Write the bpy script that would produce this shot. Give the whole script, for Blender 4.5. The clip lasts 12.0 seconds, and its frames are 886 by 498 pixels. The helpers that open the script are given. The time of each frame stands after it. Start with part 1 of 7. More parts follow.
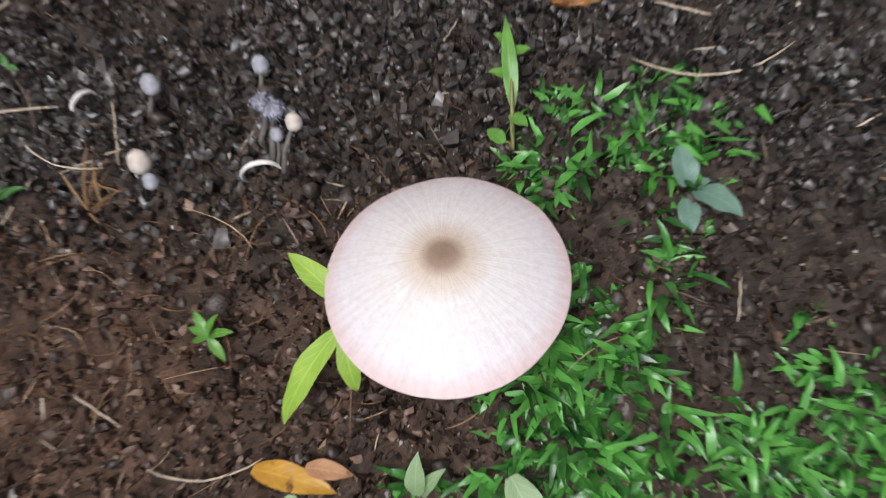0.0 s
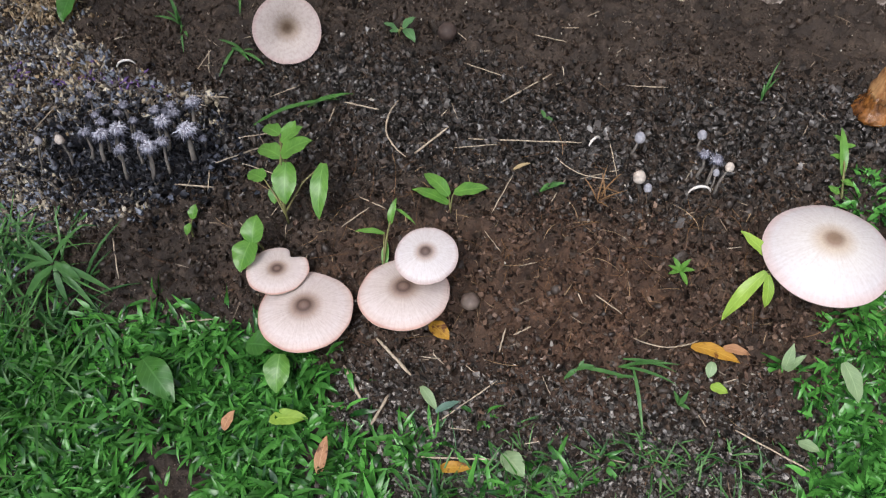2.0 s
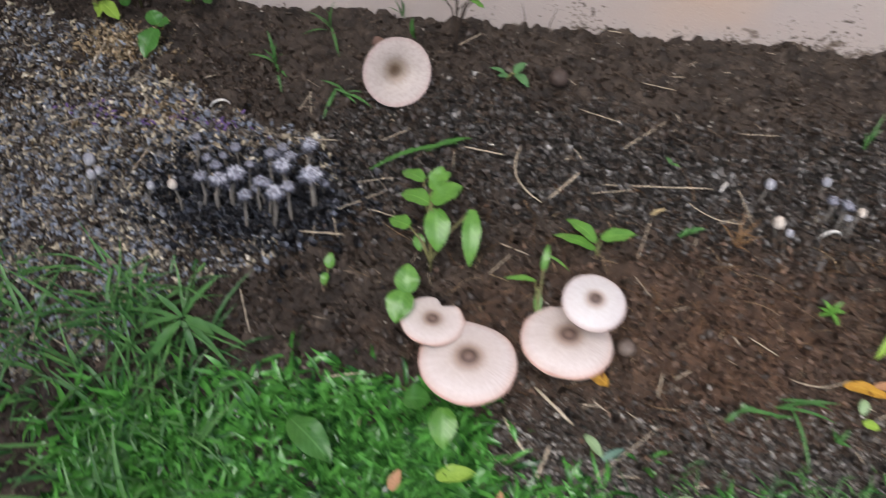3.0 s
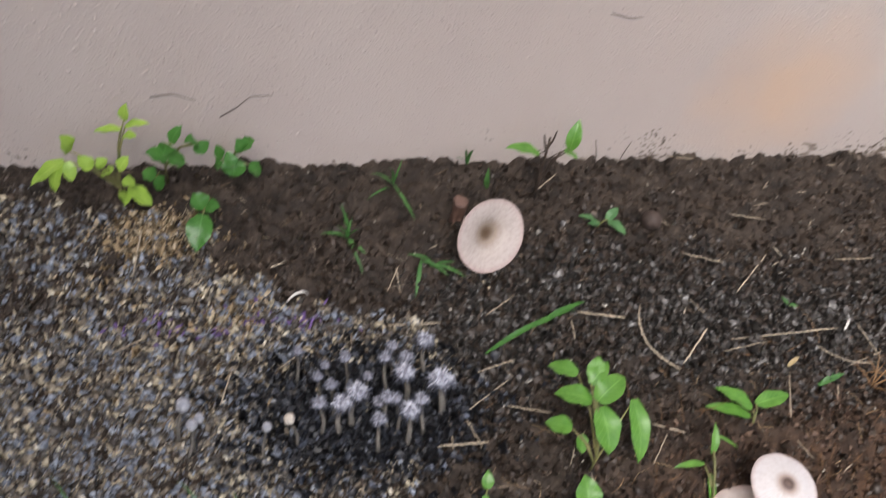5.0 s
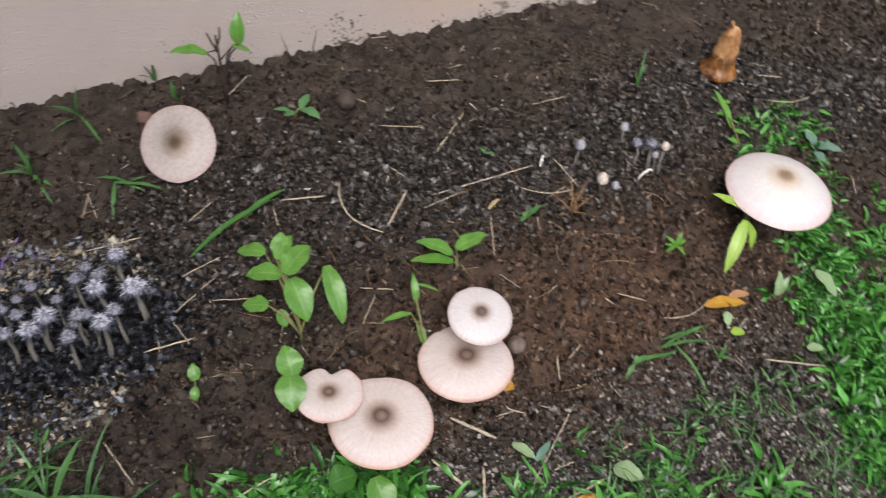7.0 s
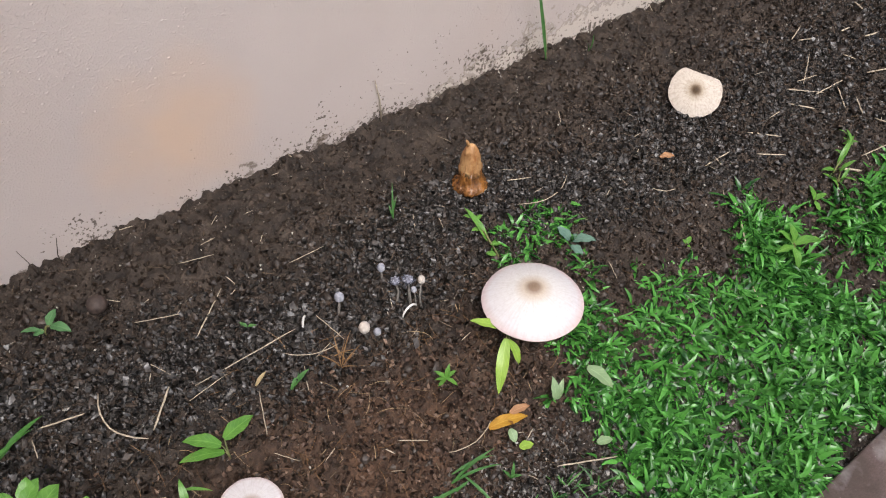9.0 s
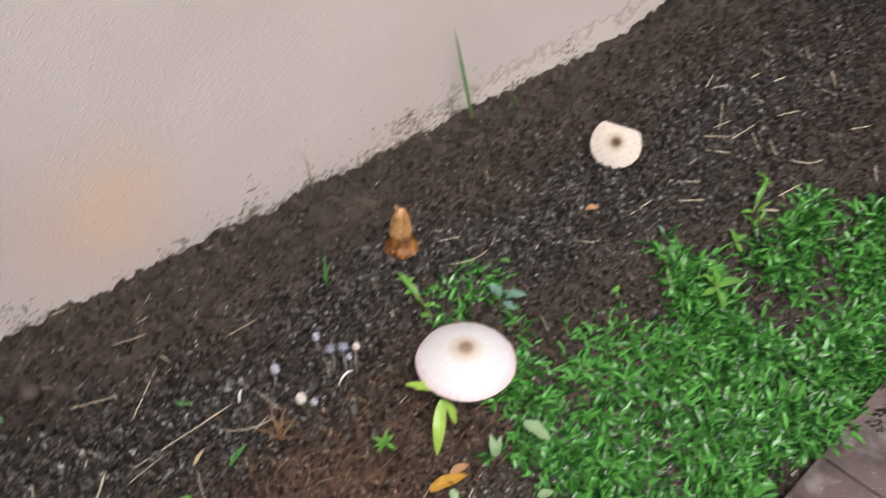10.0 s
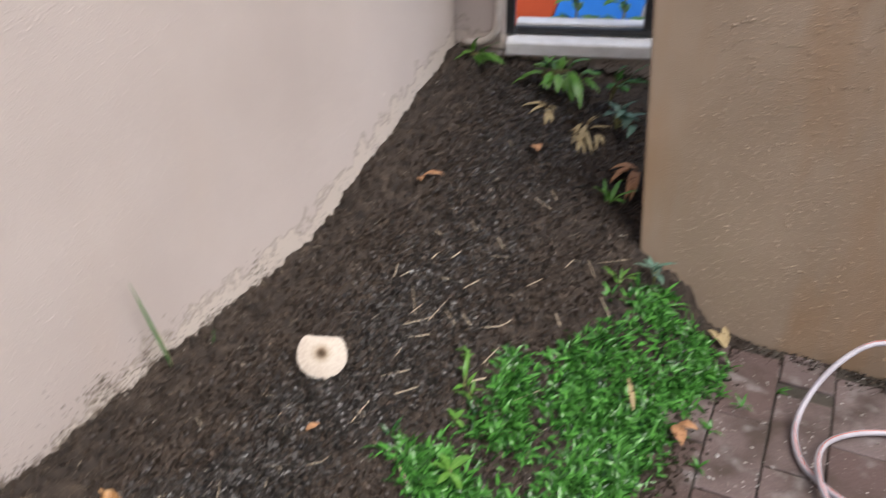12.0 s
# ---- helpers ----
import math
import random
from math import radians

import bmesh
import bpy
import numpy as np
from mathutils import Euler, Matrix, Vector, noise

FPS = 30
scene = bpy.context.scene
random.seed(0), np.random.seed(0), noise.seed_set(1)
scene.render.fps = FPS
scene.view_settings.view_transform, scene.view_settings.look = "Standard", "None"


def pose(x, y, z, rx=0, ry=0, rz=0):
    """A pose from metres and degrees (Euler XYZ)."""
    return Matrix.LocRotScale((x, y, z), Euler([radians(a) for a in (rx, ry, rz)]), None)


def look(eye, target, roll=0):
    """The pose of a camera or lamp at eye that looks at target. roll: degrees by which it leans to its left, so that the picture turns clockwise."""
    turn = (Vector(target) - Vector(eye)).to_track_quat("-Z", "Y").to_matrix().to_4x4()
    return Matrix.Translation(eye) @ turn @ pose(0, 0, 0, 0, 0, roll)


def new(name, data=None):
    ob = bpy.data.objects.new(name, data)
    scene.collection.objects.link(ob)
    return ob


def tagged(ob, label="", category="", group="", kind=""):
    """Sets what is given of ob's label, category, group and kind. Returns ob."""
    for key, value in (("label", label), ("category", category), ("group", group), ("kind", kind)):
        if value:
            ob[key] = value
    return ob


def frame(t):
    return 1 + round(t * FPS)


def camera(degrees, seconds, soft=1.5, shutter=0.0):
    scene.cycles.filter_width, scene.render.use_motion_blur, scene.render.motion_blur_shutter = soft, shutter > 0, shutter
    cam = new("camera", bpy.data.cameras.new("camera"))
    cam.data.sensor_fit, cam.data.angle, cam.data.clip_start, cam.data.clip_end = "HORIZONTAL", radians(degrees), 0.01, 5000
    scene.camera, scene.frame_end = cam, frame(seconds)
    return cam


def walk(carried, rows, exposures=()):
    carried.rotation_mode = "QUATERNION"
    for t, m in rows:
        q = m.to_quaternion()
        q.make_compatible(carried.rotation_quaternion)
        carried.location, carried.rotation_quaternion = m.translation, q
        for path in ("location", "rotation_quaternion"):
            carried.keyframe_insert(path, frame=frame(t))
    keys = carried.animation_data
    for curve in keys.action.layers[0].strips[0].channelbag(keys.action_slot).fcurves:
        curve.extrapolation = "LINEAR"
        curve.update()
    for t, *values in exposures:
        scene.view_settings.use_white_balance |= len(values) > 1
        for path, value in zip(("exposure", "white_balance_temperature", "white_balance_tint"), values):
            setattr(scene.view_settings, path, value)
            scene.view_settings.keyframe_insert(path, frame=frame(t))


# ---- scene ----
cam = camera(54.8, 12.0, soft=1.05, shutter=0.55)
PATH = [
    (0, (0.038, -0.646, 0.497), (-0.140, 0.344, -1.232), -10.8),
    (0.05, (0.044, -0.662, 0.528), (-0.144, 0.328, -1.202), -11.2),
    (0.2, (0.074, -0.757, 0.688), (-0.172, 0.205, -1.030), -13.0),
    (0.5, (0.05, -0.849, 0.792), (-0.181, 0.171, -0.913), -13.6),
    (1, (-0.095, -0.877, 0.831), (-0.329, 0.108, -0.894), -10.8),
    (1.5, (-0.197, -0.91, 0.85), (-0.422, 0.128, -0.844), -7.3),
    (2, (-0.262, -1.009, 0.847), (-0.563, 0.134, -0.766), -6.4),
    (2.1, (-0.266, -1.011, 0.847), (-0.559, 0.150, -0.766), -6.2),
    (2.5, (-0.464, -1.069, 0.872), (-0.537, 0.174, -0.693), -0.4),
    (3, (-0.595, -1.027, 0.846), (-0.594, 0.217, -0.72), 4.7),
    (3.2, (-0.658, -0.97, 0.836), (-0.642, 0.254, -0.746), 4.5),
    (4.8, (-0.956, -0.783, 0.84), (-0.575, 0.418, -0.713), 12.4),
    (5, (-0.941, -0.776, 0.856), (-0.53, 0.462, -0.66), 12.0),
    (5.5, (-0.914, -0.779, 0.863), (-0.48, 0.494, -0.617), 10.9),
    (6, (-0.842, -0.808, 0.869), (-0.346, 0.441, -0.612), 9.9),
    (6.5, (-0.766, -0.868, 0.857), (-0.205, 0.32, -0.651), 9.0),
    (6.7, (-0.746, -0.901, 0.84), (-0.174, 0.232, -0.706), 8.9),
    (8.3, (-0.572, -0.945, 0.895), (0.149, 0.087, -0.659), 1.4),
    (8.5, (-0.538, -0.936, 0.918), (0.245, 0.111, -0.596), 2.1),
    (9, (-0.513, -0.935, 0.938), (0.302, 0.17, -0.517), 0.9),
    (9.5, (-0.515, -0.934, 0.935), (0.306, 0.166, -0.519), 0.5),
    (10, (-0.481, -0.956, 0.974), (0.453, 0.147, -0.408), 0.2),
    (10.5, (-0.434, -0.985, 1.007), (0.59, 0.1, -0.325), -1.9),
    (11, (-0.43, -0.964, 1.022), (0.798, -0.005, -0.233), -0.9),
    (11.5, (-0.422, -0.968, 1.028), (0.91, -0.057, -0.154), -0.9),
    (12, (-0.404, -0.982, 1.043), (1.078, -0.178, -0.033), -1.0),
]
EXPOSURES = [(0, 0.72, 6000, 10), (0.2, 1.25, 6000, 10), (0.5, 1.28, 6000, 10), (0.75, 0.90, 6000, 10), (1.0, 0.78, 6000, 10), (2.5, 0.78, 6050, 10), (5.5, 0.92, 6250, 10), (6.7, 0.84, 6250, 10), (8.5, 0.85, 6200, 10), (11, 0.88, 6250, 10), (12, 0.89, 6300, 10)]
walk(cam, [(t, look(eye, target, roll)) for t, eye, target, roll in PATH], EXPOSURES)

# ---- light ----
world = bpy.data.worlds.new("overcast_sky")
scene.world = world
world.use_nodes = True
wn = world.node_tree.nodes
sky = wn.new("ShaderNodeTexSky")
sky.sky_type, sky.sun_disc = "NISHITA", False
sky.sun_elevation, sky.sun_rotation = radians(58), radians(200)
sky.air_density, sky.dust_density = 1.0, 4.0
world.node_tree.links.new(sky.outputs[0], wn["Background"].inputs[0])
wn["Background"].inputs[1].default_value = 0.12
sun = new("sun", bpy.data.lights.new("sun", "SUN"))
sun.data.energy, sun.data.angle, sun.data.color = 1.5, radians(42), (1.0, 0.97, 0.94)
sun.matrix_world = look((-0.6, -1.6, 2.7), (0, 0, 0))

# ---- materials ----
def material(name, rough=0.6, spec=0.5):
    m = bpy.data.materials.new(name)
    m.use_nodes = True
    b = m.node_tree.nodes["Principled BSDF"]
    b.inputs["Roughness"].default_value = rough
    b.inputs["Specular IOR Level"].default_value = spec
    return m, m.node_tree.nodes, m.node_tree.links, b


def noise_tex(nodes, links, scale, detail=4.0, rough=0.55, coords="Object", stretch=None):
    tc = nodes.new("ShaderNodeTexCoord")
    n = nodes.new("ShaderNodeTexNoise")
    n.inputs["Scale"].default_value, n.inputs["Detail"].default_value, n.inputs["Roughness"].default_value = scale, detail, rough
    src = tc.outputs[coords]
    if stretch:
        mp = nodes.new("ShaderNodeMapping")
        mp.inputs["Scale"].default_value = stretch
        links.new(src, mp.inputs["Vector"])
        src = mp.outputs["Vector"]
    links.new(src, n.inputs["Vector"])
    return n.outputs["Fac"]


def ramp(nodes, links, fac, stops):
    r = nodes.new("ShaderNodeValToRGB")
    els = r.color_ramp.elements
    while len(els) < len(stops):
        els.new(0.5)
    for e, (p, c) in zip(els, stops):
        e.position, e.color = p, (*c, 1)
    links.new(fac, r.inputs["Fac"])
    return r.outputs["Color"]


def mixed(nodes, links, fac, a, b, mode="MIX"):
    m = nodes.new("ShaderNodeMix")
    m.data_type, m.blend_type = "RGBA", mode
    for sock, v in ((m.inputs["Factor"], fac), (m.inputs["A"], a), (m.inputs["B"], b)):
        if isinstance(v, (int, float)):
            sock.default_value = v
        elif isinstance(v, tuple):
            sock.default_value = (*v, 1)
        else:
            links.new(v, sock)
    return m.outputs["Result"]


def math_node(nodes, links, op, a, b=0.0, clamp=False):
    m = nodes.new("ShaderNodeMath")
    m.operation, m.use_clamp = op, clamp
    for sock, v in ((m.inputs[0], a), (m.inputs[1], b)):
        if isinstance(v, (int, float)):
            sock.default_value = v
        else:
            links.new(v, sock)
    return m.outputs[0]


def bump(nodes, links, bsdf, height, strength, distance):
    b = nodes.new("ShaderNodeBump")
    b.inputs["Strength"].default_value, b.inputs["Distance"].default_value = strength, distance
    links.new(height, b.inputs["Height"])
    links.new(b.outputs["Normal"], bsdf.inputs["Normal"])


def plain(name, c0, c1, rough=0.6, scale=60.0, spec=0.5, relief=0.0, stretch=None):
    """Two tones mixed by noise at two scales, with fine relief."""
    m, n, l, b = material(name, rough, spec)
    big = noise_tex(n, l, scale * 0.2, 3)
    fine = noise_tex(n, l, scale, 5, 0.6, stretch=stretch)
    f = math_node(n, l, "ADD", math_node(n, l, "MULTIPLY", big, 0.5), math_node(n, l, "MULTIPLY", fine, 0.5))
    l.new(ramp(n, l, f, [(0.36, c0), (0.64, c1)]), b.inputs["Base Color"])
    if relief:
        bump(n, l, b, fine, 0.6, relief)
    return m


def island_tones(name, stops, rough=0.55, spec=0.4, scale=400.0, relief=0.0008):
    """A colour for each loose piece of one mesh."""
    m, n, l, b = material(name, rough, spec)
    g = n.new("ShaderNodeNewGeometry")
    base = ramp(n, l, g.outputs["Random Per Island"], stops)
    grain = noise_tex(n, l, scale, 3)
    tone = ramp(n, l, grain, [(0.3, (0.6, 0.6, 0.6)), (0.7, (1.25, 1.25, 1.25))])
    l.new(mixed(n, l, 1.0, base, tone, "MULTIPLY"), b.inputs["Base Color"])
    if relief:
        bump(n, l, b, grain, 0.5, relief)
    return m


def soil_material():
    m, n, l, b = material("wet_soil", 0.62, 0.28)
    tc = n.new("ShaderNodeTexCoord")
    big = noise_tex(n, l, 5.0, 4)
    mid = noise_tex(n, l, 34, 5)
    fine = noise_tex(n, l, 330, 4, 0.7)
    dark = ramp(n, l, mid, [(0.3, (0.012, 0.0085, 0.0062)), (0.55, (0.043, 0.0315, 0.0235)), (0.75, (0.082, 0.062, 0.047))])
    red = ramp(n, l, mid, [(0.3, (0.022, 0.0120, 0.0072)), (0.7, (0.105, 0.058, 0.034))])
    sq = n.new("ShaderNodeMapping")
    sq.inputs["Location"].default_value, sq.inputs["Scale"].default_value = (0.8, 4.2, 0), (3.2, 9.0, 0)
    l.new(tc.outputs["Object"], sq.inputs["Vector"])
    ln = n.new("ShaderNodeVectorMath")
    ln.operation = "LENGTH"
    l.new(sq.outputs[0], ln.inputs[0])
    f = math_node(n, l, "SUBTRACT", math_node(n, l, "ADD", math_node(n, l, "MULTIPLY", big, 2.2), 0.25), ln.outputs["Value"], True)
    col = mixed(n, l, f, dark, red)
    vor = n.new("ShaderNodeTexVoronoi")
    vor.inputs["Scale"].default_value = 150
    l.new(tc.outputs["Object"], vor.inputs["Vector"])
    cell = n.new("ShaderNodeSeparateColor")
    l.new(vor.outputs["Color"], cell.inputs[0])
    col = mixed(n, l, 1.0, col, ramp(n, l, cell.outputs[0], [(0.0, (0.82, 0.82, 0.82)), (0.8, (1.1, 1.1, 1.1)), (1.0, (1.3, 1.28, 1.26))]), "MULTIPLY")
    tone = ramp(n, l, fine, [(0.3, (0.5, 0.5, 0.5)), (0.7, (1.4, 1.4, 1.4))])
    l.new(mixed(n, l, 1.0, col, tone, "MULTIPLY"), b.inputs["Base Color"])
    l.new(ramp(n, l, mid, [(0.35, (0.45, 0.45, 0.45)), (0.6, (0.75, 0.75, 0.75))]), b.inputs["Roughness"])
    h = math_node(n, l, "ADD", math_node(n, l, "MULTIPLY", fine, 0.5), mid)
    bump(n, l, b, h, 0.9, 0.005)
    return m


def plaster(name, c0, c1, stain, dirt_height=0.0, blush=None, stain_from=0.55):
    """Painted rough-cast: small raised drips, faint streaks, dirt splashed up from the ground."""
    m, n, l, b = material(name, 0.75, 0.25)
    tc = n.new("ShaderNodeTexCoord")
    big = noise_tex(n, l, 1.6, 4)
    col = ramp(n, l, big, [(0.35, c0), (0.65, c1)])
    streak = noise_tex(n, l, 6.0, 4, stretch=(1.0, 1.0, 0.25))
    col = mixed(n, l, ramp(n, l, streak, [(stain_from, (0, 0, 0)), (stain_from + 0.25, (0.55, 0.55, 0.55))]), col, stain)
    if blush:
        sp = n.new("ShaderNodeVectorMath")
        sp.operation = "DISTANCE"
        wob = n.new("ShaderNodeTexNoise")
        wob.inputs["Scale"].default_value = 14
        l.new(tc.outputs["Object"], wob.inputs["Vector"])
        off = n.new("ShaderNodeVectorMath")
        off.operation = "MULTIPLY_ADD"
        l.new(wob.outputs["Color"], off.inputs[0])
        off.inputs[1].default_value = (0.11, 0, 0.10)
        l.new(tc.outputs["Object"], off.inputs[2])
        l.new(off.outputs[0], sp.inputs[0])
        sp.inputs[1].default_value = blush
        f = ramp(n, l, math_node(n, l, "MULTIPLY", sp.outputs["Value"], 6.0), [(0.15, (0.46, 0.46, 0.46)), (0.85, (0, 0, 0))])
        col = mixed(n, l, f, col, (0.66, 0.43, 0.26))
    if dirt_height:
        xyz = n.new("ShaderNodeSeparateXYZ")
        l.new(tc.outputs["Object"], xyz.inputs[0])
        rise = math_node(n, l, "MULTIPLY", math_node(n, l, "SUBTRACT", xyz.outputs["X"], 0.80), 1.49, True)
        soil_line = math_node(n, l, "ADD", math_node(n, l, "MULTIPLY", rise, 0.215), 0.085)
        up = math_node(n, l, "DIVIDE", math_node(n, l, "SUBTRACT", xyz.outputs["Z"], soil_line), dirt_height)
        side = math_node(n, l, "MINIMUM", math_node(n, l, "ABSOLUTE", math_node(n, l, "SUBTRACT", xyz.outputs["X"], 0.18)), 0.8)
        fade = math_node(n, l, "ADD", math_node(n, l, "MULTIPLY", up, 0.34), math_node(n, l, "MULTIPLY", side, 0.22))
        patch = noise_tex(n, l, 13.0, 3)
        worn = math_node(n, l, "SUBTRACT", math_node(n, l, "MULTIPLY", noise_tex(n, l, 19.0, 5, 0.65), 1.5), math_node(n, l, "ADD", math_node(n, l, "MAXIMUM", up, 0.0), math_node(n, l, "ADD", 0.36, math_node(n, l, "MULTIPLY", math_node(n, l, "SUBTRACT", 0.35, xyz.outputs["X"], True), 1.6))))
        worn = math_node(n, l, "MULTIPLY", worn, 9.0, True)
        col = mixed(n, l, math_node(n, l, "MULTIPLY", worn, 0.5), col, (0.62, 0.55, 0.465))
        rim = math_node(n, l, "MULTIPLY", math_node(n, l, "MULTIPLY", worn, math_node(n, l, "SUBTRACT", 1.0, worn)), 1.8, True)
        col = mixed(n, l, rim, col, (0.20, 0.155, 0.115))
        specks = noise_tex(n, l, 150, 2, 0.6)
        f = math_node(n, l, "SUBTRACT", math_node(n, l, "ADD", specks, math_node(n, l, "MULTIPLY", patch, 0.75)), math_node(n, l, "ADD", fade, 0.84))
        f = math_node(n, l, "MULTIPLY", f, 14.0, True)
        col = mixed(n, l, math_node(n, l, "MULTIPLY", f, 0.85), col, (0.075, 0.055, 0.038))
        blot = noise_tex(n, l, 24, 5, 0.65, stretch=(1.0, 1.0, 1.8))
        f = math_node(n, l, "SUBTRACT", blot, math_node(n, l, "ADD", math_node(n, l, "MULTIPLY", math_node(n, l, "MAXIMUM", up, 0.0), 0.42), math_node(n, l, "ADD", 0.49, math_node(n, l, "MULTIPLY", math_node(n, l, "MULTIPLY", side, side), 0.25))))
        f = math_node(n, l, "MULTIPLY", f, 16.0, True)
        col = mixed(n, l, math_node(n, l, "MULTIPLY", f, 0.75), col, (0.12, 0.09, 0.062))
    l.new(col, b.inputs["Base Color"])
    drip = noise_tex(n, l, 400, 1, 0.5, stretch=(0.75, 0.75, 1.1))
    drip = ramp(n, l, drip, [(0.50, (0, 0, 0)), (0.74, (1, 1, 1))])
    fine = noise_tex(n, l, 620, 3)
    h = math_node(n, l, "ADD", math_node(n, l, "MULTIPLY", drip, 0.8), math_node(n, l, "MULTIPLY", fine, 0.25))
    bump(n, l, b, h, 0.5, 0.0015)
    return m


def cap_material(name, radius, stops, lines=0.35, speckle=0.3):
    """Mushroom skin coloured by the distance from the boss, with fine radial lines and scales."""
    m, n, l, b = material(name, 0.5, 0.35)
    tc = n.new("ShaderNodeTexCoord")
    flat = n.new("ShaderNodeVectorMath")
    flat.operation = "MULTIPLY"
    flat.inputs[1].default_value = (1 / radius, 1 / radius, 0)
    l.new(tc.outputs["Object"], flat.inputs[0])
    ln = n.new("ShaderNodeVectorMath")
    ln.operation = "LENGTH"
    l.new(flat.outputs[0], ln.inputs[0])
    nz = noise_tex(n, l, 0.30 / radius, 4)
    r = math_node(n, l, "ADD", ln.outputs["Value"], math_node(n, l, "MULTIPLY", math_node(n, l, "SUBTRACT", nz, 0.5), 0.16))
    col = ramp(n, l, r, stops)
    xyz = n.new("ShaderNodeSeparateXYZ")
    l.new(flat.outputs[0], xyz.inputs[0])
    ang = math_node(n, l, "ARCTAN2", xyz.outputs["Y"], xyz.outputs["X"])
    comb = n.new("ShaderNodeCombineXYZ")
    l.new(math_node(n, l, "MULTIPLY", ang, 20.0), comb.inputs[0])
    l.new(math_node(n, l, "MULTIPLY", ln.outputs["Value"], 1.5), comb.inputs[1])
    rad = n.new("ShaderNodeTexNoise")
    rad.inputs["Scale"].default_value, rad.inputs["Detail"].default_value = 1.0, 2
    l.new(comb.outputs[0], rad.inputs["Vector"])
    col = mixed(n, l, lines, col, ramp(n, l, rad.outputs["Fac"], [(0.35, (0.72, 0.66, 0.62)), (0.6, (1, 1, 1))]), "MULTIPLY")
    sc = noise_tex(n, l, 260, 3)
    col = mixed(n, l, speckle, col, ramp(n, l, sc, [(0.36, (0.5, 0.38, 0.3)), (0.55, (1, 1, 1))]), "MULTIPLY")
    l.new(col, b.inputs["Base Color"])
    b.inputs["Subsurface Weight"].default_value = 0.0
    h = math_node(n, l, "ADD", math_node(n, l, "MULTIPLY", rad.outputs["Fac"], 0.8), sc)
    bump(n, l, b, h, 0.35, 0.0012)
    return m


def leaf_material(name, c0, c1, rough=0.42, spec=0.5, spots=None, veins=True):
    m, n, l, b = material(name, rough, spec)
    gm = n.new("ShaderNodeNewGeometry")
    nz = noise_tex(n, l, 70, 4)
    f = math_node(n, l, "ADD", math_node(n, l, "MULTIPLY", nz, 0.55), math_node(n, l, "MULTIPLY", gm.outputs["Random Per Island"], 0.45))
    col = ramp(n, l, f, [(0.25, c0), (0.75, c1)])
    if spots:
        col = mixed(n, l, ramp(n, l, noise_tex(n, l, 90, 3), [(0.56, (0, 0, 0)), (0.64, (1, 1, 1))]), col, spots)
    if veins:
        uv = n.new("ShaderNodeUVMap")
        xyz = n.new("ShaderNodeSeparateXYZ")
        l.new(uv.outputs[0], xyz.inputs[0])
        off = math_node(n, l, "ABSOLUTE", math_node(n, l, "SUBTRACT", xyz.outputs["X"], 0.5))
        rib = math_node(n, l, "SUBTRACT", 1.0, math_node(n, l, "MULTIPLY", off, 22.0), True)
        side = math_node(n, l, "SINE", math_node(n, l, "MULTIPLY", math_node(n, l, "SUBTRACT", xyz.outputs["Y"], math_node(n, l, "MULTIPLY", off, 0.55)), 44.0))
        side = math_node(n, l, "MULTIPLY", math_node(n, l, "SUBTRACT", side, 0.80, True), 2.2, True)
        rib = math_node(n, l, "MAXIMUM", rib, side)
        col = mixed(n, l, math_node(n, l, "MULTIPLY", rib, 0.45), col, tuple(min(0.8, 1.3 * v + 0.06) for v in c1))
    l.new(col, b.inputs["Base Color"])
    tr = n.new("ShaderNodeBsdfTranslucent")
    l.new(col, tr.inputs["Color"])
    mx = n.new("ShaderNodeMixShader")
    mx.inputs[0].default_value = 0.18
    out = n["Material Output"]
    l.new(b.outputs[0], mx.inputs[1])
    l.new(tr.outputs[0], mx.inputs[2])
    l.new(mx.outputs[0], out.inputs["Surface"])
    bump(n, l, b, noise_tex(n, l, 240, 3), 0.3, 0.0006)
    return m


SOIL = soil_material()
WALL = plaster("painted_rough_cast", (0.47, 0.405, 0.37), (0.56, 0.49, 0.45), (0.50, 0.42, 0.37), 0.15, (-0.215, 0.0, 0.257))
PILLAR = plaster("dirty_rough_cast", (0.31, 0.235, 0.165), (0.43, 0.335, 0.25), (0.36, 0.20, 0.085), stain_from=0.48)
CRUMB = island_tones("soil_crumb", [(0.0, (0.036, 0.0245, 0.0170)), (0.6, (0.060, 0.0425, 0.0305)), (0.96, (0.088, 0.064, 0.047)), (0.997, (0.13, 0.10, 0.075)), (1.0, (0.32, 0.27, 0.21))], 0.44, 0.42)
WETCRUMB = island_tones("wet_grey_crumb", [(0.0, (0.027, 0.0235, 0.0205)), (0.55, (0.066, 0.0595, 0.0535)), (0.95, (0.108, 0.099, 0.091)), (0.996, (0.15, 0.138, 0.128)), (1.0, (0.42, 0.39, 0.34))], 0.30, 0.65)
CLOD = island_tones("soil_clod_skin", [(0.0, (0.024, 0.0172, 0.013)), (0.6, (0.043, 0.032, 0.025)), (1.0, (0.062, 0.047, 0.037))], 0.45, 0.5, 260.0, 0.003)
REDCRUMB = island_tones("reddish_crumb", [(0.0, (0.030, 0.017, 0.011)), (0.5, (0.105, 0.062, 0.042)), (1.0, (0.22, 0.145, 0.10))])
BITS = island_tones("litter_fibre", [(0.0, (0.05, 0.032, 0.020)), (0.6, (0.20, 0.145, 0.095)), (1.0, (0.58, 0.50, 0.38))], 0.65, 0.3, 300)
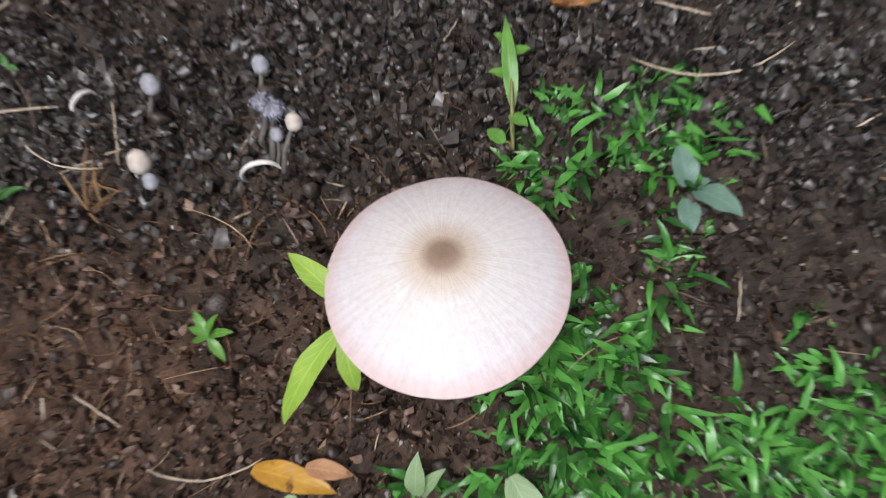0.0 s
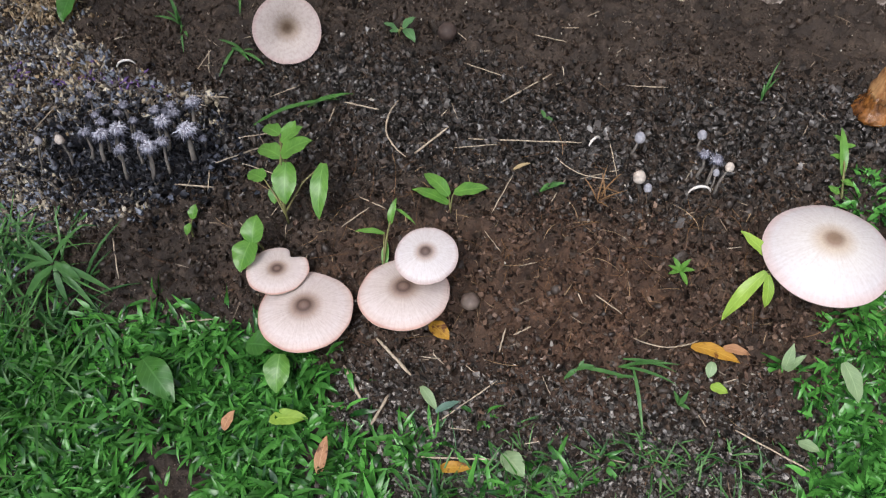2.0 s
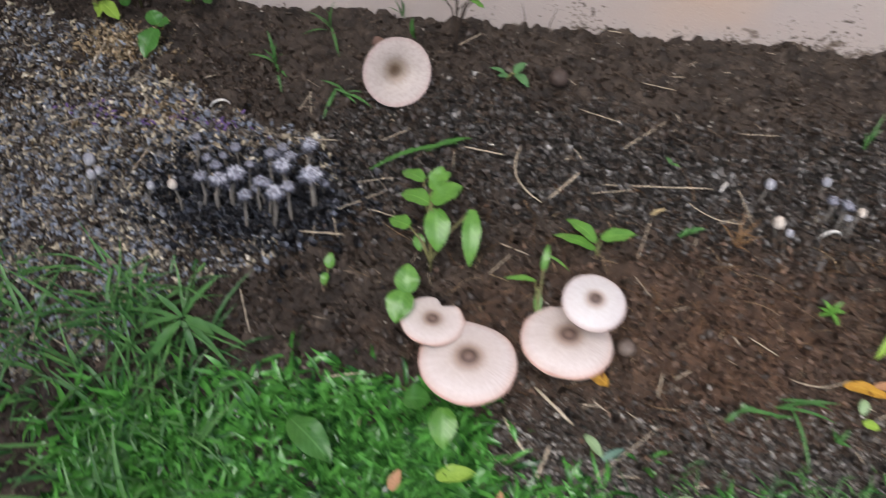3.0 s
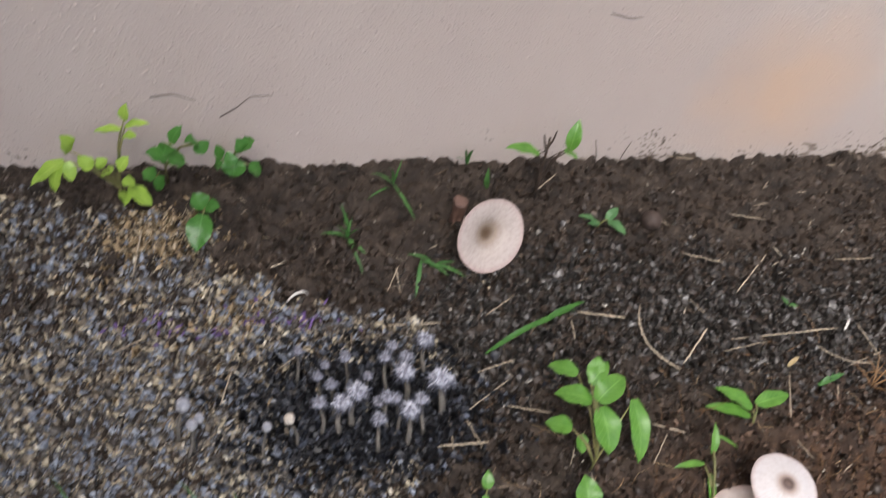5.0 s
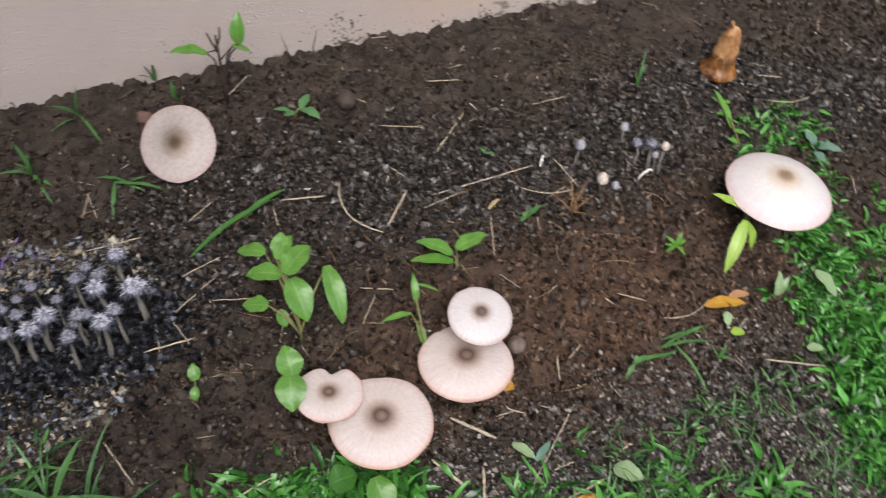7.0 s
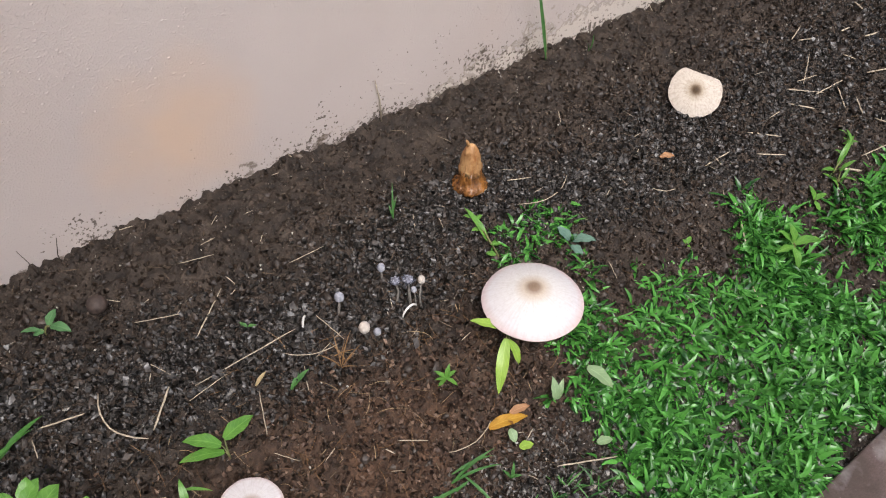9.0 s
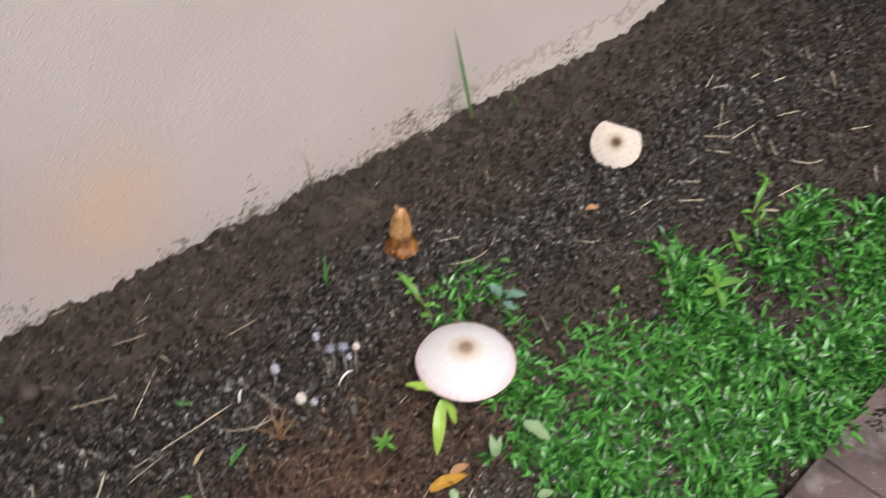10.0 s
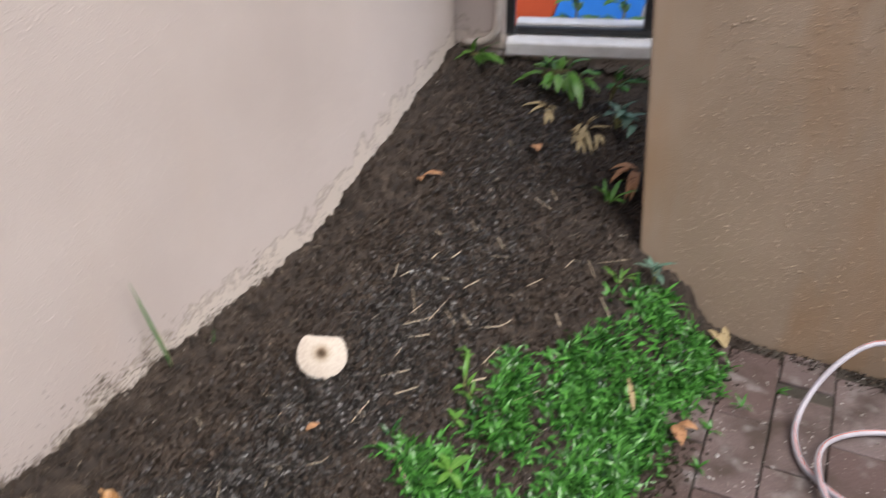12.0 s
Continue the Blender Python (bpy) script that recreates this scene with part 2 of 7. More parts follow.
ROOTLET = island_tones("brown_rootlet", [(0.0, (0.06, 0.030, 0.014)), (0.7, (0.21, 0.115, 0.05)), (1.0, (0.46, 0.34, 0.20))], 0.6, 0.3, 300)
CHIP = island_tones("mulch_chip", [(0.0, (0.050, 0.043, 0.036)), (0.26, (0.130, 0.117, 0.102)), (0.30, (0.140, 0.156, 0.190)), (0.52, (0.235, 0.260, 0.310)), (0.58, (0.340, 0.368, 0.415)), (0.61, (0.130, 0.106, 0.080)), (0.82, (0.245, 0.207, 0.155)), (0.88, (0.390, 0.338, 0.238)), (0.97, (0.500, 0.435, 0.310)), (1.0, (0.760, 0.710, 0.580))], 0.5, 0.4)
GRASS = leaf_material("lawn_blade", (0.009, 0.050, 0.009), (0.125, 0.385, 0.066), 0.24, 0.5, veins=False)
FINEGRASS = leaf_material("fine_blade", (0.022, 0.095, 0.022), (0.11, 0.26, 0.065), 0.45, veins=False)
LEAF = leaf_material("fresh_leaf", (0.045, 0.155, 0.018), (0.165, 0.355, 0.055), 0.34, 0.5)
LIME = leaf_material("young_lime_leaf", (0.17, 0.32, 0.028), (0.38, 0.54, 0.09), 0.38)
DARKLEAF = leaf_material("dark_leaf", (0.026, 0.105, 0.016), (0.078, 0.225, 0.036), 0.34, 0.5)
GREYLEAF = leaf_material("dull_leaf", (0.08, 0.16, 0.12), (0.16, 0.27, 0.20), 0.4)
DULLLEAF = leaf_material("dull_green_leaf", (0.045, 0.13, 0.045), (0.12, 0.255, 0.09), 0.4)
DRYBLADE = leaf_material("dry_brown_blade", (0.13, 0.065, 0.025), (0.34, 0.20, 0.085), 0.65, veins=False)
PALELEAF = leaf_material("pale_fallen_leaf", (0.17, 0.27, 0.12), (0.31, 0.42, 0.22), 0.5)
YELLOW = leaf_material("yellow_leaf", (0.34, 0.14, 0.018), (0.64, 0.38, 0.045), 0.36, spots=(0.17, 0.058, 0.014))
BROWNLEAF = leaf_material("brown_dead_leaf", (0.26, 0.11, 0.045), (0.58, 0.33, 0.17), 0.65, spots=(0.16, 0.07, 0.03))
TANLEAF = leaf_material("withered_leaf", (0.24, 0.17, 0.075), (0.52, 0.42, 0.23), 0.7, spots=(0.13, 0.08, 0.035))
STRAW = island_tones("dry_straw", [(0.0, (0.28, 0.21, 0.135)), (0.5, (0.56, 0.48, 0.365)), (1.0, (0.78, 0.71, 0.60))], 0.6, 0.3, 300)
STALK = plain("plant_stalk", (0.10, 0.13, 0.04), (0.26, 0.22, 0.09), 0.55, 90)
TWIG = plain("dark_twig", (0.025, 0.017, 0.012), (0.075, 0.050, 0.034), 0.8, 120, relief=0.001)
STEM = plain("mushroom_stem", (0.42, 0.35, 0.30), (0.66, 0.58, 0.52), 0.6, 120, relief=0.0006)
GILL = plain("mushroom_gills", (0.30, 0.25, 0.20), (0.50, 0.44, 0.36), 0.7, 160)
INKCAP = plain("shaggy_grey_cap", (0.06, 0.061, 0.075), (0.34, 0.34, 0.41), 0.75, 260, relief=0.001)
SMOOTHCAP = plain("smooth_grey_cap", (0.18, 0.185, 0.22), (0.48, 0.48, 0.51), 0.5, 160)
BEIGECAP = plain("pale_beige_cap", (0.42, 0.36, 0.30), (0.68, 0.62, 0.55), 0.55, 160)
INKSTEM = plain("thin_grey_stem", (0.05, 0.045, 0.038), (0.21, 0.19, 0.165), 0.6, 200)
INK_HOLE_BLACK = plain("black_slime_and_hole", (0.010, 0.010, 0.012), (0.030, 0.029, 0.031), 0.45, 120, relief=0.002)
DRIED = plain("dried_brown_flesh", (0.24, 0.09, 0.024), (0.68, 0.43, 0.20), 0.42, 110, relief=0.004)
BALL = plain("brown_puff_skin", (0.028, 0.018, 0.014), (0.070, 0.047, 0.037), 0.7, 200, relief=0.0015)


# ---- building helpers ----
def part(name, bm, mat, parent=None, label=""):
    me = bpy.data.meshes.new(name)
    bm.normal_update()
    bm.to_mesh(me)
    bm.free()
    me.materials.append(mat)
    ob = new(name, me)
    if parent:
        ob.parent = parent
    if label:
        tagged(ob, label)
    return ob


def arrays(name, verts, faces, mat, parent=None, smooth=False):
    """A mesh object from numpy arrays: vertices, and faces that all have the same number of corners."""
    me = bpy.data.meshes.new(name)
    k = faces.shape[1]
    me.vertices.add(len(verts))
    me.vertices.foreach_set("co", np.asarray(verts, np.float32).ravel())
    me.loops.add(faces.size)
    me.loops.foreach_set("vertex_index", faces.astype(np.int32).ravel())
    me.polygons.add(len(faces))
    me.polygons.foreach_set("loop_start", np.arange(0, faces.size, k, dtype=np.int32))
    if smooth:
        me.polygons.foreach_set("use_smooth", np.ones(len(faces), bool))
    me.update(calc_edges=True)
    me.validate()
    me.materials.append(mat)
    ob = new(name, me)
    if parent:
        ob.parent = parent
    return ob


def box(bm, lo, hi, bevel=0.0):
    c = [(a + b) / 2 for a, b in zip(lo, hi)]
    got = bmesh.ops.create_cube(bm, size=1.0, matrix=Matrix.Translation(c) @ Matrix.Diagonal((*[b - a for a, b in zip(lo, hi)], 1)))
    if bevel:
        edges = list({e for v in got["verts"] for e in v.link_edges})
        bmesh.ops.bevel(bm, geom=edges, offset=bevel, segments=2, affect="EDGES", profile=0.5)


def empty(name, place, label, category, group=""):
    ob = new(name)
    ob.empty_display_size = 0.02
    ob.location = place
    return tagged(ob, label, category, group)


def tube(bm, points, radii, sides=7):
    """A tapered tube through points, closed at both ends."""
    pts = [Vector(p) for p in points]
    rings = []
    for k, p in enumerate(pts):
        d = (pts[min(k + 1, len(pts) - 1)] - pts[max(k - 1, 0)]).normalized()
        u = d.orthogonal().normalized()
        if rings and abs(d.dot(last)) < 0.95:
            u = (last - d * last.dot(d)).normalized()
        last = u
        w = d.cross(u)
        r = radii[k] if isinstance(radii, (list, tuple)) else radii
        rings.append([bm.verts.new(p + r * (math.cos(a) * u + math.sin(a) * w)) for a in [2 * math.pi * j / sides for j in range(sides)]])
    for a, b in zip(rings, rings[1:]):
        for j in range(sides):
            bm.faces.new((a[j], a[(j + 1) % sides], b[(j + 1) % sides], b[j])).smooth = True
    bm.faces.new(list(reversed(rings[0])))
    bm.faces.new(rings[-1])


SLOPE_Y = (0.0, 0.1, 0.2, 0.3, 0.4, 0.5, 0.6, 0.7, 0.85)
SLOPE_Z = (0.085, 0.078, 0.066, 0.056, 0.040, 0.0, -0.050, -0.065, -0.078)


def ground_z(x, y):
    """The bed: high along the wall, sloping to the paving, and heaped up towards its far end."""
    s = min(max((x - 0.45) / 0.6, 0), 1)
    s = s * s * (3 - 2 * s) * 0.17
    z = float(np.interp(min(max(-(y + s), 0), 0.85), SLOPE_Y, SLOPE_Z))
    r = min(max((x - 0.80) / 0.67, 0), 1)
    z += 0.215 * r**1.08 * (1 - 0.2 * min(max(-y / 0.6, 0), 1)) * min(max((y + 0.80) / 0.06, 0), 1)
    z += 0.018 * math.exp(-(((x + 0.10) / 0.16) ** 2) - ((y + 0.42) / 0.07) ** 2)
    z -= 0.016 * math.exp(-(((x + 0.665) / 0.06) ** 2) - ((y + 0.165) / 0.04) ** 2)
    return z - 0.03 * math.exp(-(((x + 0.78) / 0.22) ** 2) - ((y + 0.27) / 0.11) ** 2)


def relief(x, y):
    v = Vector((x, y, 0))
    z = 0.008 * noise.noise(v * 9) + 0.0045 * noise.noise(v * 31) + 0.0028 * noise.noise(v * 85)
    if y > -0.06:
        z += (1 + y / 0.06) * (0.012 * noise.noise(Vector((x * 14, 3, 1))) + 0.009 * noise.noise(Vector((x * 47, 5, 2))))
    return z * (1.0 if y > -0.8 else 0.4)


def clods(x, y, cell, seed):
    """Rounded clods with creases between them: the fall from the nearest of a jittered lattice of centres, 0 to 1."""
    u, v = x / cell, y / cell
    iu, iv = np.floor(u), np.floor(v)
    best = np.full(u.shape, 9.0)
    size = np.ones(u.shape)
    for du in (-1, 0, 1):
        for dv in (-1, 0, 1):
            cu, cv = iu + du, iv + dv
            h = np.sin(cu * 127.1 + cv * 311.7 + seed) * 43758.5453
            k = np.sin(cu * 269.5 + cv * 183.3 + seed) * 24634.6345
            h, k = h - np.floor(h), k - np.floor(k)
            d = (u - cu - 0.1 - 0.8 * h) ** 2 + (v - cv - 0.1 - 0.8 * k) ** 2
            size = np.where(d < best, 0.35 + 0.65 * (h * 7 - np.floor(h * 7)), size)
            best = np.minimum(best, d)
    return size * np.clip(1 - best / 0.55, 0, 1) ** 0.7


STEP = 0.003
GX, GY = np.arange(-1.5, 1.72, STEP), np.arange(-0.84, 0.031, STEP)


def height_grid():
    xx, yy = np.meshgrid(GX, GY)
    coarse_x, coarse_y = GX[::3], GY[::3]
    z = np.array([[ground_z(x, min(y, 0)) + relief(x, min(y, 0)) for x in coarse_x] for y in coarse_y])
    z = np.array([np.interp(GX, coarse_x, row) for row in z])
    z = np.array([np.interp(GY, coarse_y, col) for col in z.T]).T
    wx = xx + 0.004 * np.sin(yy * 190) + 0.003 * np.sin(yy * 71 + xx * 53)
    wy = yy + 0.004 * np.sin(xx * 170) + 0.003 * np.sin(xx * 83 - yy * 47)
    fine = np.exp(-(((xx - 0.02) / 0.13) ** 2) - ((yy + 0.09) / 0.06) ** 2)
    rough = 1 - 0.75 * fine
    z = z + rough * (0.0130 * clods(wx, wy, 0.027, 1.0) + 0.0105 * clods(wx, wy, 0.0125, 5.0)) - 0.009
    return z


HEIGHT = height_grid()


def surface_z(x, y):
    """The soil's height, clods and all."""
    u = min(max((x - GX[0]) / STEP, 0), len(GX) - 1.001)
    v = min(max((min(y, 0.02) - GY[0]) / STEP, 0), len(GY) - 1.001)
    i, j = int(u), int(v)
    a, c = u - i, v - j
    return float((HEIGHT[j, i] * (1 - a) + HEIGHT[j, i + 1] * a) * (1 - c) + (HEIGHT[j + 1, i] * (1 - a) + HEIGHT[j + 1, i + 1] * a) * c)


def on_ground(x, y, h=0.0):
    return Vector((x, y, surface_z(x, y) + h))


# ---- ground and walls ----
def build_ground():
    gx = np.concatenate([np.array([-14, -8, -5, -3, -2.2, -1.75]), GX, np.array([2.2, 4, 8, 14])])
    gy = np.concatenate([np.array([-14, -8, -5, -3, -2, -1.5, -1.2, -0.95]), GY, np.array([0.10, 2.0, 6.0, 14.0])])
    z = np.full((len(gy), len(gx)), -0.085)
    z[8:-4, 6:-4] = HEIGHT
    z[8:-4, :6] = HEIGHT[:, :1]
    xx, yy = np.meshgrid(gx, gy)
    verts = np.stack([xx, yy, z], -1).reshape(-1, 3)
    w = len(gx)
    idx = np.arange(len(gy) - 1)[:, None] * w + np.arange(w - 1)[None]
    faces = np.stack([idx, idx + 1, idx + w + 1, idx + w], -1).reshape(-1, 4)
    ob = arrays("ground", verts, faces, SOIL, smooth=True)
    return tagged(ob, "damp dark brown garden soil heaped along the wall", "ground", kind="structure")


ground = build_ground()


def wall_mesh(name, lo, hi, mat, label):
    bm = bmesh.new()
    box(bm, lo, hi, 0.006)
    ob = part(name, bm, mat)
    return tagged(ob, label, "wall", kind="structure")


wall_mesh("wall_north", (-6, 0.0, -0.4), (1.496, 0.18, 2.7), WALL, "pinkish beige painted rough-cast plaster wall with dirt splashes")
pillar = wall_mesh("wall_pillar", (1.09, -2.6, -0.4), (1.27, -0.632, 2.7), PILLAR, "brownish beige rough-cast wall end beside the paving")

# Unseen wall, added so that the left end falls into shade.
wall_mesh("wall_shade_west", (-1.95, -4.0, -0.4), (-1.75, -0.004, 2.7), WALL, "unseen plain beige plaster wall added to shade the left end of the bed")
for v in pillar.data.vertices:
    if v.co.y > -1:
        v.co.y += 0.06 * (v.co.z - 0.06)

# ---- mushrooms ----
WHITE_CAP = [(0.0, (0.22, 0.15, 0.10)), (0.10, (0.26, 0.185, 0.13)), (0.20, (0.50, 0.42, 0.335)), (0.40, (0.62, 0.60, 0.575)), (0.85, (0.62, 0.595, 0.60)), (1.0, (0.58, 0.46, 0.45))]
PINK_CAP = [(0.0, (0.24, 0.17, 0.14)), (0.06, (0.20, 0.135, 0.11)), (0.13, (0.105, 0.066, 0.052)), (0.26, (0.38, 0.29, 0.24)), (0.42, (0.58, 0.51, 0.475)), (0.80, (0.66, 0.59, 0.565)), (0.95, (0.63, 0.52, 0.48)), (1.0, (0.52, 0.32, 0.26))]
PALE_CAP = [(0.0, (0.17, 0.12, 0.10)), (0.13, (0.10, 0.066, 0.055)), (0.26, (0.42, 0.34, 0.30)), (0.42, (0.60, 0.575, 0.57)), (0.88, (0.63, 0.595, 0.595)), (1.0, (0.50, 0.40, 0.38))]
BROWN_CAP = [(0.0, (0.08, 0.048, 0.025)), (0.12, (0.12, 0.08, 0.05)), (0.25, (0.30, 0.24, 0.19)), (0.48, (0.48, 0.42, 0.385)), (0.85, (0.50, 0.44, 0.41)), (1.0, (0.46, 0.35, 0.325))]
CREAM_CAP = [(0.0, (0.08, 0.05, 0.03)), (0.12, (0.15, 0.10, 0.06)), (0.26, (0.42, 0.35, 0.265)), (0.5, (0.56, 0.50, 0.425)), (1.0, (0.55, 0.49, 0.42))]


def mushroom(place, normal, radius, height, stops, base, stem_r, label, wave=0.02, dish=0.0, boss=0.08, notch=0.0, cut=None, lines=0.3, speckle=0.12, seed=1):
    """A parasol mushroom: place is the boss of the cap, height the fall from boss to rim, base the foot of the stem."""
    root = empty("mushroom", base, label, "mushroom", "parasol mushrooms in the bed")
    cap_m = cap_material("cap_skin", radius, stops, lines, speckle)
    seg, rings = 72, 22
    bm = bmesh.new()

    def surface(f, a, under):
        r = radius * f * (1 + wave * f * f * (noise.noise(Vector((math.cos(a) * 1.5, math.sin(a) * 1.5, seed))) + 0.4 * noise.noise(Vector((math.cos(a) * 4, math.sin(a) * 4, seed + 9)))))
        if notch:
            r *= 1 - notch * math.exp(-((a - 1.15) / 0.24) ** 2) * f * f
        if cut:
            away = (a - cut[0] + math.pi) % (2 * math.pi) - math.pi
            edge = cut[1] / max(math.cos(away), 0.05) if abs(away) < 1.5 else 9.0
            ragged = 1 + 0.03 * noise.noise(Vector((a * 9, 2, seed)))
            r = min(r, max(radius * edge * ragged, 0.3 * radius) * (0.25 + 0.75 * f) if edge < 1 else r)
        z = -height * (f**1.9) + boss * radius * math.exp(-((f / 0.16) ** 2)) - dish * radius * math.exp(-((f / 0.42) ** 2))
        z += wave * radius * f * f * noise.noise(Vector((math.cos(a) * 2, math.sin(a) * 2, seed + 4)))
        if under:
            z -= radius * (0.02 + 0.16 * (1 - f) * min(1, f * 4)) + 0.012 * radius * math.sin(a * 36) * f * (1 - f) * 4
        return Vector((r * math.cos(a), r * math.sin(a), z))

    def shell(under):
        rows = []
        for k in range(1, rings + 1):
            f = k / rings
            rows.append([bm.verts.new(surface(f, 2 * math.pi * j / seg, under)) for j in range(seg)])
        mid = bm.verts.new(surface(0, 0, under))
        for j in range(seg):
            q = (mid, rows[0][j], rows[0][(j + 1) % seg])
            bm.faces.new(q if not under else tuple(reversed(q))).smooth = True
        for a, b in zip(rows, rows[1:]):
            for j in range(seg):
                q = (a[j], b[j], b[(j + 1) % seg], a[(j + 1) % seg])
                bm.faces.new(q if not under else tuple(reversed(q))).smooth = True
        return rows[-1]

    rim = shell(False)
    n = Vector(normal).normalized()
    turn = Vector((0, 0, 1)).rotation_difference(n).to_matrix().to_4x4()
    cap_pose = Matrix.Translation(Vector(place) - Vector(base)) @ turn
    cap = part("cap", bm, cap_m, root)
    cap.matrix_local = cap_pose
    bm = bmesh.new()
    low = shell(True)
    up = [bm.verts.new(surface(1.0, 2 * math.pi * j / seg, False)) for j in range(seg)]
    for j in range(seg):
        bm.faces.new((up[j], low[j], low[(j + 1) % seg], up[(j + 1) % seg])).smooth = True
    gills = part("gills", bm, GILL, cap, "greyish cream gills")
    top = cap_pose @ Vector((0, 0, -(0.14 + dish) * radius))
    bm = bmesh.new()
    foot = Vector((0, 0, -0.008))
    mid = (foot + top) / 2 + Vector((0, 0, 0.08 * (top - foot).length))
    pts = [foot.lerp(mid, k / 4).lerp(mid.lerp(top, k / 4), k / 4) for k in range(5)]
    tube(bm, pts, [stem_r * 1.35, stem_r * 1.1, stem_r, stem_r * 0.95, stem_r], 14)
    part("stem", bm, STEM, root)
    bm = bmesh.new()
    d = (top - mid).normalized()
    c = pts[3]
    tube(bm, [c - d * 0.0035, c, c + d * 0.002], [stem_r * 1.2, stem_r * 1.75, stem_r * 1.1], 16)
    part("ring", bm, STEM, root, "pale skin ring round the stem")
    return root


def foot(x, y):
    return on_ground(x, y)


mushroom((-0.001, -0.436, 0.122), (0.0, 0.0, 1), 0.0658, 0.025, WHITE_CAP, foot(0.0, -0.43), 0.0065, "large white parasol mushroom with a brown boss, standing tall", 0.012, boss=0.04, speckle=0.12, lines=0.22, seed=3)
mushroom((-0.423, -0.475, 0.086), (0.0, -0.12, 1), 0.036, 0.010, PALE_CAP, foot(-0.425, -0.46), 0.005, "small white parasol mushroom with a dark boss, tallest of its cluster", 0.03, boss=0.06, dish=0.03, seed=5)
mushroom((-0.557, -0.533, 0.040), (0.0, 0.03, 1), 0.055, 0.012, PINK_CAP, foot(-0.56, -0.515), 0.006, "pinkish broad parasol mushroom with a dark dished centre", 0.04, boss=0.07, dish=0.05, seed=7)
mushroom((-0.600, -0.490, 0.046), (0.05, 0.12, 1), 0.0365, 0.006, PINK_CAP, foot(-0.60, -0.455), 0.005, "small pinkish mushroom with a notched rim leaning back", 0.05, notch=0.30, dish=0.08, boss=0.02, seed=11)
mushroom((-0.447, -0.500, 0.048), (0.0, 0.12, 1), 0.053, 0.012, PINK_CAP, foot(-0.45, -0.49), 0.006, "pale pink parasol mushroom overlapped by a smaller one", 0.04, boss=0.03, seed=13)
mushroom((-0.675, -0.138, 0.097), (0.29, -0.83, 0.50), 0.0465, -0.004, BROWN_CAP, foot(-0.705, -0.085), 0.0065, "tilted greyish pink mushroom with a brown funnel centre beside the wall", 0.02, dish=0.22, boss=0.0, lines=0.25, speckle=0.25, seed=17)
mushroom((0.502, -0.250, 0.104), (-0.48, -0.42, 0.78), 0.0435, 0.010, CREAM_CAP, foot(0.535, -0.185), 0.0055, "toppled cream mushroom with a torn rim lying on soil", 0.03, cut=(0.50, 0.74), dish=0.02, boss=0.17, lines=0.45, speckle=0.35, seed=23)


# ---- loose soil, mulch and grass ----
rng = np.random.default_rng(4)
PHI = (1 + 5**0.5) / 2
ICO = np.array([(-1, PHI, 0), (1, PHI, 0), (-1, -PHI, 0), (1, -PHI, 0), (0, -1, PHI), (0, 1, PHI), (0, -1, -PHI), (0, 1, -PHI), (PHI, 0, -1), (PHI, 0, 1), (-PHI, 0, -1), (-PHI, 0, 1)]) / (1 + PHI**2) ** 0.5
ICO_F = np.array([tuple(int(c, 16) for c in t) for t in "0b5 051 017 07a 0ab 159 5b4 ba2 a76 718 394 342 326 368 389 495 24b 62a 867 981".split()])


def turns(n, flat=1.0):
    """n random turns; flat under 1 keeps the pieces near level."""
    a, b, c = rng.uniform(0, 2 * np.pi, n), rng.normal(0, 0.9 * flat, n), rng.normal(0, 0.9 * flat, n)
    z, o = np.zeros(n), np.ones(n)
    rz = np.stack([np.cos(a), -np.sin(a), z, np.sin(a), np.cos(a), z, z, z, o], -1).reshape(n, 3, 3)
    ry = np.stack([np.cos(b), z, np.sin(b), z, o, z, -np.sin(b), z, np.cos(b)], -1).reshape(n, 3, 3)
    rx = np.stack([o, z, z, z, np.cos(c), -np.sin(c), z, np.sin(c), np.cos(c)], -1).reshape(n, 3, 3)
    return rz @ ry @ rx


OCT = np.array([(1, 0, 0), (-1, 0, 0), (0, 1, 0), (0, -1, 0), (0, 0, 1), (0, 0, -1)], float)
OCT_F = np.array([tuple(int(c) for c in t) for t in "024 214 134 304 205 125 315 035".split()])


CUBE = np.array([(x, y, z) for x in (-1, 1) for y in (-1, 1) for z in (-1, 1)]) * 0.72
CUBE_F = np.array([tuple(int(c) for c in t) for t in "013 032 467 475 045 051 236 367 026 064 175 137".split()])


def lumps(name, places, sizes, aspect, mat, flat=1.0, rough=0.22, lift=0.35, shape=(ICO, ICO_F)):
    """Many irregular crumbs in one mesh."""
    n = len(places)
    pts, tris = shape
    k = len(pts)
    v = pts[None] * (1 + rng.normal(0, rough, (n, k, 1))) + rng.normal(0, rough * 0.5, (n, k, 3))
    v = v * sizes[:, None, None] * (np.array(aspect)[None] * rng.uniform(0.75, 1.3, (n, 3)))[:, None]
    v = np.einsum("nij,nkj->nki", turns(n, flat), v)
    v = v + places[:, None] + np.array([0, 0, 1])[None, None] * (sizes * lift)[:, None, None]
    f = tris[None] + (np.arange(n) * k)[:, None, None]
    return arrays(name, v.reshape(-1, 3), f.reshape(-1, 3), mat)


def scatter(n, lo, hi, keep):
    xy = np.stack([rng.uniform(lo[0], hi[0], n), rng.uniform(lo[1], hi[1], n)], -1)
    return np.array([on_ground(x, y) for x, y in xy if rng.random() < keep(x, y)])


def soft(v, a, b):
    return min(max((v - a) / (b - a), 0), 1)


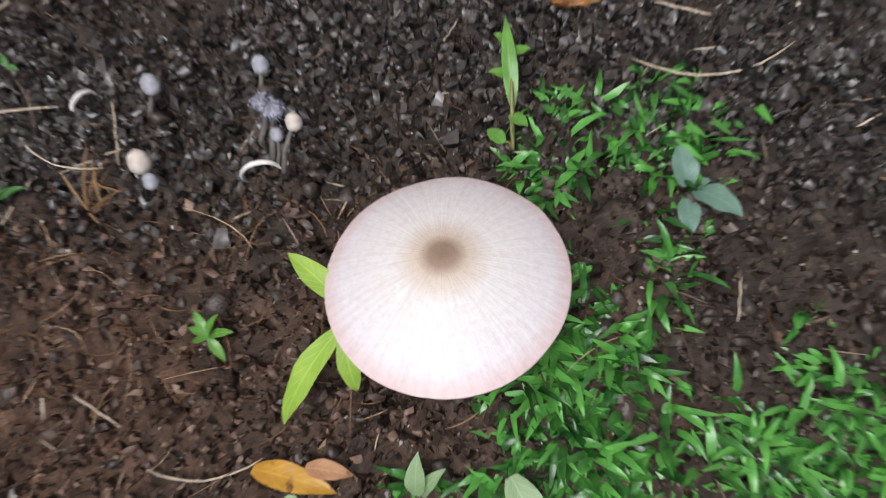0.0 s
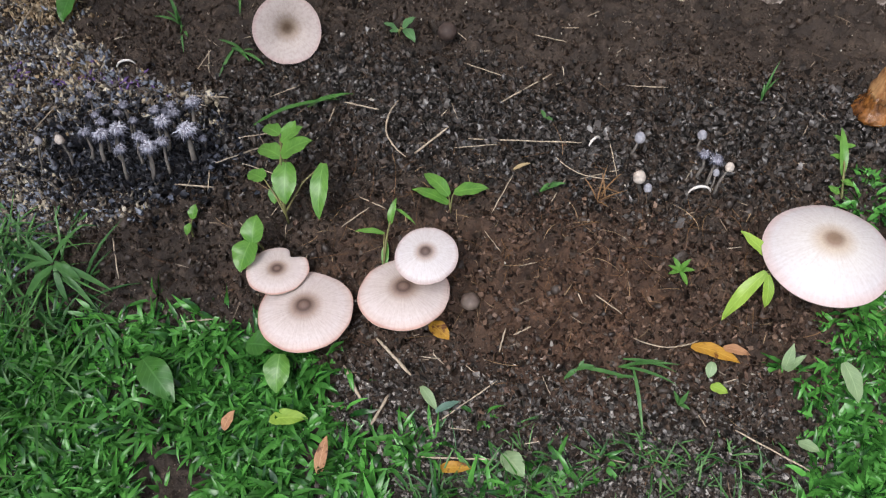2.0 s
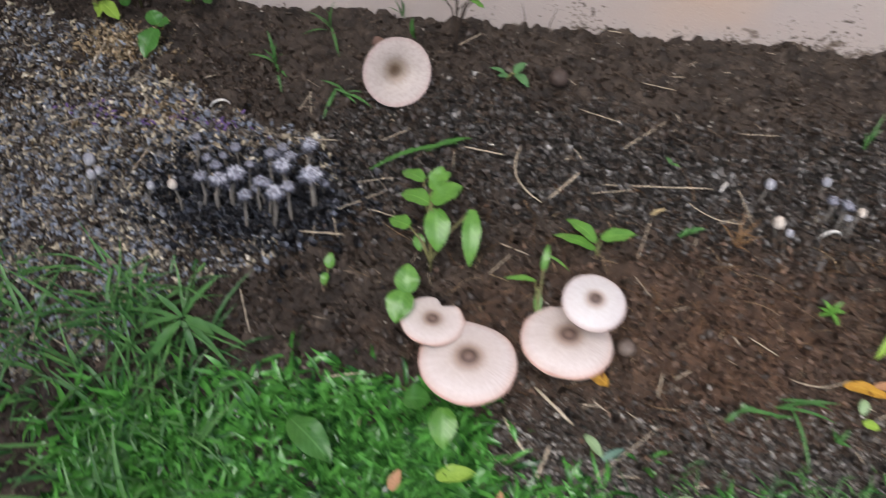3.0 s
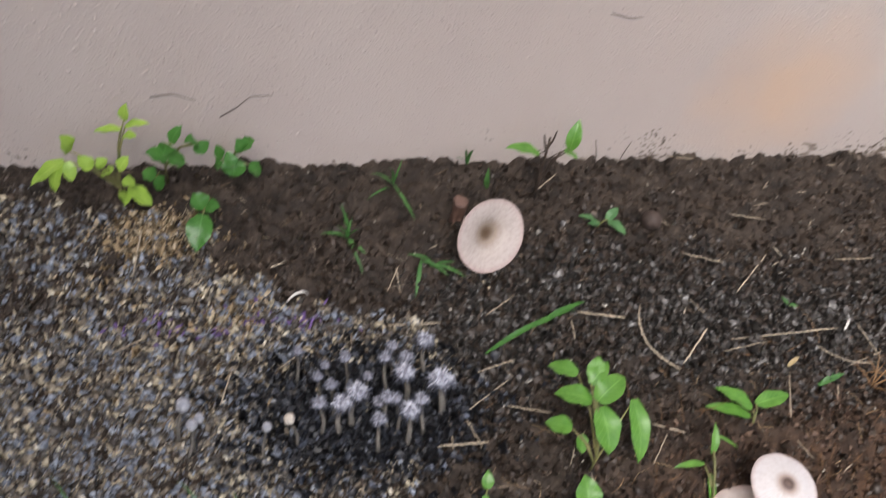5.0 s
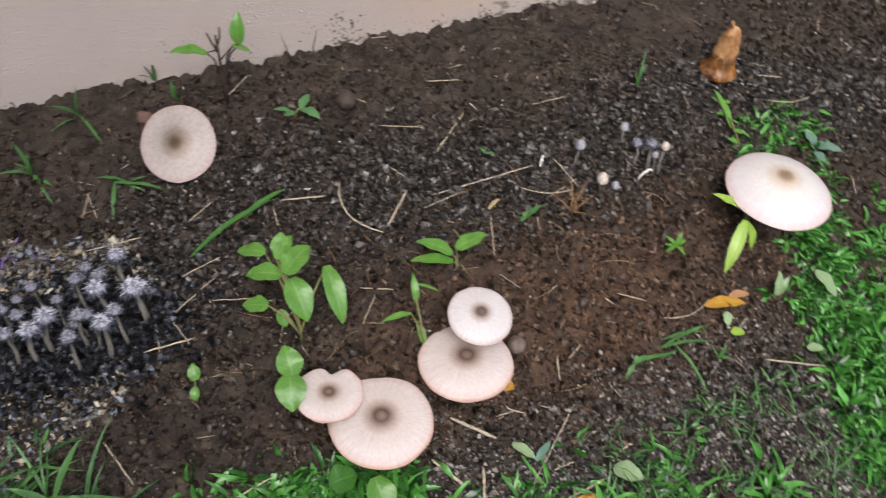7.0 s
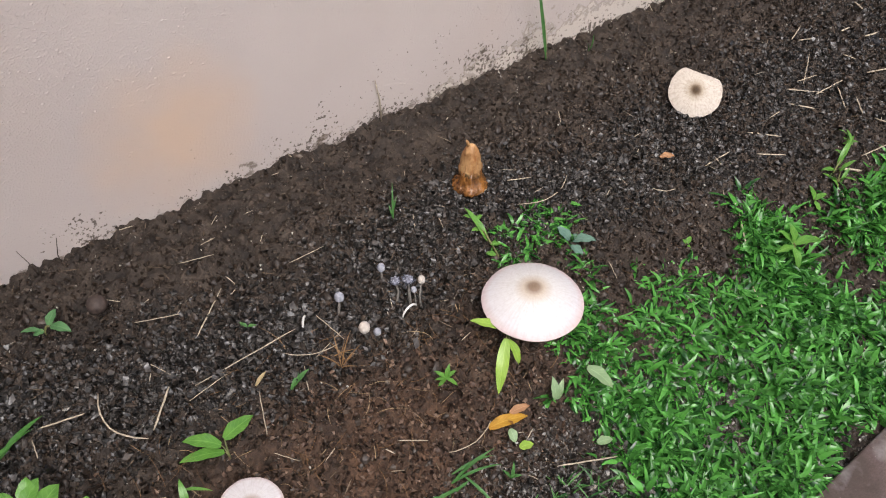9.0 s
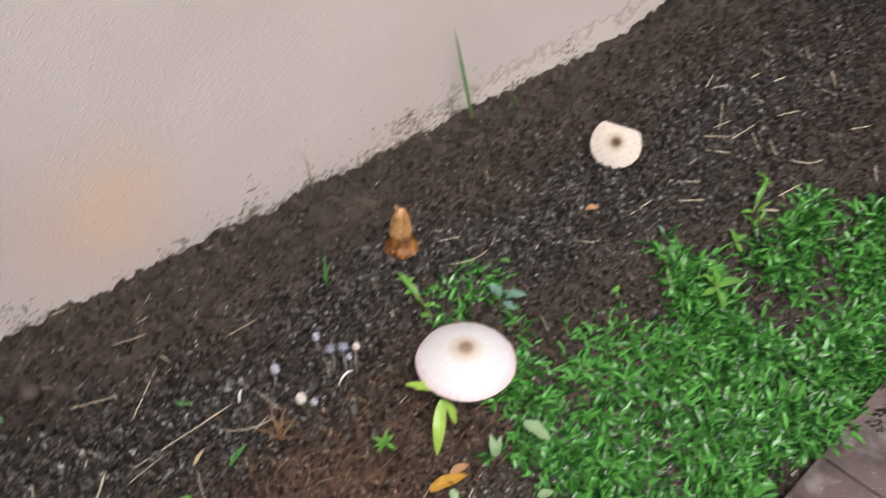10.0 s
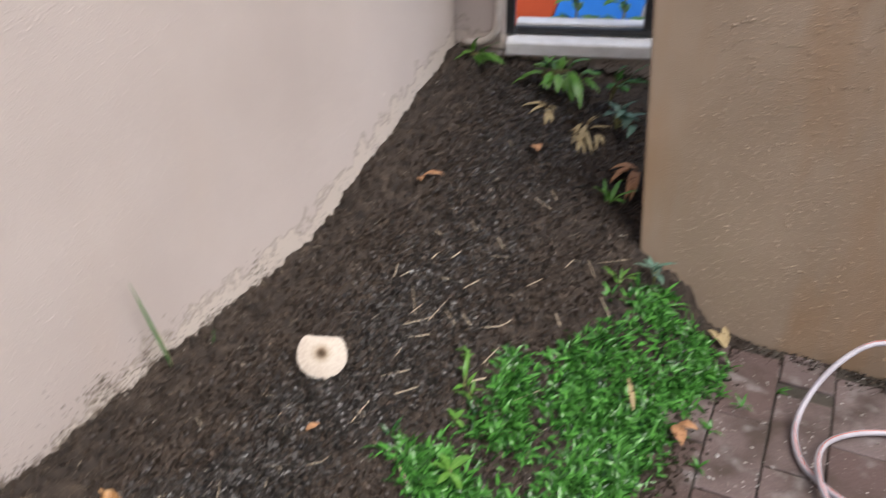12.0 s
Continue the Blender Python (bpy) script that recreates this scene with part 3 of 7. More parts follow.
def inside(x, y, poly):
    hit = False
    for (x0, y0), (x1, y1) in zip(poly, poly[1:] + poly[:1]):
        if (y0 > y) != (y1 > y) and x < (x1 - x0) * (y - y0) / (y1 - y0) + x0:
            hit = not hit
    return hit


MULCH = [(-1.5, -0.20), (-1.18, -0.187), (-1.109, -0.171), (-1.039, -0.158), (-0.991, -0.150), (-0.935, -0.175), (-0.898, -0.195), (-0.825, -0.215), (-0.765, -0.225), (-0.735, -0.25), (-0.76, -0.31), (-0.78, -0.40), (-0.85, -0.44), (-0.91, -0.465), (-0.98, -0.54), (-1.10, -0.58), (-1.5, -0.58)]
MULCH_THIN = [(-1.5, -0.03), (-1.118, -0.05), (-1.0, -0.10), (-0.985, -0.15), (-1.109, -0.171), (-1.5, -0.2)]


def mulch(x, y):
    """How thickly mouldy chips cover the soil, 0 to 1."""
    wx = x + 0.030 * noise.noise(Vector((x * 17, y * 17, 3))) + 0.012 * noise.noise(Vector((x * 60, y * 60, 5)))
    wy = y + 0.030 * noise.noise(Vector((x * 17, y * 17, 8))) + 0.012 * noise.noise(Vector((x * 60, y * 60, 9)))
    patch = soft(noise.noise(Vector((x * 13, y * 13, 6))) + 0.6 * noise.noise(Vector((x * 40, y * 40, 2))), -0.45, 0.25)
    black = math.exp(-((((x + 0.838) / 0.110) ** 2 + ((y + 0.330) / 0.070) ** 2) ** 1.5))
    if inside(wx, wy, MULCH):
        return (0.45 + 0.55 * patch) * (1 - 0.93 * black)
    return (0.12 + 0.40 * patch) if inside(wx, wy, MULCH_THIN) else 0.0


GRAVEL_X = (-0.75, -0.57, -0.40, -0.25, -0.05, 0.12, 0.30, 0.55, 0.90, 1.20)
GRAVEL_Y = (-0.24, -0.24, -0.25, -0.265, -0.245, -0.255, -0.29, -0.32, -0.33, -0.30)


def gravel(x, y):
    """The band along the middle of the bed where rain has washed the crumbs clean and grey."""
    c = float(np.interp(x, GRAVEL_X, GRAVEL_Y)) + 0.03 * noise.noise(Vector((x * 6, 1, 4)))
    w = 0.085 + 0.04 * soft(x, 0.3, 0.7)
    g = math.exp(-(((y - c) / w) ** 2) ** 1.5) * (0.35 + 0.65 * soft(noise.noise(Vector((x * 8, y * 8, 12))), -0.45, 0.15))
    low = soft(-0.54 - y, 0, 0.05) * soft(0.12 - x, 0, 0.1) * soft(x + 0.5, 0, 0.1)
    return max(g * (1 - 0.55 * soft(x, 0.45, 0.95)), 0.25 * low) * (1 - mulch(x, y)) * soft(x + 0.80, 0, 0.1)


def reddish(x, y):
    return math.exp(-(((x + 0.22) / 0.24) ** 2) - ((y + 0.47) / 0.10) ** 2)


def crumb_keep(x, y):
    fine_patch = math.exp(-(((x - 0.02) / 0.13) ** 2) - ((y + 0.09) / 0.06) ** 2)
    k = 0.30 + 0.75 * soft(noise.noise(Vector((x * 6, y * 6, 8))), -0.5, 0.2)
    k *= 0.30 + 0.70 * soft(-y, 0.06, 0.15)
    k *= 1 - 0.75 * math.exp(-(((x - 0.27) / 0.10) ** 2) - ((y + 0.27) / 0.06) ** 2)
    k *= 1 - math.exp(-(((x + 0.850) / 0.10) ** 2) - ((y + 0.335) / 0.05) ** 2)
    return k * (1 - 0.85 * fine_patch) * (1 - 0.95 * mulch(x, y)) * (1 - 0.85 * reddish(x, y)) * soft(y + 0.66, 0, 0.09)


spots = scatter(84000, (-1.45, -0.70), (1.48, -0.004), lambda x, y: crumb_keep(x, y) * (1 - 0.8 * gravel(x, y)))
tagged(lumps("soil_crumbs", spots, 0.0012 + 0.0023 * rng.random(len(spots)) ** 2.2, (1.2, 1.0, 0.85), CRUMB, 1.0, 0.30, 0.30, (CUBE, CUBE_F)), "damp dark brown soil crumbs scattered over the bed", "soil", kind="stuff")
spots = scatter(150000, (-0.85, -0.72), (1.45, -0.06), lambda x, y: 0.9 * gravel(x, y))
tagged(lumps("wet_crumbs", spots, 0.0013 + 0.0025 * rng.random(len(spots)) ** 2.0, (1.3, 1.0, 0.85), WETCRUMB, 1.0, 0.32, 0.55, (CUBE, CUBE_F)), "wet glossy dark grey crumbs washed clean along the bed", "soil", kind="stuff")
spots = scatter(45000, (-1.45, -0.80), (1.5, -0.004), lambda x, y: (0.60 + 0.35 * soft(y, -0.22, -0.14)) * soft(y + 0.80, 0, 0.05) * (1 - 0.7 * mulch(x, y)))
tagged(lumps("fine_soil_crumbs", spots, 0.0008 + 0.0013 * rng.random(len(spots)), (1.25, 0.95, 0.9), CRUMB, 1.0, 0.25, 0.2, (OCT, OCT_F)), "fine damp soil grains over the bed", "soil", kind="stuff")
spots = scatter(5200, (-1.4, -0.80), (1.45, -0.006), lambda x, y: 0.35 + 0.65 * soft(noise.noise(Vector((x * 7, y * 7, 21))), -0.3, 0.3))
tagged(lumps("pale_specks", spots, 0.0007 + 0.0012 * rng.random(len(spots)) ** 2, (1.4, 1.0, 0.7), island_tones("pale_speck", [(0.0, (0.14, 0.115, 0.09)), (0.6, (0.30, 0.26, 0.21)), (1.0, (0.62, 0.58, 0.50))], 0.6, 0.4), 1.0, 0.3, 2.2, (OCT, OCT_F)), "tiny pale grains strewn over the dark soil", "soil", kind="stuff")
spots = scatter(2200, (-1.2, -0.62), (1.45, -0.02), crumb_keep)
tagged(lumps("soil_clods", spots, 0.0038 + 0.0036 * rng.random(len(spots)) ** 2, (1.3, 1.0, 0.7), CLOD, 1.0, 0.30, 0.0), "damp rounded brown soil clods lying over the bed", "soil", kind="stuff")
spots = scatter(17000, (-0.75, -0.66), (0.30, -0.25), lambda x, y: reddish(x, y))
tagged(lumps("reddish_soil_crumbs", spots, 0.0011 + 0.0024 * rng.random(len(spots)) ** 1.5, (1.4, 0.9, 0.7), REDCRUMB, 1.0, 0.30, 0.25, (CUBE, CUBE_F)), "reddish brown fibrous soil crumbs between the mushrooms", "soil", kind="stuff")
spots = scatter(84000, (-1.45, -0.60), (-0.68, -0.03), mulch)
tagged(lumps("mulch_chips", spots, 0.0011 + 0.0036 * rng.random(len(spots)) ** 2.4, (1.5, 1.0, 0.55), CHIP, 0.9, 0.32, 0.35, (OCT, OCT_F)), "grey blue and tan mouldy mulch chips", "mulch", kind="stuff")


def sawdust(cx, cy, spread, n):
    xy = rng.normal(0, spread, (n, 2)) * (1.7, 1.0) + (cx, cy)
    spots = np.array([on_ground(x, y, 0.002) for x, y in xy])
    return spots


spots = np.concatenate([sawdust(-1.055, -0.108, 0.018, 900), sawdust(-0.978, -0.212, 0.010, 160), sawdust(-1.033, -0.268, 0.03, 50), sawdust(-0.98, -0.165, 0.016, 50), sawdust(-1.105, -0.178, 0.016, 45), sawdust(-0.93, -0.24, 0.04, 30), sawdust(-1.15, -0.30, 0.06, 45), sawdust(-0.95, -0.28, 0.055, 40)])
tagged(lumps("sawdust_flakes", spots, 0.0010 + 0.0026 * rng.random(len(spots)) ** 2.2, (1.7, 0.8, 0.45), island_tones("pale_flake", [(0.0, (0.16, 0.11, 0.06)), (0.6, (0.36, 0.27, 0.16)), (1.0, (0.62, 0.52, 0.37))], 0.8, 0.2), 1.0, 0.35, 0.6, (CUBE, CUBE_F)), "pale tan crumbly flakes on the mulch", "mulch", kind="stuff")
spots = scatter(31000, (-0.52, -0.80), (0.42, -0.50), lambda x, y: (0.35 + 0.65 * soft(noise.noise(Vector((x * 6, y * 6, 2))), -0.4, 0.2)) * soft(-0.52 - y, 0, 0.07) * soft(0.36 - x, 0, 0.15))
tagged(lumps("grit", spots, 0.0009 + 0.0020 * rng.random(len(spots)) ** 1.5, (1.1, 1.0, 0.8), island_tones("grey_grit", [(0.0, (0.09, 0.080, 0.070)), (0.7, (0.20, 0.182, 0.162)), (1.0, (0.46, 0.43, 0.39))]), 1.0, 0.3, 0.3, (CUBE, CUBE_F)), "grey grit at the thin edge of the lawn", "gravel", kind="stuff")


def blades(name, xy, length, width, rise, bend, mat, lift=0.0, spread=None, swing=0.25, blunt=False):
    """Many folded, curving grass blades in one mesh; one row of each array a blade."""
    n, k = len(xy), 6
    base = np.array([on_ground(x, y, lift - 0.003) for x, y in xy])
    a = rng.uniform(0, 2 * np.pi, n) if spread is None else spread
    s = np.linspace(0, 1, k)
    e = rise[:, None] - bend[:, None] * s[None]
    if blunt:
        e = e + rng.normal(0, 0.16, (n, k)) * s[None]
    step = length[:, None] / (k - 1)
    r = np.concatenate([np.zeros((n, 1)), np.cumsum(np.cos(e[:, :-1]) * step, 1)], 1)
    z = np.concatenate([np.zeros((n, 1)), np.cumsum(np.sin(e[:, :-1]) * step, 1)], 1)
    sway = rng.normal(0, swing, n)[:, None] * s[None] ** 2 * length[:, None]
    ca, sa = np.cos(a)[:, None], np.sin(a)[:, None]
    mid = np.stack([base[:, :1] + r * ca - sway * sa, base[:, 1:2] + r * sa + sway * ca, base[:, 2:] + z], -1)
    shape = np.array([0.50, 0.86, 1.0, 0.92, 0.62, 0.10]) if blunt else np.array([0.55, 0.9, 1.0, 0.86, 0.55, 0.05])
    half = (width[:, None] * shape[None] / 2)[..., None]
    roll = (rng.normal(0, 0.9, n)[:, None] * (s[None] - 0.2) if blunt else np.zeros((n, k)))[..., None]
    flat = np.stack([-sa * np.ones_like(z), ca * np.ones_like(z), np.zeros_like(z)], -1)
    up = np.stack([-ca * np.sin(e), -sa * np.sin(e), np.cos(e)], -1)
    side, up = flat * np.cos(roll) + up * np.sin(roll), up * np.cos(roll) - flat * np.sin(roll)
    wave = 0.30 * rng.normal(0, 1, (n, k, 2)) * half if blunt else np.zeros((n, k, 2))
    left, right = mid + half * side + (0.28 * half + wave[..., :1]) * up, mid - half * side + (0.28 * half + wave[..., 1:]) * up
    v = np.stack([left, mid, right], 2).reshape(-1, 3)
    quads = []
    for j in range(k - 1):
        o = j * 3
        quads += [(o, o + 1, o + 4, o + 3), (o + 1, o + 2, o + 5, o + 4)]
    f = np.array(quads)[None] + (np.arange(n) * 3 * k)[:, None, None]
    return arrays(name, v, f.reshape(-1, 4), mat, smooth=True)


LAWN_RIGHT = [(0.36, -0.52), (0.435, -0.424), (0.50, -0.49), (0.60, -0.52), (0.66, -0.51), (0.73, -0.513), (0.75, -0.576), (0.93, -0.640), (1.04, -0.70), (1.03, -0.80), (0.94, -0.845), (0.82, -0.805), (0.70, -0.830), (0.52, -0.81), (0.37, -0.775), (0.28, -0.76), (0.20, -0.80), (0.0, -0.80), (-0.01, -0.66), (0.02, -0.61), (0.06, -0.55), (0.16, -0.56), (0.27, -0.55)]
LAWN_RUNNER = [(0.03, -0.34), (0.07, -0.292), (0.17, -0.285), (0.13, -0.35), (0.15, -0.41), (0.24, -0.46), (0.34, -0.53), (0.28, -0.58), (0.16, -0.58), (0.05, -0.58), (-0.04, -0.58), (-0.09, -0.53), (-0.02, -0.50), (0.03, -0.44)]
LAWN_LEFT = [(-1.5, -0.56), (-0.92, -0.565), (-0.82, -0.555), (-0.74, -0.535), (-0.66, -0.535), (-0.62, -0.55), (-0.49, -0.545), (-0.47, -0.585), (-0.44, -0.62), (-0.32, -0.63), (-0.24, -0.65), (-0.12, -0.66), (-0.12, -0.80), (-1.5, -0.80)]


def lawn_spots(poly, count, density):
    xs, ys = [p[0] for p in poly], [p[1] for p in poly]
    got = []
    while len(got) < count:
        x, y = rng.uniform(min(xs) - 0.02, max(xs) + 0.02), rng.uniform(min(ys) - 0.02, max(ys) + 0.02)
        jx, jy = x + rng.normal(0, 0.012), y + rng.normal(0, 0.012)
        if inside(jx, jy, poly) and rng.random() < density(x, y):
            got.append((x, y))
    return np.array(got)


def tufts(centres, per, radius):
    xy = np.repeat(centres, per, 0)
    a = rng.uniform(0, 2 * np.pi, len(xy))
    return xy + np.stack([np.cos(a), np.sin(a)], -1) * radius, a + rng.normal(0, 0.35, len(xy))


def patchy(x, y):
    return 0.05 + 0.95 * soft(noise.noise(Vector((x * 9, y * 9, 11))) + 0.4 * noise.noise(Vector((x * 27, y * 27, 4))), -0.30, 0.30)


def grow(name, centres, per, length, width, mat, label, rise=(0.5, 0.35), bend=(0.9, 0.4)):
    xy, a = tufts(centres, per, 0.004)
    n = len(xy)
    ob = blades(name, xy, rng.uniform(*length, n), rng.uniform(*width, n), np.clip(rng.normal(*rise, n), 0.05, 1.5), rng.normal(*bend, n), mat, 0.0, a, blunt=mat is GRASS)
    return tagged(ob, label, "grass", kind="stuff")


LUSH = "bright green wet broad-bladed lawn grass"
grow("lawn_grass", lawn_spots(LAWN_RIGHT, 3300, patchy), 5, (0.017, 0.041), (0.0044, 0.0082), GRASS, LUSH, (0.60, 0.42), (0.9, 0.6))
grow("lawn_grass", lawn_spots(LAWN_RUNNER, 540, lambda x, y: patchy(x, y) ** 1.5), 5, (0.012, 0.031), (0.0038, 0.0064), GRASS, "bright green grass runners spreading over soil", (0.55, 0.3))
grow("lawn_grass", lawn_spots(LAWN_LEFT, 1500, lambda x, y: patchy(x, y) * (1 - 0.8 * soft(x, -0.5, -0.38)) * (1 - 0.85 * soft(-0.9 - x, 0, 0.12))), 6, (0.020, 0.046), (0.0042, 0.0080), GRASS, LUSH, (0.6, 0.42), (0.9, 0.6))
grow("fine_grass", lawn_spots([(-1.5, -0.42), (-0.98, -0.44), (-0.86, -0.50), (-0.84, -0.58), (-0.90, -0.80), (-1.5, -0.80)], 260, patchy), 6, (0.04, 0.10), (0.0024, 0.0052), FINEGRASS, "long thin bluish green grass beside the mulch", (0.75, 0.35), (1.0, 0.4))
grow("fine_grass", lawn_spots([(-0.40, -0.62), (-0.05, -0.60), (0.02, -0.70), (0.05, -0.80), (-0.40, -0.80)], 130, patchy), 6, (0.02, 0.05), (0.0014, 0.0028), FINEGRASS, "thin sparse grass on grit at the lawn edge", (0.7, 0.35), (0.9, 0.4))


def fibre_bits(n):
    xy = np.stack([rng.uniform(-1.4, 1.4, n), rng.uniform(-0.72, -0.01, n)], -1)
    return blades("straw_bits", xy, rng.uniform(0.006, 0.026, n), rng.uniform(0.0006, 0.0016, n), rng.normal(0.08, 0.15, n), rng.normal(0.05, 0.1, n), BITS, 0.007, None, 0.05)


tagged(fibre_bits(750), "short dry straw bits scattered over the soil", "straw", kind="stuff")


def root_fibres(n):
    x, y = rng.normal(-0.26, 0.20, n), rng.normal(-0.42, 0.07, n)
    return blades("root_fibres", np.stack([x, y], -1), rng.uniform(0.012, 0.05, n), rng.uniform(0.0004, 0.0009, n), rng.normal(0.10, 0.25, n), rng.normal(0.10, 0.35, n), ROOTLET, 0.006, None, 0.5)


tagged(root_fibres(420), "thin orange brown rootlets tangled in the reddish soil", "root", kind="stuff")


DOME = np.array([(0, 0, 1.0)] + [(math.cos(a), math.sin(a), 0) for a in [k * math.pi / 3 for k in range(6)]])
DOME_F = np.array([(0, 1 + k, 1 + (k + 1) % 6) for k in range(6)])


def plaster_drops(across, up, out, places, r, mat):
    """Raised flattened drops of rough-cast on a wall face."""
    n = len(r)
    v = DOME[None] * (1 + rng.normal(0, 0.22, (n, 7, 1))) * r[:, None, None] * np.stack([rng.uniform(0.9, 1.6, n), rng.uniform(0.7, 1.1, n), rng.uniform(0.7, 1.2, n)], -1)[:, None]
    v = v @ np.array([across, up, out]) + places[:, None]
    f = DOME_F[None] + (np.arange(n) * 7)[:, None, None]
    return arrays("plaster_drops", v.reshape(-1, 3), f.reshape(-1, 3), mat, smooth=True)


def drips():
    n = 35000
    places = np.stack([rng.uniform(-1.5, 1.48, n), np.full(n, -0.0001), 0.06 + 0.70 * rng.random(n) ** 1.3], -1)
    return plaster_drops((1, 0, 0), (0, 0, 1), (0, -1, 0), places, 0.0008 + 0.0012 * rng.random(n) ** 2.2, WALL)


def pillar_drips():
    n = 7000
    places = np.stack([np.full(n, 1.0899), rng.uniform(-1.5, -0.70, n), -0.06 + 0.85 * rng.random(n)], -1)
    return plaster_drops((0, -1, 0), (0, 0, 1), (-1, 0, 0), places, 0.0009 + 0.0020 * rng.random(n) ** 2.2, PILLAR)


pillar_drops = pillar_drips()
pillar_drops.parent = pillar
tagged(pillar_drops, kind="stuff")
north = bpy.data.objects["wall_north"]
drops = drips()
drops.parent = north
tagged(drops, kind="stuff")


# ---- kinds of small things ----
def straw(x0, y0, x1, y1, width, bow):
    a, b = Vector((x0, y0)), Vector((x1, y1))
    n = 9
    side = Vector((b.y - a.y, a.x - b.x)).normalized()
    hop = 0.0045 + 0.003 * abs(math.sin(x0 * 91 + y1 * 57))
    ends = [on_ground(p.x, p.y, hop).z for p in (a, b)]
    pts = []
    for k in range(n):
        s = k / (n - 1)
        p = a.lerp(b, s) + side * (bow * 4 * s * (1 - s) + 0.0003 * math.sin(k * 1.9 + x0 * 300))
        pts.append(Vector((p.x, p.y, ends[0] + (ends[1] - ends[0]) * s)))
    sag = max(max(on_ground(p.x, p.y, 0.002).z - p.z for p in pts), 0)
    for p in pts:
        p.z += 0.6 * sag
    mid = pts[n // 2]
    bm = bmesh.new()
    rel = [p - mid for p in pts]
    r = width / 2
    tube(bm, rel, [r * (1.0 if 0 < k < n - 1 else 0.6) * (1.18 if k in (2, 6) else 1.0) for k in range(n)], 6)
    ob = part("straw", bm, STRAW)
    ob.location = mid
    kind = "short dry pale straw lying on dark soil" if (b - a).length < 0.05 else "long dry straw stalk lying on dark soil"
    return tagged(ob, kind, "straw", "scattered straws")


def leaf_blade(bm, a, b, width, curl):
    """A pointed oval leaf from a to b, folded along its midrib, bowed and with a wavy edge."""
    a, b = Vector(a), Vector(b)
    d = b - a
    ln = d.length
    side = d.cross(Vector((0, 0, 1)))
    side = side.normalized() if side.length > 0.35 * ln else Vector((0.9, -0.4, 0)).cross(d).cross(d).normalized() * -1
    up = side.cross(d).normalized()
    n, m = 9, 2
    rows = []
    for k in range(n + 1):
        s = k / n
        w = width * 0.45 * (math.sin(math.pi * min(1, s * 0.94 + 0.06) ** 0.85) ** 0.8 if s < 1 else 0.02)
        c = a + d * s + up * (4 * s * (1 - s) * curl * ln)
        row = []
        for j in range(-m, m + 1):
            f = j / m
            wave = 0.05 * width * abs(f) * math.sin(s * 13 + f * 3)
            row.append(bm.verts.new(c + side * w * f + up * (0.40 * w * abs(f) + wave - 0.22 * w * f * f)))
        rows.append(row)
    uv = bm.loops.layers.uv.verify()
    for k in range(n):
        for j in range(2 * m):
            face = bm.faces.new((rows[k][j], rows[k][j + 1], rows[k + 1][j + 1], rows[k + 1][j]))
            face.smooth = True
            for loop, (du, dv) in zip(face.loops, ((0, 0), (1, 0), (1, 1), (0, 1))):
                loop[uv].uv = ((j + du) / (2 * m), (k + dv) / n)
    return rows


def plant(name, label, base, leaves, mat, stalk):
    """A small plant or leaf: leaves are rows of the base and tip of a blade and its width."""
    foot_at = on_ground(*base)
    root = empty(name, foot_at, label, {"fallen_leaf": "leaf", "grass_tuft": "grass", "cut_grass": "grass", "dry_tuft": "grass", "grass_shoot": "grass"}.get(name, "plant"))
    for n, (ax, ay, az, bx, by, bz, w) in enumerate(leaves):
        a, b = Vector((ax, ay, az)), Vector((bx, by, bz))
        for p in (a, b):
            p.z = max(p.z, on_ground(p.x, p.y, 0.0035).z)
        bm = bmesh.new()
        leaf_blade(bm, a - foot_at, b - foot_at, w * 1.12, 0.10 + 0.05 * math.sin(n * 2.3))
        part("blade" if "grass" in name else "leaf", bm, mat, root)
        if stalk:
            bm = bmesh.new()
            r = 0.0011 if (a - foot_at).length > 0.03 else 0.0008
            hub = Vector((0, 0, (a.z - foot_at.z) * 0.55))
            tube(bm, [Vector((0, 0, -0.004)), hub * 0.6, hub.lerp(a - foot_at, 0.5) + Vector((0, 0, 0.003)), a - foot_at], [r * 1.5, r * 1.3, r, r * 0.8], 6)
            part("stalk", bm, stalk, root)
    return root


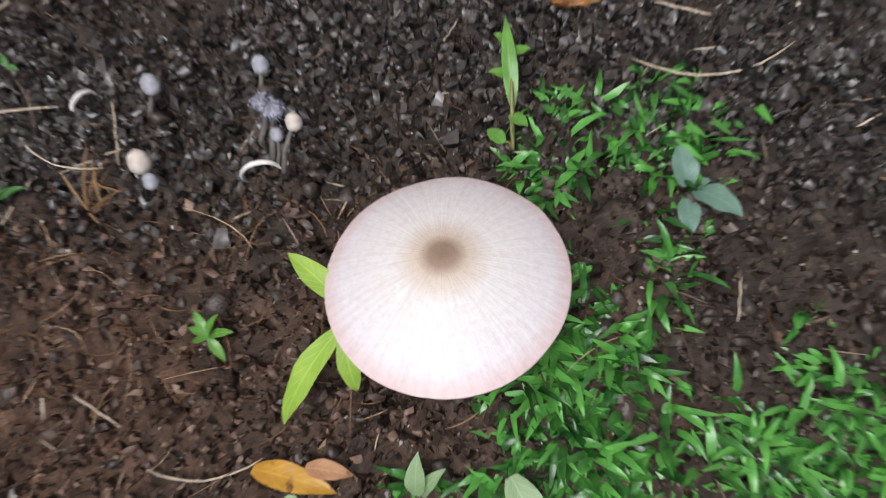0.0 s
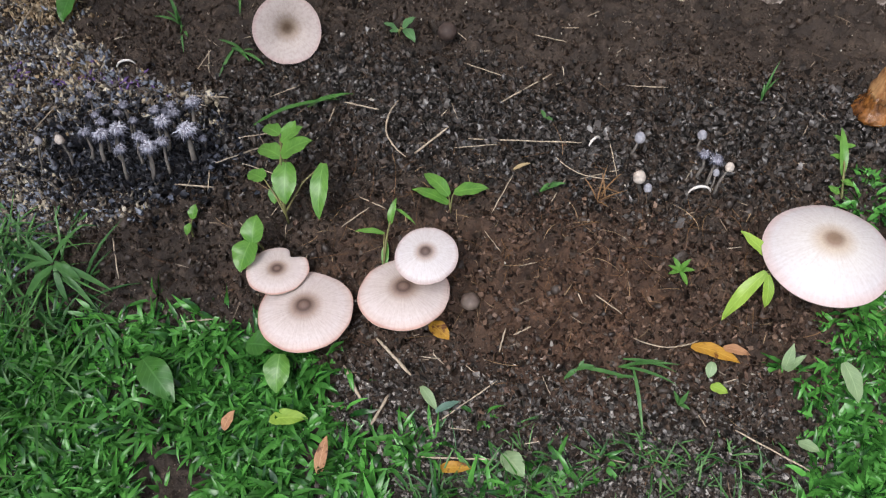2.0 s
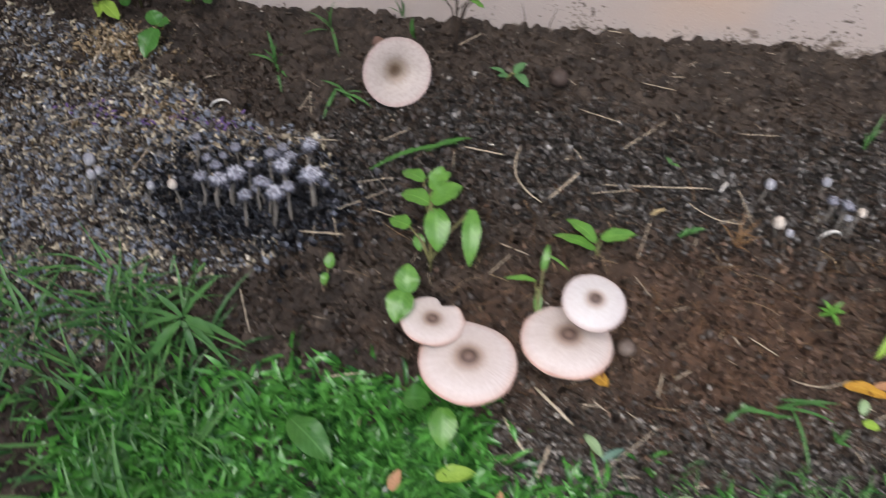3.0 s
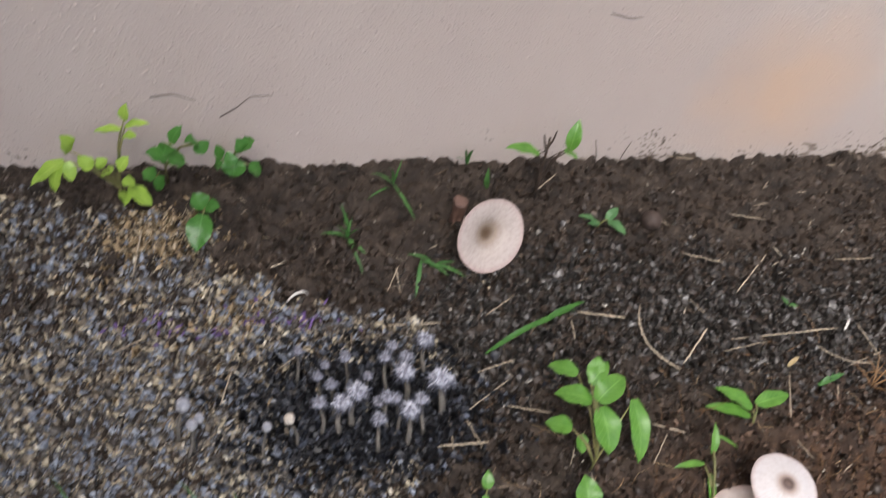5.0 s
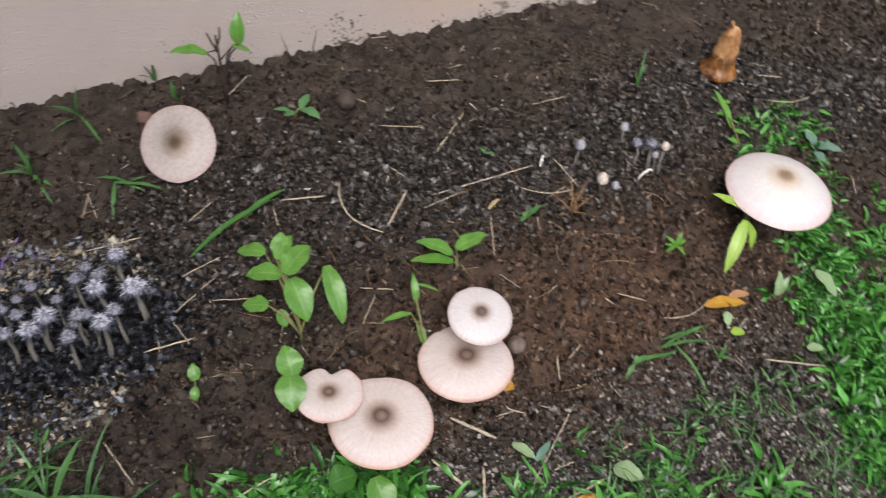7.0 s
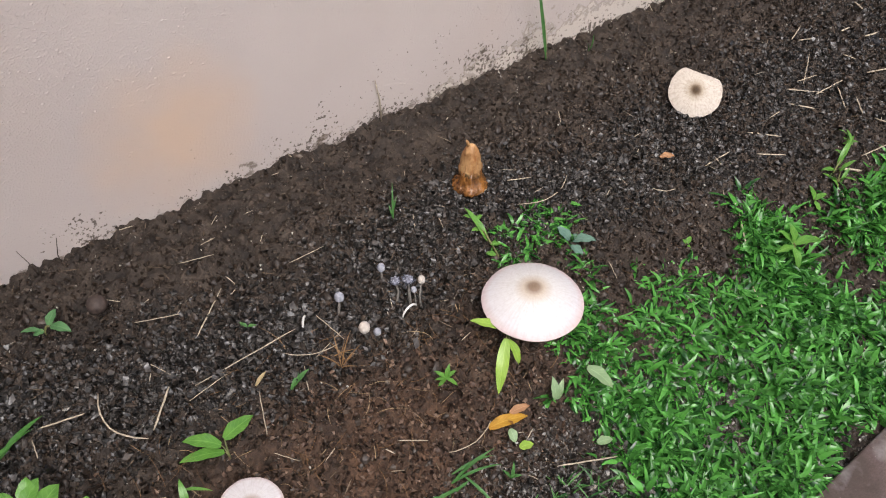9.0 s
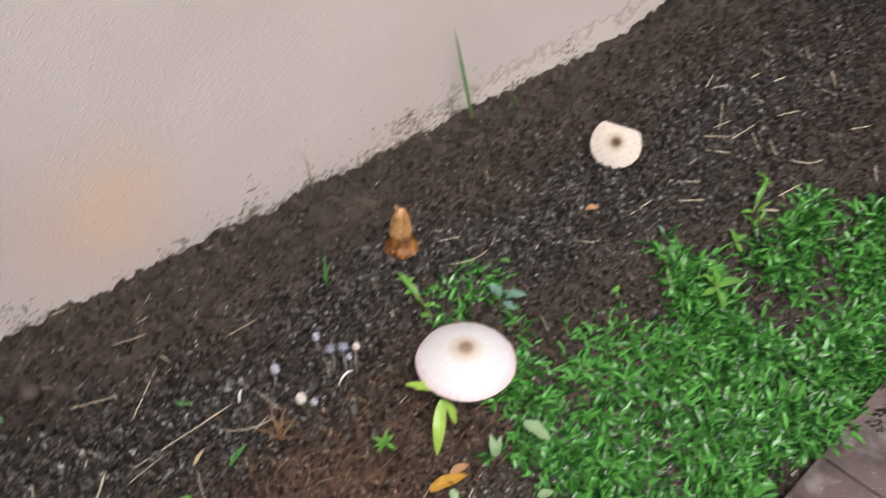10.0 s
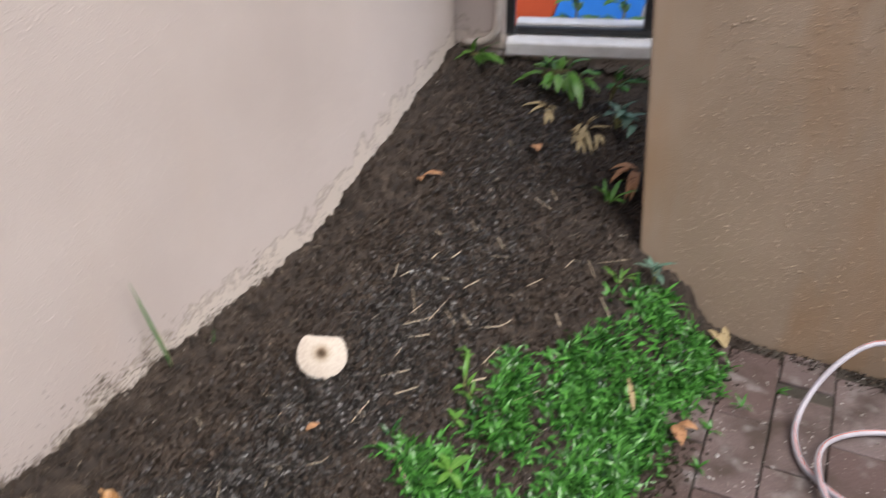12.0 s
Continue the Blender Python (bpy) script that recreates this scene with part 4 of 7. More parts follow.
def inkcap(base, head, radius, shag, label):
    """A small ink cap: thin bent stem and an egg-shaped cap, shaggy with upturned scales where shag is high."""
    b = on_ground(*base)
    h = Vector(head)
    if h.z < b.z + 0.018:
        h.z = b.z + 0.018
    root = empty("ink_mushroom", b, label, "mushroom", "ink caps in the bed")
    bm = bmesh.new()
    top = h - b
    mid = top * 0.5 + Vector((0.004 * math.sin(head[0] * 400), 0, 0))
    pts = [Vector((0, 0, -0.004)), mid * 0.5, mid, mid.lerp(top, 0.5), top]
    tube(bm, pts, [radius * 0.30, radius * 0.26, radius * 0.24, radius * 0.22, radius * 0.2], 8)
    part("stem", bm, INKSTEM, root)
    bm = bmesh.new()
    bmesh.ops.create_uvsphere(bm, u_segments=16, v_segments=10, radius=1.0)
    wide, tall = (0.82, 1.15) if shag < 0.35 else (0.95, 0.75)
    seed = head[0] * 31 + head[1] * 17
    for v in bm.verts:
        k = 1 + 0.10 * noise.noise(v.co * 2 + Vector((seed, 0, 0)))
        z = v.co.z * tall
        if z < -0.35 * tall:
            z = -0.35 * tall + (z + 0.35 * tall) * 0.25
        v.co = Vector((v.co.x * wide * k, v.co.y * wide * k, z)) * radius * (1.0 if shag < 0.35 else 0.78)
    for f in bm.faces:
        f.smooth = True
    cap = part("cap", bm, INKCAP if shag >= 0.35 else BEIGECAP if "beige" in label or "pale egg" in label or "brown" in label else SMOOTHCAP, root)
    cap.location = top
    if shag >= 0.35:
        bm = bmesh.new()
        local = random.Random(int(abs(seed) * 1000))
        for k in range(int(120 * shag)):
            a, e = local.uniform(0, 2 * math.pi), local.uniform(-0.4, 1.4)
            d = Vector((math.cos(a) * math.cos(e), math.sin(a) * math.cos(e), math.sin(e) * 0.75))
            out = Vector((math.cos(a), math.sin(a), local.uniform(-1.1, 0.2)))
            p = d * radius * 0.74
            q = p + out.normalized() * radius * local.uniform(0.2, 0.70)
            tube(bm, [p, p.lerp(q, 0.6) + Vector((0, 0, 0.06 * radius)), q + Vector((0, 0, -0.12 * radius))], [radius * 0.075, radius * 0.055, radius * 0.015], 3)
        part("shaggy_fringe", bm, SHAG, cap, "curling whitish shaggy scales")
    return root


def shag_material():
    """Scales white at the crown and blackening towards the rim."""
    m, n, l, b = material("whitish_scale", 0.8, 0.3)
    tc = n.new("ShaderNodeTexCoord")
    xyz = n.new("ShaderNodeSeparateXYZ")
    l.new(tc.outputs["Object"], xyz.inputs[0])
    h = math_node(n, l, "ADD", math_node(n, l, "MULTIPLY", xyz.outputs["Z"], 75.0), noise_tex(n, l, 300, 3))
    l.new(ramp(n, l, h, [(0.34, (0.035, 0.036, 0.045)), (0.70, (0.15, 0.155, 0.195)), (1.05, (0.56, 0.57, 0.64))]), b.inputs["Base Color"])
    return m


SHAG = shag_material()

# straws and dry stalks
straw(-0.404, -0.287, -0.265, -0.285, 0.0016, 0.000)
straw(-0.371, -0.221, -0.312, -0.170, 0.0018, 0.000)
straw(-0.579, -0.229, -0.527, -0.248, 0.0020, 0.000)
straw(-0.469, -0.309, -0.431, -0.272, 0.0026, 0.000)
straw(-0.504, -0.233, -0.478, -0.319, 0.0022, 0.020)
straw(0.115, -0.266, 0.216, -0.261, 0.0015, 0.020)
straw(0.426, -0.355, 0.480, -0.357, 0.0020, 0.000)
straw(0.451, -0.352, 0.442, -0.371, 0.0020, 0.000)
straw(0.541, -0.341, 0.584, -0.375, 0.0020, 0.000)
straw(0.666, -0.313, 0.734, -0.344, 0.0020, 0.000)
straw(0.648, -0.335, 0.682, -0.364, 0.0024, 0.000)
straw(0.782, -0.227, 0.815, -0.217, 0.0020, 0.000)
straw(0.669, -0.476, 0.723, -0.484, 0.0020, 0.000)
straw(0.758, -0.352, 0.730, -0.391, 0.0020, 0.000)
straw(0.133, -0.219, 0.169, -0.232, 0.0015, 0.000)
straw(0.313, -0.349, 0.349, -0.364, 0.0014, 0.006)
straw(0.410, -0.444, 0.382, -0.490, 0.0022, 0.000)
straw(0.354, -0.524, 0.330, -0.591, 0.0018, 0.000)
straw(-0.072, -0.587, 0.006, -0.617, 0.0020, 0.000)
straw(-0.428, -0.161, -0.376, -0.181, 0.0012, 0.000)
straw(-0.294, -0.300, -0.228, -0.329, 0.0012, 0.010)
straw(-0.231, -0.277, -0.219, -0.327, 0.0012, 0.000)
straw(-0.367, -0.413, -0.345, -0.430, 0.0010, 0.000)
straw(-0.187, -0.511, -0.117, -0.505, 0.0014, 0.010)
straw(0.165, -0.413, 0.163, -0.435, 0.0010, 0.000)
straw(-0.274, -0.063, -0.259, -0.048, 0.0012, 0.000)
straw(-0.396, -0.001, -0.366, -0.017, 0.0012, 0.000)
straw(-0.217, -0.317, -0.262, -0.328, 0.0010, 0.000)
straw(0.706, -0.305, 0.750, -0.312, 0.0016, 0.000)
straw(0.773, -0.274, 0.713, -0.314, 0.0016, 0.000)
straw(-0.343, -0.331, -0.362, -0.386, 0.0013, 0.000)
straw(-0.280, -0.331, -0.293, -0.364, 0.0013, 0.000)
straw(0.002, -0.226, -0.007, -0.249, 0.0010, 0.000)
straw(-0.026, -0.201, -0.041, -0.227, 0.0010, 0.000)
straw(0.299, -0.144, 0.290, -0.162, 0.0012, 0.000)
straw(-0.589, -0.240, -0.591, -0.267, 0.0014, 0.000)
straw(-0.732, -0.341, -0.675, -0.304, 0.0014, 0.000)
straw(-0.687, -0.220, -0.651, -0.198, 0.0013, 0.000)
straw(-0.687, -0.341, -0.637, -0.352, 0.0012, 0.000)
straw(-0.419, -0.301, -0.366, -0.297, 0.0010, 0.000)
straw(-0.527, -0.376, -0.491, -0.389, 0.0014, 0.000)
straw(-0.539, -0.421, -0.512, -0.388, 0.0014, 0.000)
straw(-0.733, -0.348, -0.721, -0.387, 0.0014, 0.000)
straw(-0.769, -0.378, -0.715, -0.380, 0.0020, 0.000)
straw(-0.990, -0.316, -0.979, -0.278, 0.0016, 0.000)
straw(-1.082, -0.158, -1.076, -0.103, 0.0016, 0.000)
straw(-0.805, -0.224, -0.743, -0.229, 0.0016, 0.000)
straw(-0.801, -0.185, -0.786, -0.159, 0.0011, 0.000)
straw(-0.789, -0.160, -0.785, -0.186, 0.0011, 0.000)
straw(-0.972, -0.218, -0.926, -0.229, 0.0014, 0.000)
straw(-0.999, -0.349, -0.979, -0.340, 0.0014, 0.000)
straw(-0.217, -0.180, -0.165, -0.186, 0.0010, 0.000)
straw(-0.710, -0.293, -0.664, -0.282, 0.0013, 0.000)
straw(-0.786, -0.283, -0.759, -0.276, 0.0010, 0.000)
straw(-0.436, -0.223, -0.422, -0.257, 0.0010, 0.000)
straw(-1.100, -0.251, -1.065, -0.237, 0.0012, 0.000)
straw(-0.896, -0.078, -0.895, -0.087, 0.0010, 0.000)
straw(-0.683, -0.170, -0.674, -0.181, 0.0020, 0.000)
straw(-0.751, -0.345, -0.753, -0.383, 0.0012, 0.000)
straw(-0.596, -0.056, -0.564, -0.033, 0.0016, 0.000)
straw(-0.341, -0.104, -0.297, -0.120, 0.0010, 0.000)
straw(-0.677, -0.613, -0.670, -0.563, 0.0022, 0.000)
straw(-0.511, -0.571, -0.485, -0.604, 0.0040, 0.000)
straw(-0.470, -0.628, -0.456, -0.592, 0.0035, 0.000)
straw(-0.409, -0.626, -0.332, -0.565, 0.0016, 0.000)
straw(-0.335, -0.533, -0.330, -0.510, 0.0020, 0.000)
straw(-0.320, -0.520, -0.301, -0.511, 0.0018, 0.000)
straw(-0.477, -0.538, -0.432, -0.570, 0.0040, 0.000)
straw(-0.234, -0.470, -0.202, -0.489, 0.0013, 0.000)
straw(-0.552, -0.617, -0.504, -0.612, 0.0020, 0.000)
straw(-0.716, -0.546, -0.677, -0.538, 0.0018, 0.000)
straw(-0.405, -0.659, -0.324, -0.647, 0.0022, 0.000)
straw(-0.272, -0.574, -0.283, -0.558, 0.0010, 0.000)
straw(-0.826, -0.460, -0.808, -0.505, 0.0016, 0.000)
straw(-0.371, -0.553, -0.354, -0.564, 0.0010, 0.000)
straw(-0.929, -0.278, -0.904, -0.258, 0.0010, 0.000)
straw(-0.114, -0.573, -0.098, -0.589, 0.0012, 0.000)
straw(-0.381, -0.620, -0.355, -0.619, 0.0016, 0.000)
straw(-0.225, -0.631, -0.184, -0.631, 0.0015, 0.000)
straw(-1.031, -0.528, -1.008, -0.539, 0.0014, 0.000)
straw(0.768, -0.384, 0.738, -0.419, 0.0024, 0.000)
straw(0.750, -0.436, 0.797, -0.477, 0.0024, 0.010)
straw(0.994, -0.555, 0.970, -0.580, 0.0018, 0.000)
straw(0.712, -0.342, 0.778, -0.346, 0.0020, 0.000)
straw(0.786, -0.238, 0.813, -0.247, 0.0020, 0.000)
straw(1.087, -0.397, 1.071, -0.444, 0.0020, 0.000)
straw(0.853, -0.543, 0.837, -0.561, 0.0024, 0.000)
straw(0.933, -0.604, 0.911, -0.634, 0.0020, 0.000)
straw(0.993, -0.574, 1.051, -0.627, 0.0010, 0.000)
straw(0.824, -0.306, 0.829, -0.329, 0.0018, 0.000)
straw(0.977, -0.301, 0.957, -0.325, 0.0018, 0.000)
straw(0.516, -0.382, 0.551, -0.411, 0.0020, 0.000)
straw(0.367, -0.253, 0.401, -0.250, 0.0014, 0.000)
straw(0.631, -0.544, 0.693, -0.581, 0.0020, 0.000)
straw(0.246, -0.319, 0.263, -0.313, 0.0016, 0.000)
straw(0.617, -0.473, 0.650, -0.493, 0.0035, 0.000)
straw(0.871, -0.310, 0.901, -0.315, 0.0030, 0.000)
straw(0.853, -0.274, 0.876, -0.275, 0.0030, 0.000)
straw(0.819, -0.362, 0.851, -0.384, 0.0025, 0.000)
straw(0.931, -0.240, 0.918, -0.264, 0.0030, 0.000)
straw(1.104, -0.441, 1.136, -0.415, 0.0022, 0.000)
straw(0.961, -0.369, 0.947, -0.392, 0.0025, 0.000)
straw(1.223, -0.273, 1.206, -0.295, 0.0024, 0.000)
straw(0.924, -0.374, 0.928, -0.410, 0.0020, 0.000)
straw(0.872, -0.472, 0.906, -0.493, 0.0020, 0.000)
straw(0.592, -0.341, 0.618, -0.340, 0.0016, 0.000)
straw(0.957, -0.520, 0.984, -0.528, 0.0022, 0.000)
# seedlings and weeds
plant("seedling", "leafy green seedling with oval glossy leaves on soil", (-0.608, -0.417), [(-0.623, -0.344, 0.112, -0.650, -0.327, 0.104, 0.020), (-0.614, -0.374, 0.106, -0.649, -0.358, 0.099, 0.024), (-0.611, -0.357, 0.117, -0.602, -0.335, 0.129, 0.020), (-0.611, -0.378, 0.112, -0.577, -0.356, 0.120, 0.028), (-0.606, -0.381, 0.106, -0.601, -0.422, 0.078, 0.030), (-0.635, -0.392, 0.084, -0.660, -0.380, 0.079, 0.022), (-0.564, -0.371, 0.098, -0.563, -0.425, 0.058, 0.022), (-0.615, -0.361, 0.118, -0.592, -0.340, 0.125, 0.018), (-0.624, -0.395, 0.075, -0.622, -0.410, 0.061, 0.014)], LEAF, STALK)
plant("seedling", "small seedling with three oval leaves beside mushrooms", (-0.411, -0.388), [(-0.414, -0.382, 0.057, -0.462, -0.364, 0.055, 0.015), (-0.414, -0.377, 0.065, -0.449, -0.349, 0.068, 0.018), (-0.408, -0.373, 0.068, -0.367, -0.368, 0.074, 0.020)], LEAF, STALK)
plant("seedling", "pair of round light green leaves on a thin stalk", (-0.630, -0.457), [(-0.634, -0.466, 0.061, -0.642, -0.501, 0.044, 0.032), (-0.632, -0.470, 0.060, -0.632, -0.440, 0.076, 0.028)], LEAF, STALK)
plant("seedling", "tiny seedling with two small round leaves", (-0.729, -0.440), [(-0.726, -0.431, 0.043, -0.724, -0.415, 0.053, 0.013), (-0.728, -0.436, 0.040, -0.731, -0.448, 0.031, 0.010)], LEAF, STALK)
plant("grass_shoot", "upright green grass shoot with narrow leaves", (-0.480, -0.459), [(-0.484, -0.428, 0.047, -0.520, -0.429, 0.047, 0.008), (-0.477, -0.423, 0.059, -0.472, -0.397, 0.078, 0.009), (-0.480, -0.438, 0.044, -0.479, -0.466, 0.020, 0.009), (-0.475, -0.404, 0.067, -0.446, -0.421, 0.060, 0.004)], LEAF, STALK)
plant("fallen_leaf", "broad glossy green leaf lying in the grass", (-0.752, -0.584), [(-0.747, -0.598, -0.015, -0.696, -0.641, -0.027, 0.036)], DARKLEAF, None)
plant("fallen_leaf", "round mid-green leaf standing in the grass", (-0.584, -0.563), [(-0.580, -0.579, 0.003, -0.578, -0.618, -0.018, 0.031)], LEAF, None)
plant("fallen_leaf", "dark green round leaf under a mushroom", (-0.628, -0.556), [(-0.625, -0.568, -0.004, -0.594, -0.567, -0.005, 0.032)], DARKLEAF, None)
plant("fallen_leaf", "flat yellowish green leaf lying in the grass", (-0.583, -0.632), [(-0.582, -0.644, -0.033, -0.538, -0.637, -0.032, 0.020)], LIME, None)
plant("fallen_leaf", "pale green oval leaf fallen on the ground", (-0.314, -0.638), [(-0.316, -0.642, -0.045, -0.291, -0.666, -0.048, 0.024)], PALELEAF, None)
plant("fallen_leaf", "pale narrow leaf fallen on damp soil", (-0.416, -0.577), [(-0.418, -0.582, -0.029, -0.397, -0.604, -0.043, 0.012)], PALELEAF, None)
plant("fallen_leaf", "dull green narrow leaf on damp soil", (-0.397, -0.602), [(-0.398, -0.606, -0.047, -0.372, -0.591, -0.037, 0.009)], GREYLEAF, None)
plant("fallen_leaf", "curled orange brown dead leaf in the grass", (-0.634, -0.650), [(-0.630, -0.664, -0.031, -0.621, -0.643, -0.022, 0.013)], BROWNLEAF, None)
plant("fallen_leaf", "curled red brown dead leaf in the grass", (-0.513, -0.683), [(-0.514, -0.694, -0.045, -0.511, -0.655, -0.029, 0.014)], BROWNLEAF, None)
plant("fallen_leaf", "small yellow leaf fallen on the soil", (-0.383, -0.663), [(-0.385, -0.667, -0.052, -0.347, -0.662, -0.050, 0.014)], YELLOW, None)
plant("fallen_leaf", "round yellow leaf beneath a mushroom cap", (-0.415, -0.513), [(-0.417, -0.515, -0.001, -0.393, -0.529, -0.009, 0.020)], YELLOW, None)
plant("fallen_leaf", "bright yellow leaf fallen beside the grass", (-0.118, -0.508), [(-0.124, -0.510, 0.005, -0.072, -0.525, 0.005, 0.017)], YELLOW, None)
plant("fallen_leaf", "brown tipped dead leaf beside the grass", (-0.084, -0.506), [(-0.091, -0.511, 0.010, -0.062, -0.516, 0.009, 0.012)], BROWNLEAF, None)
plant("fallen_leaf", "pale green leaf fallen below a yellow one", (-0.096, -0.522), [(-0.100, -0.524, -0.001, -0.103, -0.539, -0.011, 0.012)], PALELEAF, None)
plant("fallen_leaf", "small round yellow green leaf on gravelly soil", (-0.097, -0.543), [(-0.100, -0.545, -0.019, -0.081, -0.550, -0.020, 0.013)], LIME, None)
plant("fallen_leaf", "small round pale leaf at the lawn edge", (0.001, -0.587), [(-0.006, -0.590, -0.036, 0.016, -0.597, -0.038, 0.013)], PALELEAF, None)
plant("fallen_leaf", "pale greyish leaf lying on the grass", (0.045, -0.512), [(0.029, -0.521, 0.024, 0.047, -0.555, 0.002, 0.020)], PALELEAF, None)
plant("seedling", "pair of pale upright leaves at the lawn edge", (-0.019, -0.520), [(-0.026, -0.526, 0.003, -0.022, -0.509, 0.032, 0.012), (-0.023, -0.526, 0.002, -0.007, -0.516, 0.023, 0.009)], PALELEAF, STALK)
plant("seedling", "tiny star shaped green seedling on bare soil", (-0.141, -0.441), [(-0.144, -0.446, 0.055, -0.153, -0.432, 0.061, 0.006), (-0.144, -0.446, 0.055, -0.128, -0.445, 0.057, 0.006), (-0.144, -0.446, 0.055, -0.156, -0.446, 0.047, 0.006), (-0.144, -0.446, 0.055, -0.134, -0.439, 0.070, 0.006), (-0.144, -0.446, 0.055, -0.135, -0.458, 0.045, 0.006), (-0.144, -0.446, 0.055, -0.157, -0.440, 0.055, 0.005)], LEAF, STALK)
plant("seedling", "long pointed lime leaves under the large mushroom", (-0.030, -0.431), [(-0.060, -0.457, 0.084, -0.098, -0.494, 0.038, 0.016), (-0.058, -0.460, 0.083, -0.055, -0.479, 0.049, 0.012), (-0.059, -0.443, 0.092, -0.088, -0.418, 0.100, 0.014)], LIME, STALK)
plant("rosette", "blue green rosette of ribbed oval leaves", (0.146, -0.356), [(0.141, -0.356, 0.055, 0.136, -0.331, 0.065, 0.016), (0.144, -0.358, 0.055, 0.169, -0.380, 0.058, 0.017), (0.139, -0.362, 0.052, 0.141, -0.384, 0.048, 0.014), (0.148, -0.355, 0.057, 0.153, -0.356, 0.061, 0.006)], GREYLEAF, None)
plant("seedling", "seedling with four small dull green leaves", (-0.525, -0.115), [(-0.518, -0.117, 0.094, -0.502, -0.105, 0.103, 0.013), (-0.516, -0.118, 0.093, -0.498, -0.138, 0.088, 0.014), (-0.525, -0.116, 0.087, -0.539, -0.112, 0.083, 0.010), (-0.529, -0.111, 0.086, -0.550, -0.101, 0.085, 0.008)], DULLLEAF, STALK)
plant("weed", "broad leaved bright green weed in the lawn", (0.461, -0.526), [(0.436, -0.531, 0.024, 0.436, -0.512, 0.048, 0.014), (0.434, -0.533, 0.023, 0.481, -0.551, 0.015, 0.016), (0.430, -0.535, 0.022, 0.399, -0.528, 0.020, 0.012), (0.429, -0.537, 0.020, 0.426, -0.557, -0.009, 0.013), (0.432, -0.532, 0.023, 0.418, -0.509, 0.040, 0.012)], LEAF, STALK)
plant("weed", "small green weed in the corner of the walls", (1.450, -0.060), [(1.450, -0.067, 0.309, 1.430, -0.046, 0.301, 0.019), (1.460, -0.067, 0.308, 1.450, -0.078, 0.335, 0.015), (1.440, -0.090, 0.306, 1.410, -0.159, 0.304, 0.022), (1.450, -0.088, 0.306, 1.440, -0.129, 0.333, 0.019), (1.440, -0.083, 0.305, 1.420, -0.106, 0.289, 0.015), (1.446, -0.068, 0.310, 1.426, -0.032, 0.290, 0.016), (1.456, -0.067, 0.308, 1.431, -0.101, 0.356, 0.009), (1.436, -0.098, 0.314, 1.398, -0.182, 0.308, 0.018), (1.446, -0.097, 0.310, 1.435, -0.152, 0.349, 0.015), (1.436, -0.087, 0.304, 1.413, -0.121, 0.299, 0.011)], LEAF, STALK)
plant("weed", "lush green weed with long pointed leaves below the sill", (1.425, -0.270), [(1.420, -0.273, 0.297, 1.410, -0.217, 0.279, 0.022), (1.430, -0.277, 0.305, 1.440, -0.297, 0.337, 0.022), (1.420, -0.292, 0.303, 1.380, -0.302, 0.274, 0.020), (1.430, -0.312, 0.308, 1.450, -0.313, 0.335, 0.022), (1.430, -0.330, 0.314, 1.430, -0.372, 0.343, 0.024), (1.420, -0.338, 0.308, 1.370, -0.368, 0.258, 0.024), (1.430, -0.302, 0.307, 1.440, -0.264, 0.322, 0.019), (1.420, -0.300, 0.290, 1.400, -0.273, 0.273, 0.019), (1.410, -0.317, 0.301, 1.390, -0.341, 0.270, 0.019), (1.430, -0.280, 0.311, 1.430, -0.237, 0.304, 0.015), (1.416, -0.273, 0.303, 1.397, -0.205, 0.267, 0.021), (1.426, -0.273, 0.311, 1.432, -0.313, 0.329, 0.019), (1.416, -0.290, 0.300, 1.363, -0.300, 0.285, 0.015), (1.426, -0.317, 0.308, 1.433, -0.335, 0.337, 0.015), (1.426, -0.333, 0.312, 1.413, -0.395, 0.350, 0.018), (1.416, -0.345, 0.314, 1.351, -0.396, 0.255, 0.021), (1.426, -0.297, 0.308, 1.435, -0.265, 0.334, 0.012), (1.416, -0.302, 0.294, 1.384, -0.288, 0.273, 0.018), (1.406, -0.314, 0.305, 1.373, -0.329, 0.273, 0.017), (1.426, -0.283, 0.309, 1.424, -0.246, 0.305, 0.010)], LEAF, STALK)
plant("weed", "green weed with glossy narrow leaves below the sill", (1.415, -0.360), [(1.420, -0.359, 0.294, 1.430, -0.389, 0.318, 0.020), (1.410, -0.374, 0.289, 1.410, -0.408, 0.309, 0.019), (1.420, -0.366, 0.312, 1.420, -0.418, 0.318, 0.019), (1.410, -0.363, 0.287, 1.380, -0.386, 0.277, 0.017), (1.410, -0.380, 0.304, 1.390, -0.409, 0.289, 0.017), (1.420, -0.353, 0.299, 1.430, -0.323, 0.304, 0.017), (1.416, -0.364, 0.293, 1.428, -0.391, 0.323, 0.018), (1.406, -0.374, 0.288, 1.403, -0.396, 0.301, 0.013), (1.416, -0.371, 0.318, 1.417, -0.417, 0.312, 0.017), (1.406, -0.371, 0.291, 1.368, -0.375, 0.282, 0.016), (1.406, -0.382, 0.309, 1.387, -0.427, 0.284, 0.011), (1.416, -0.361, 0.297, 1.428, -0.307, 0.290, 0.014)], LEAF, STALK)
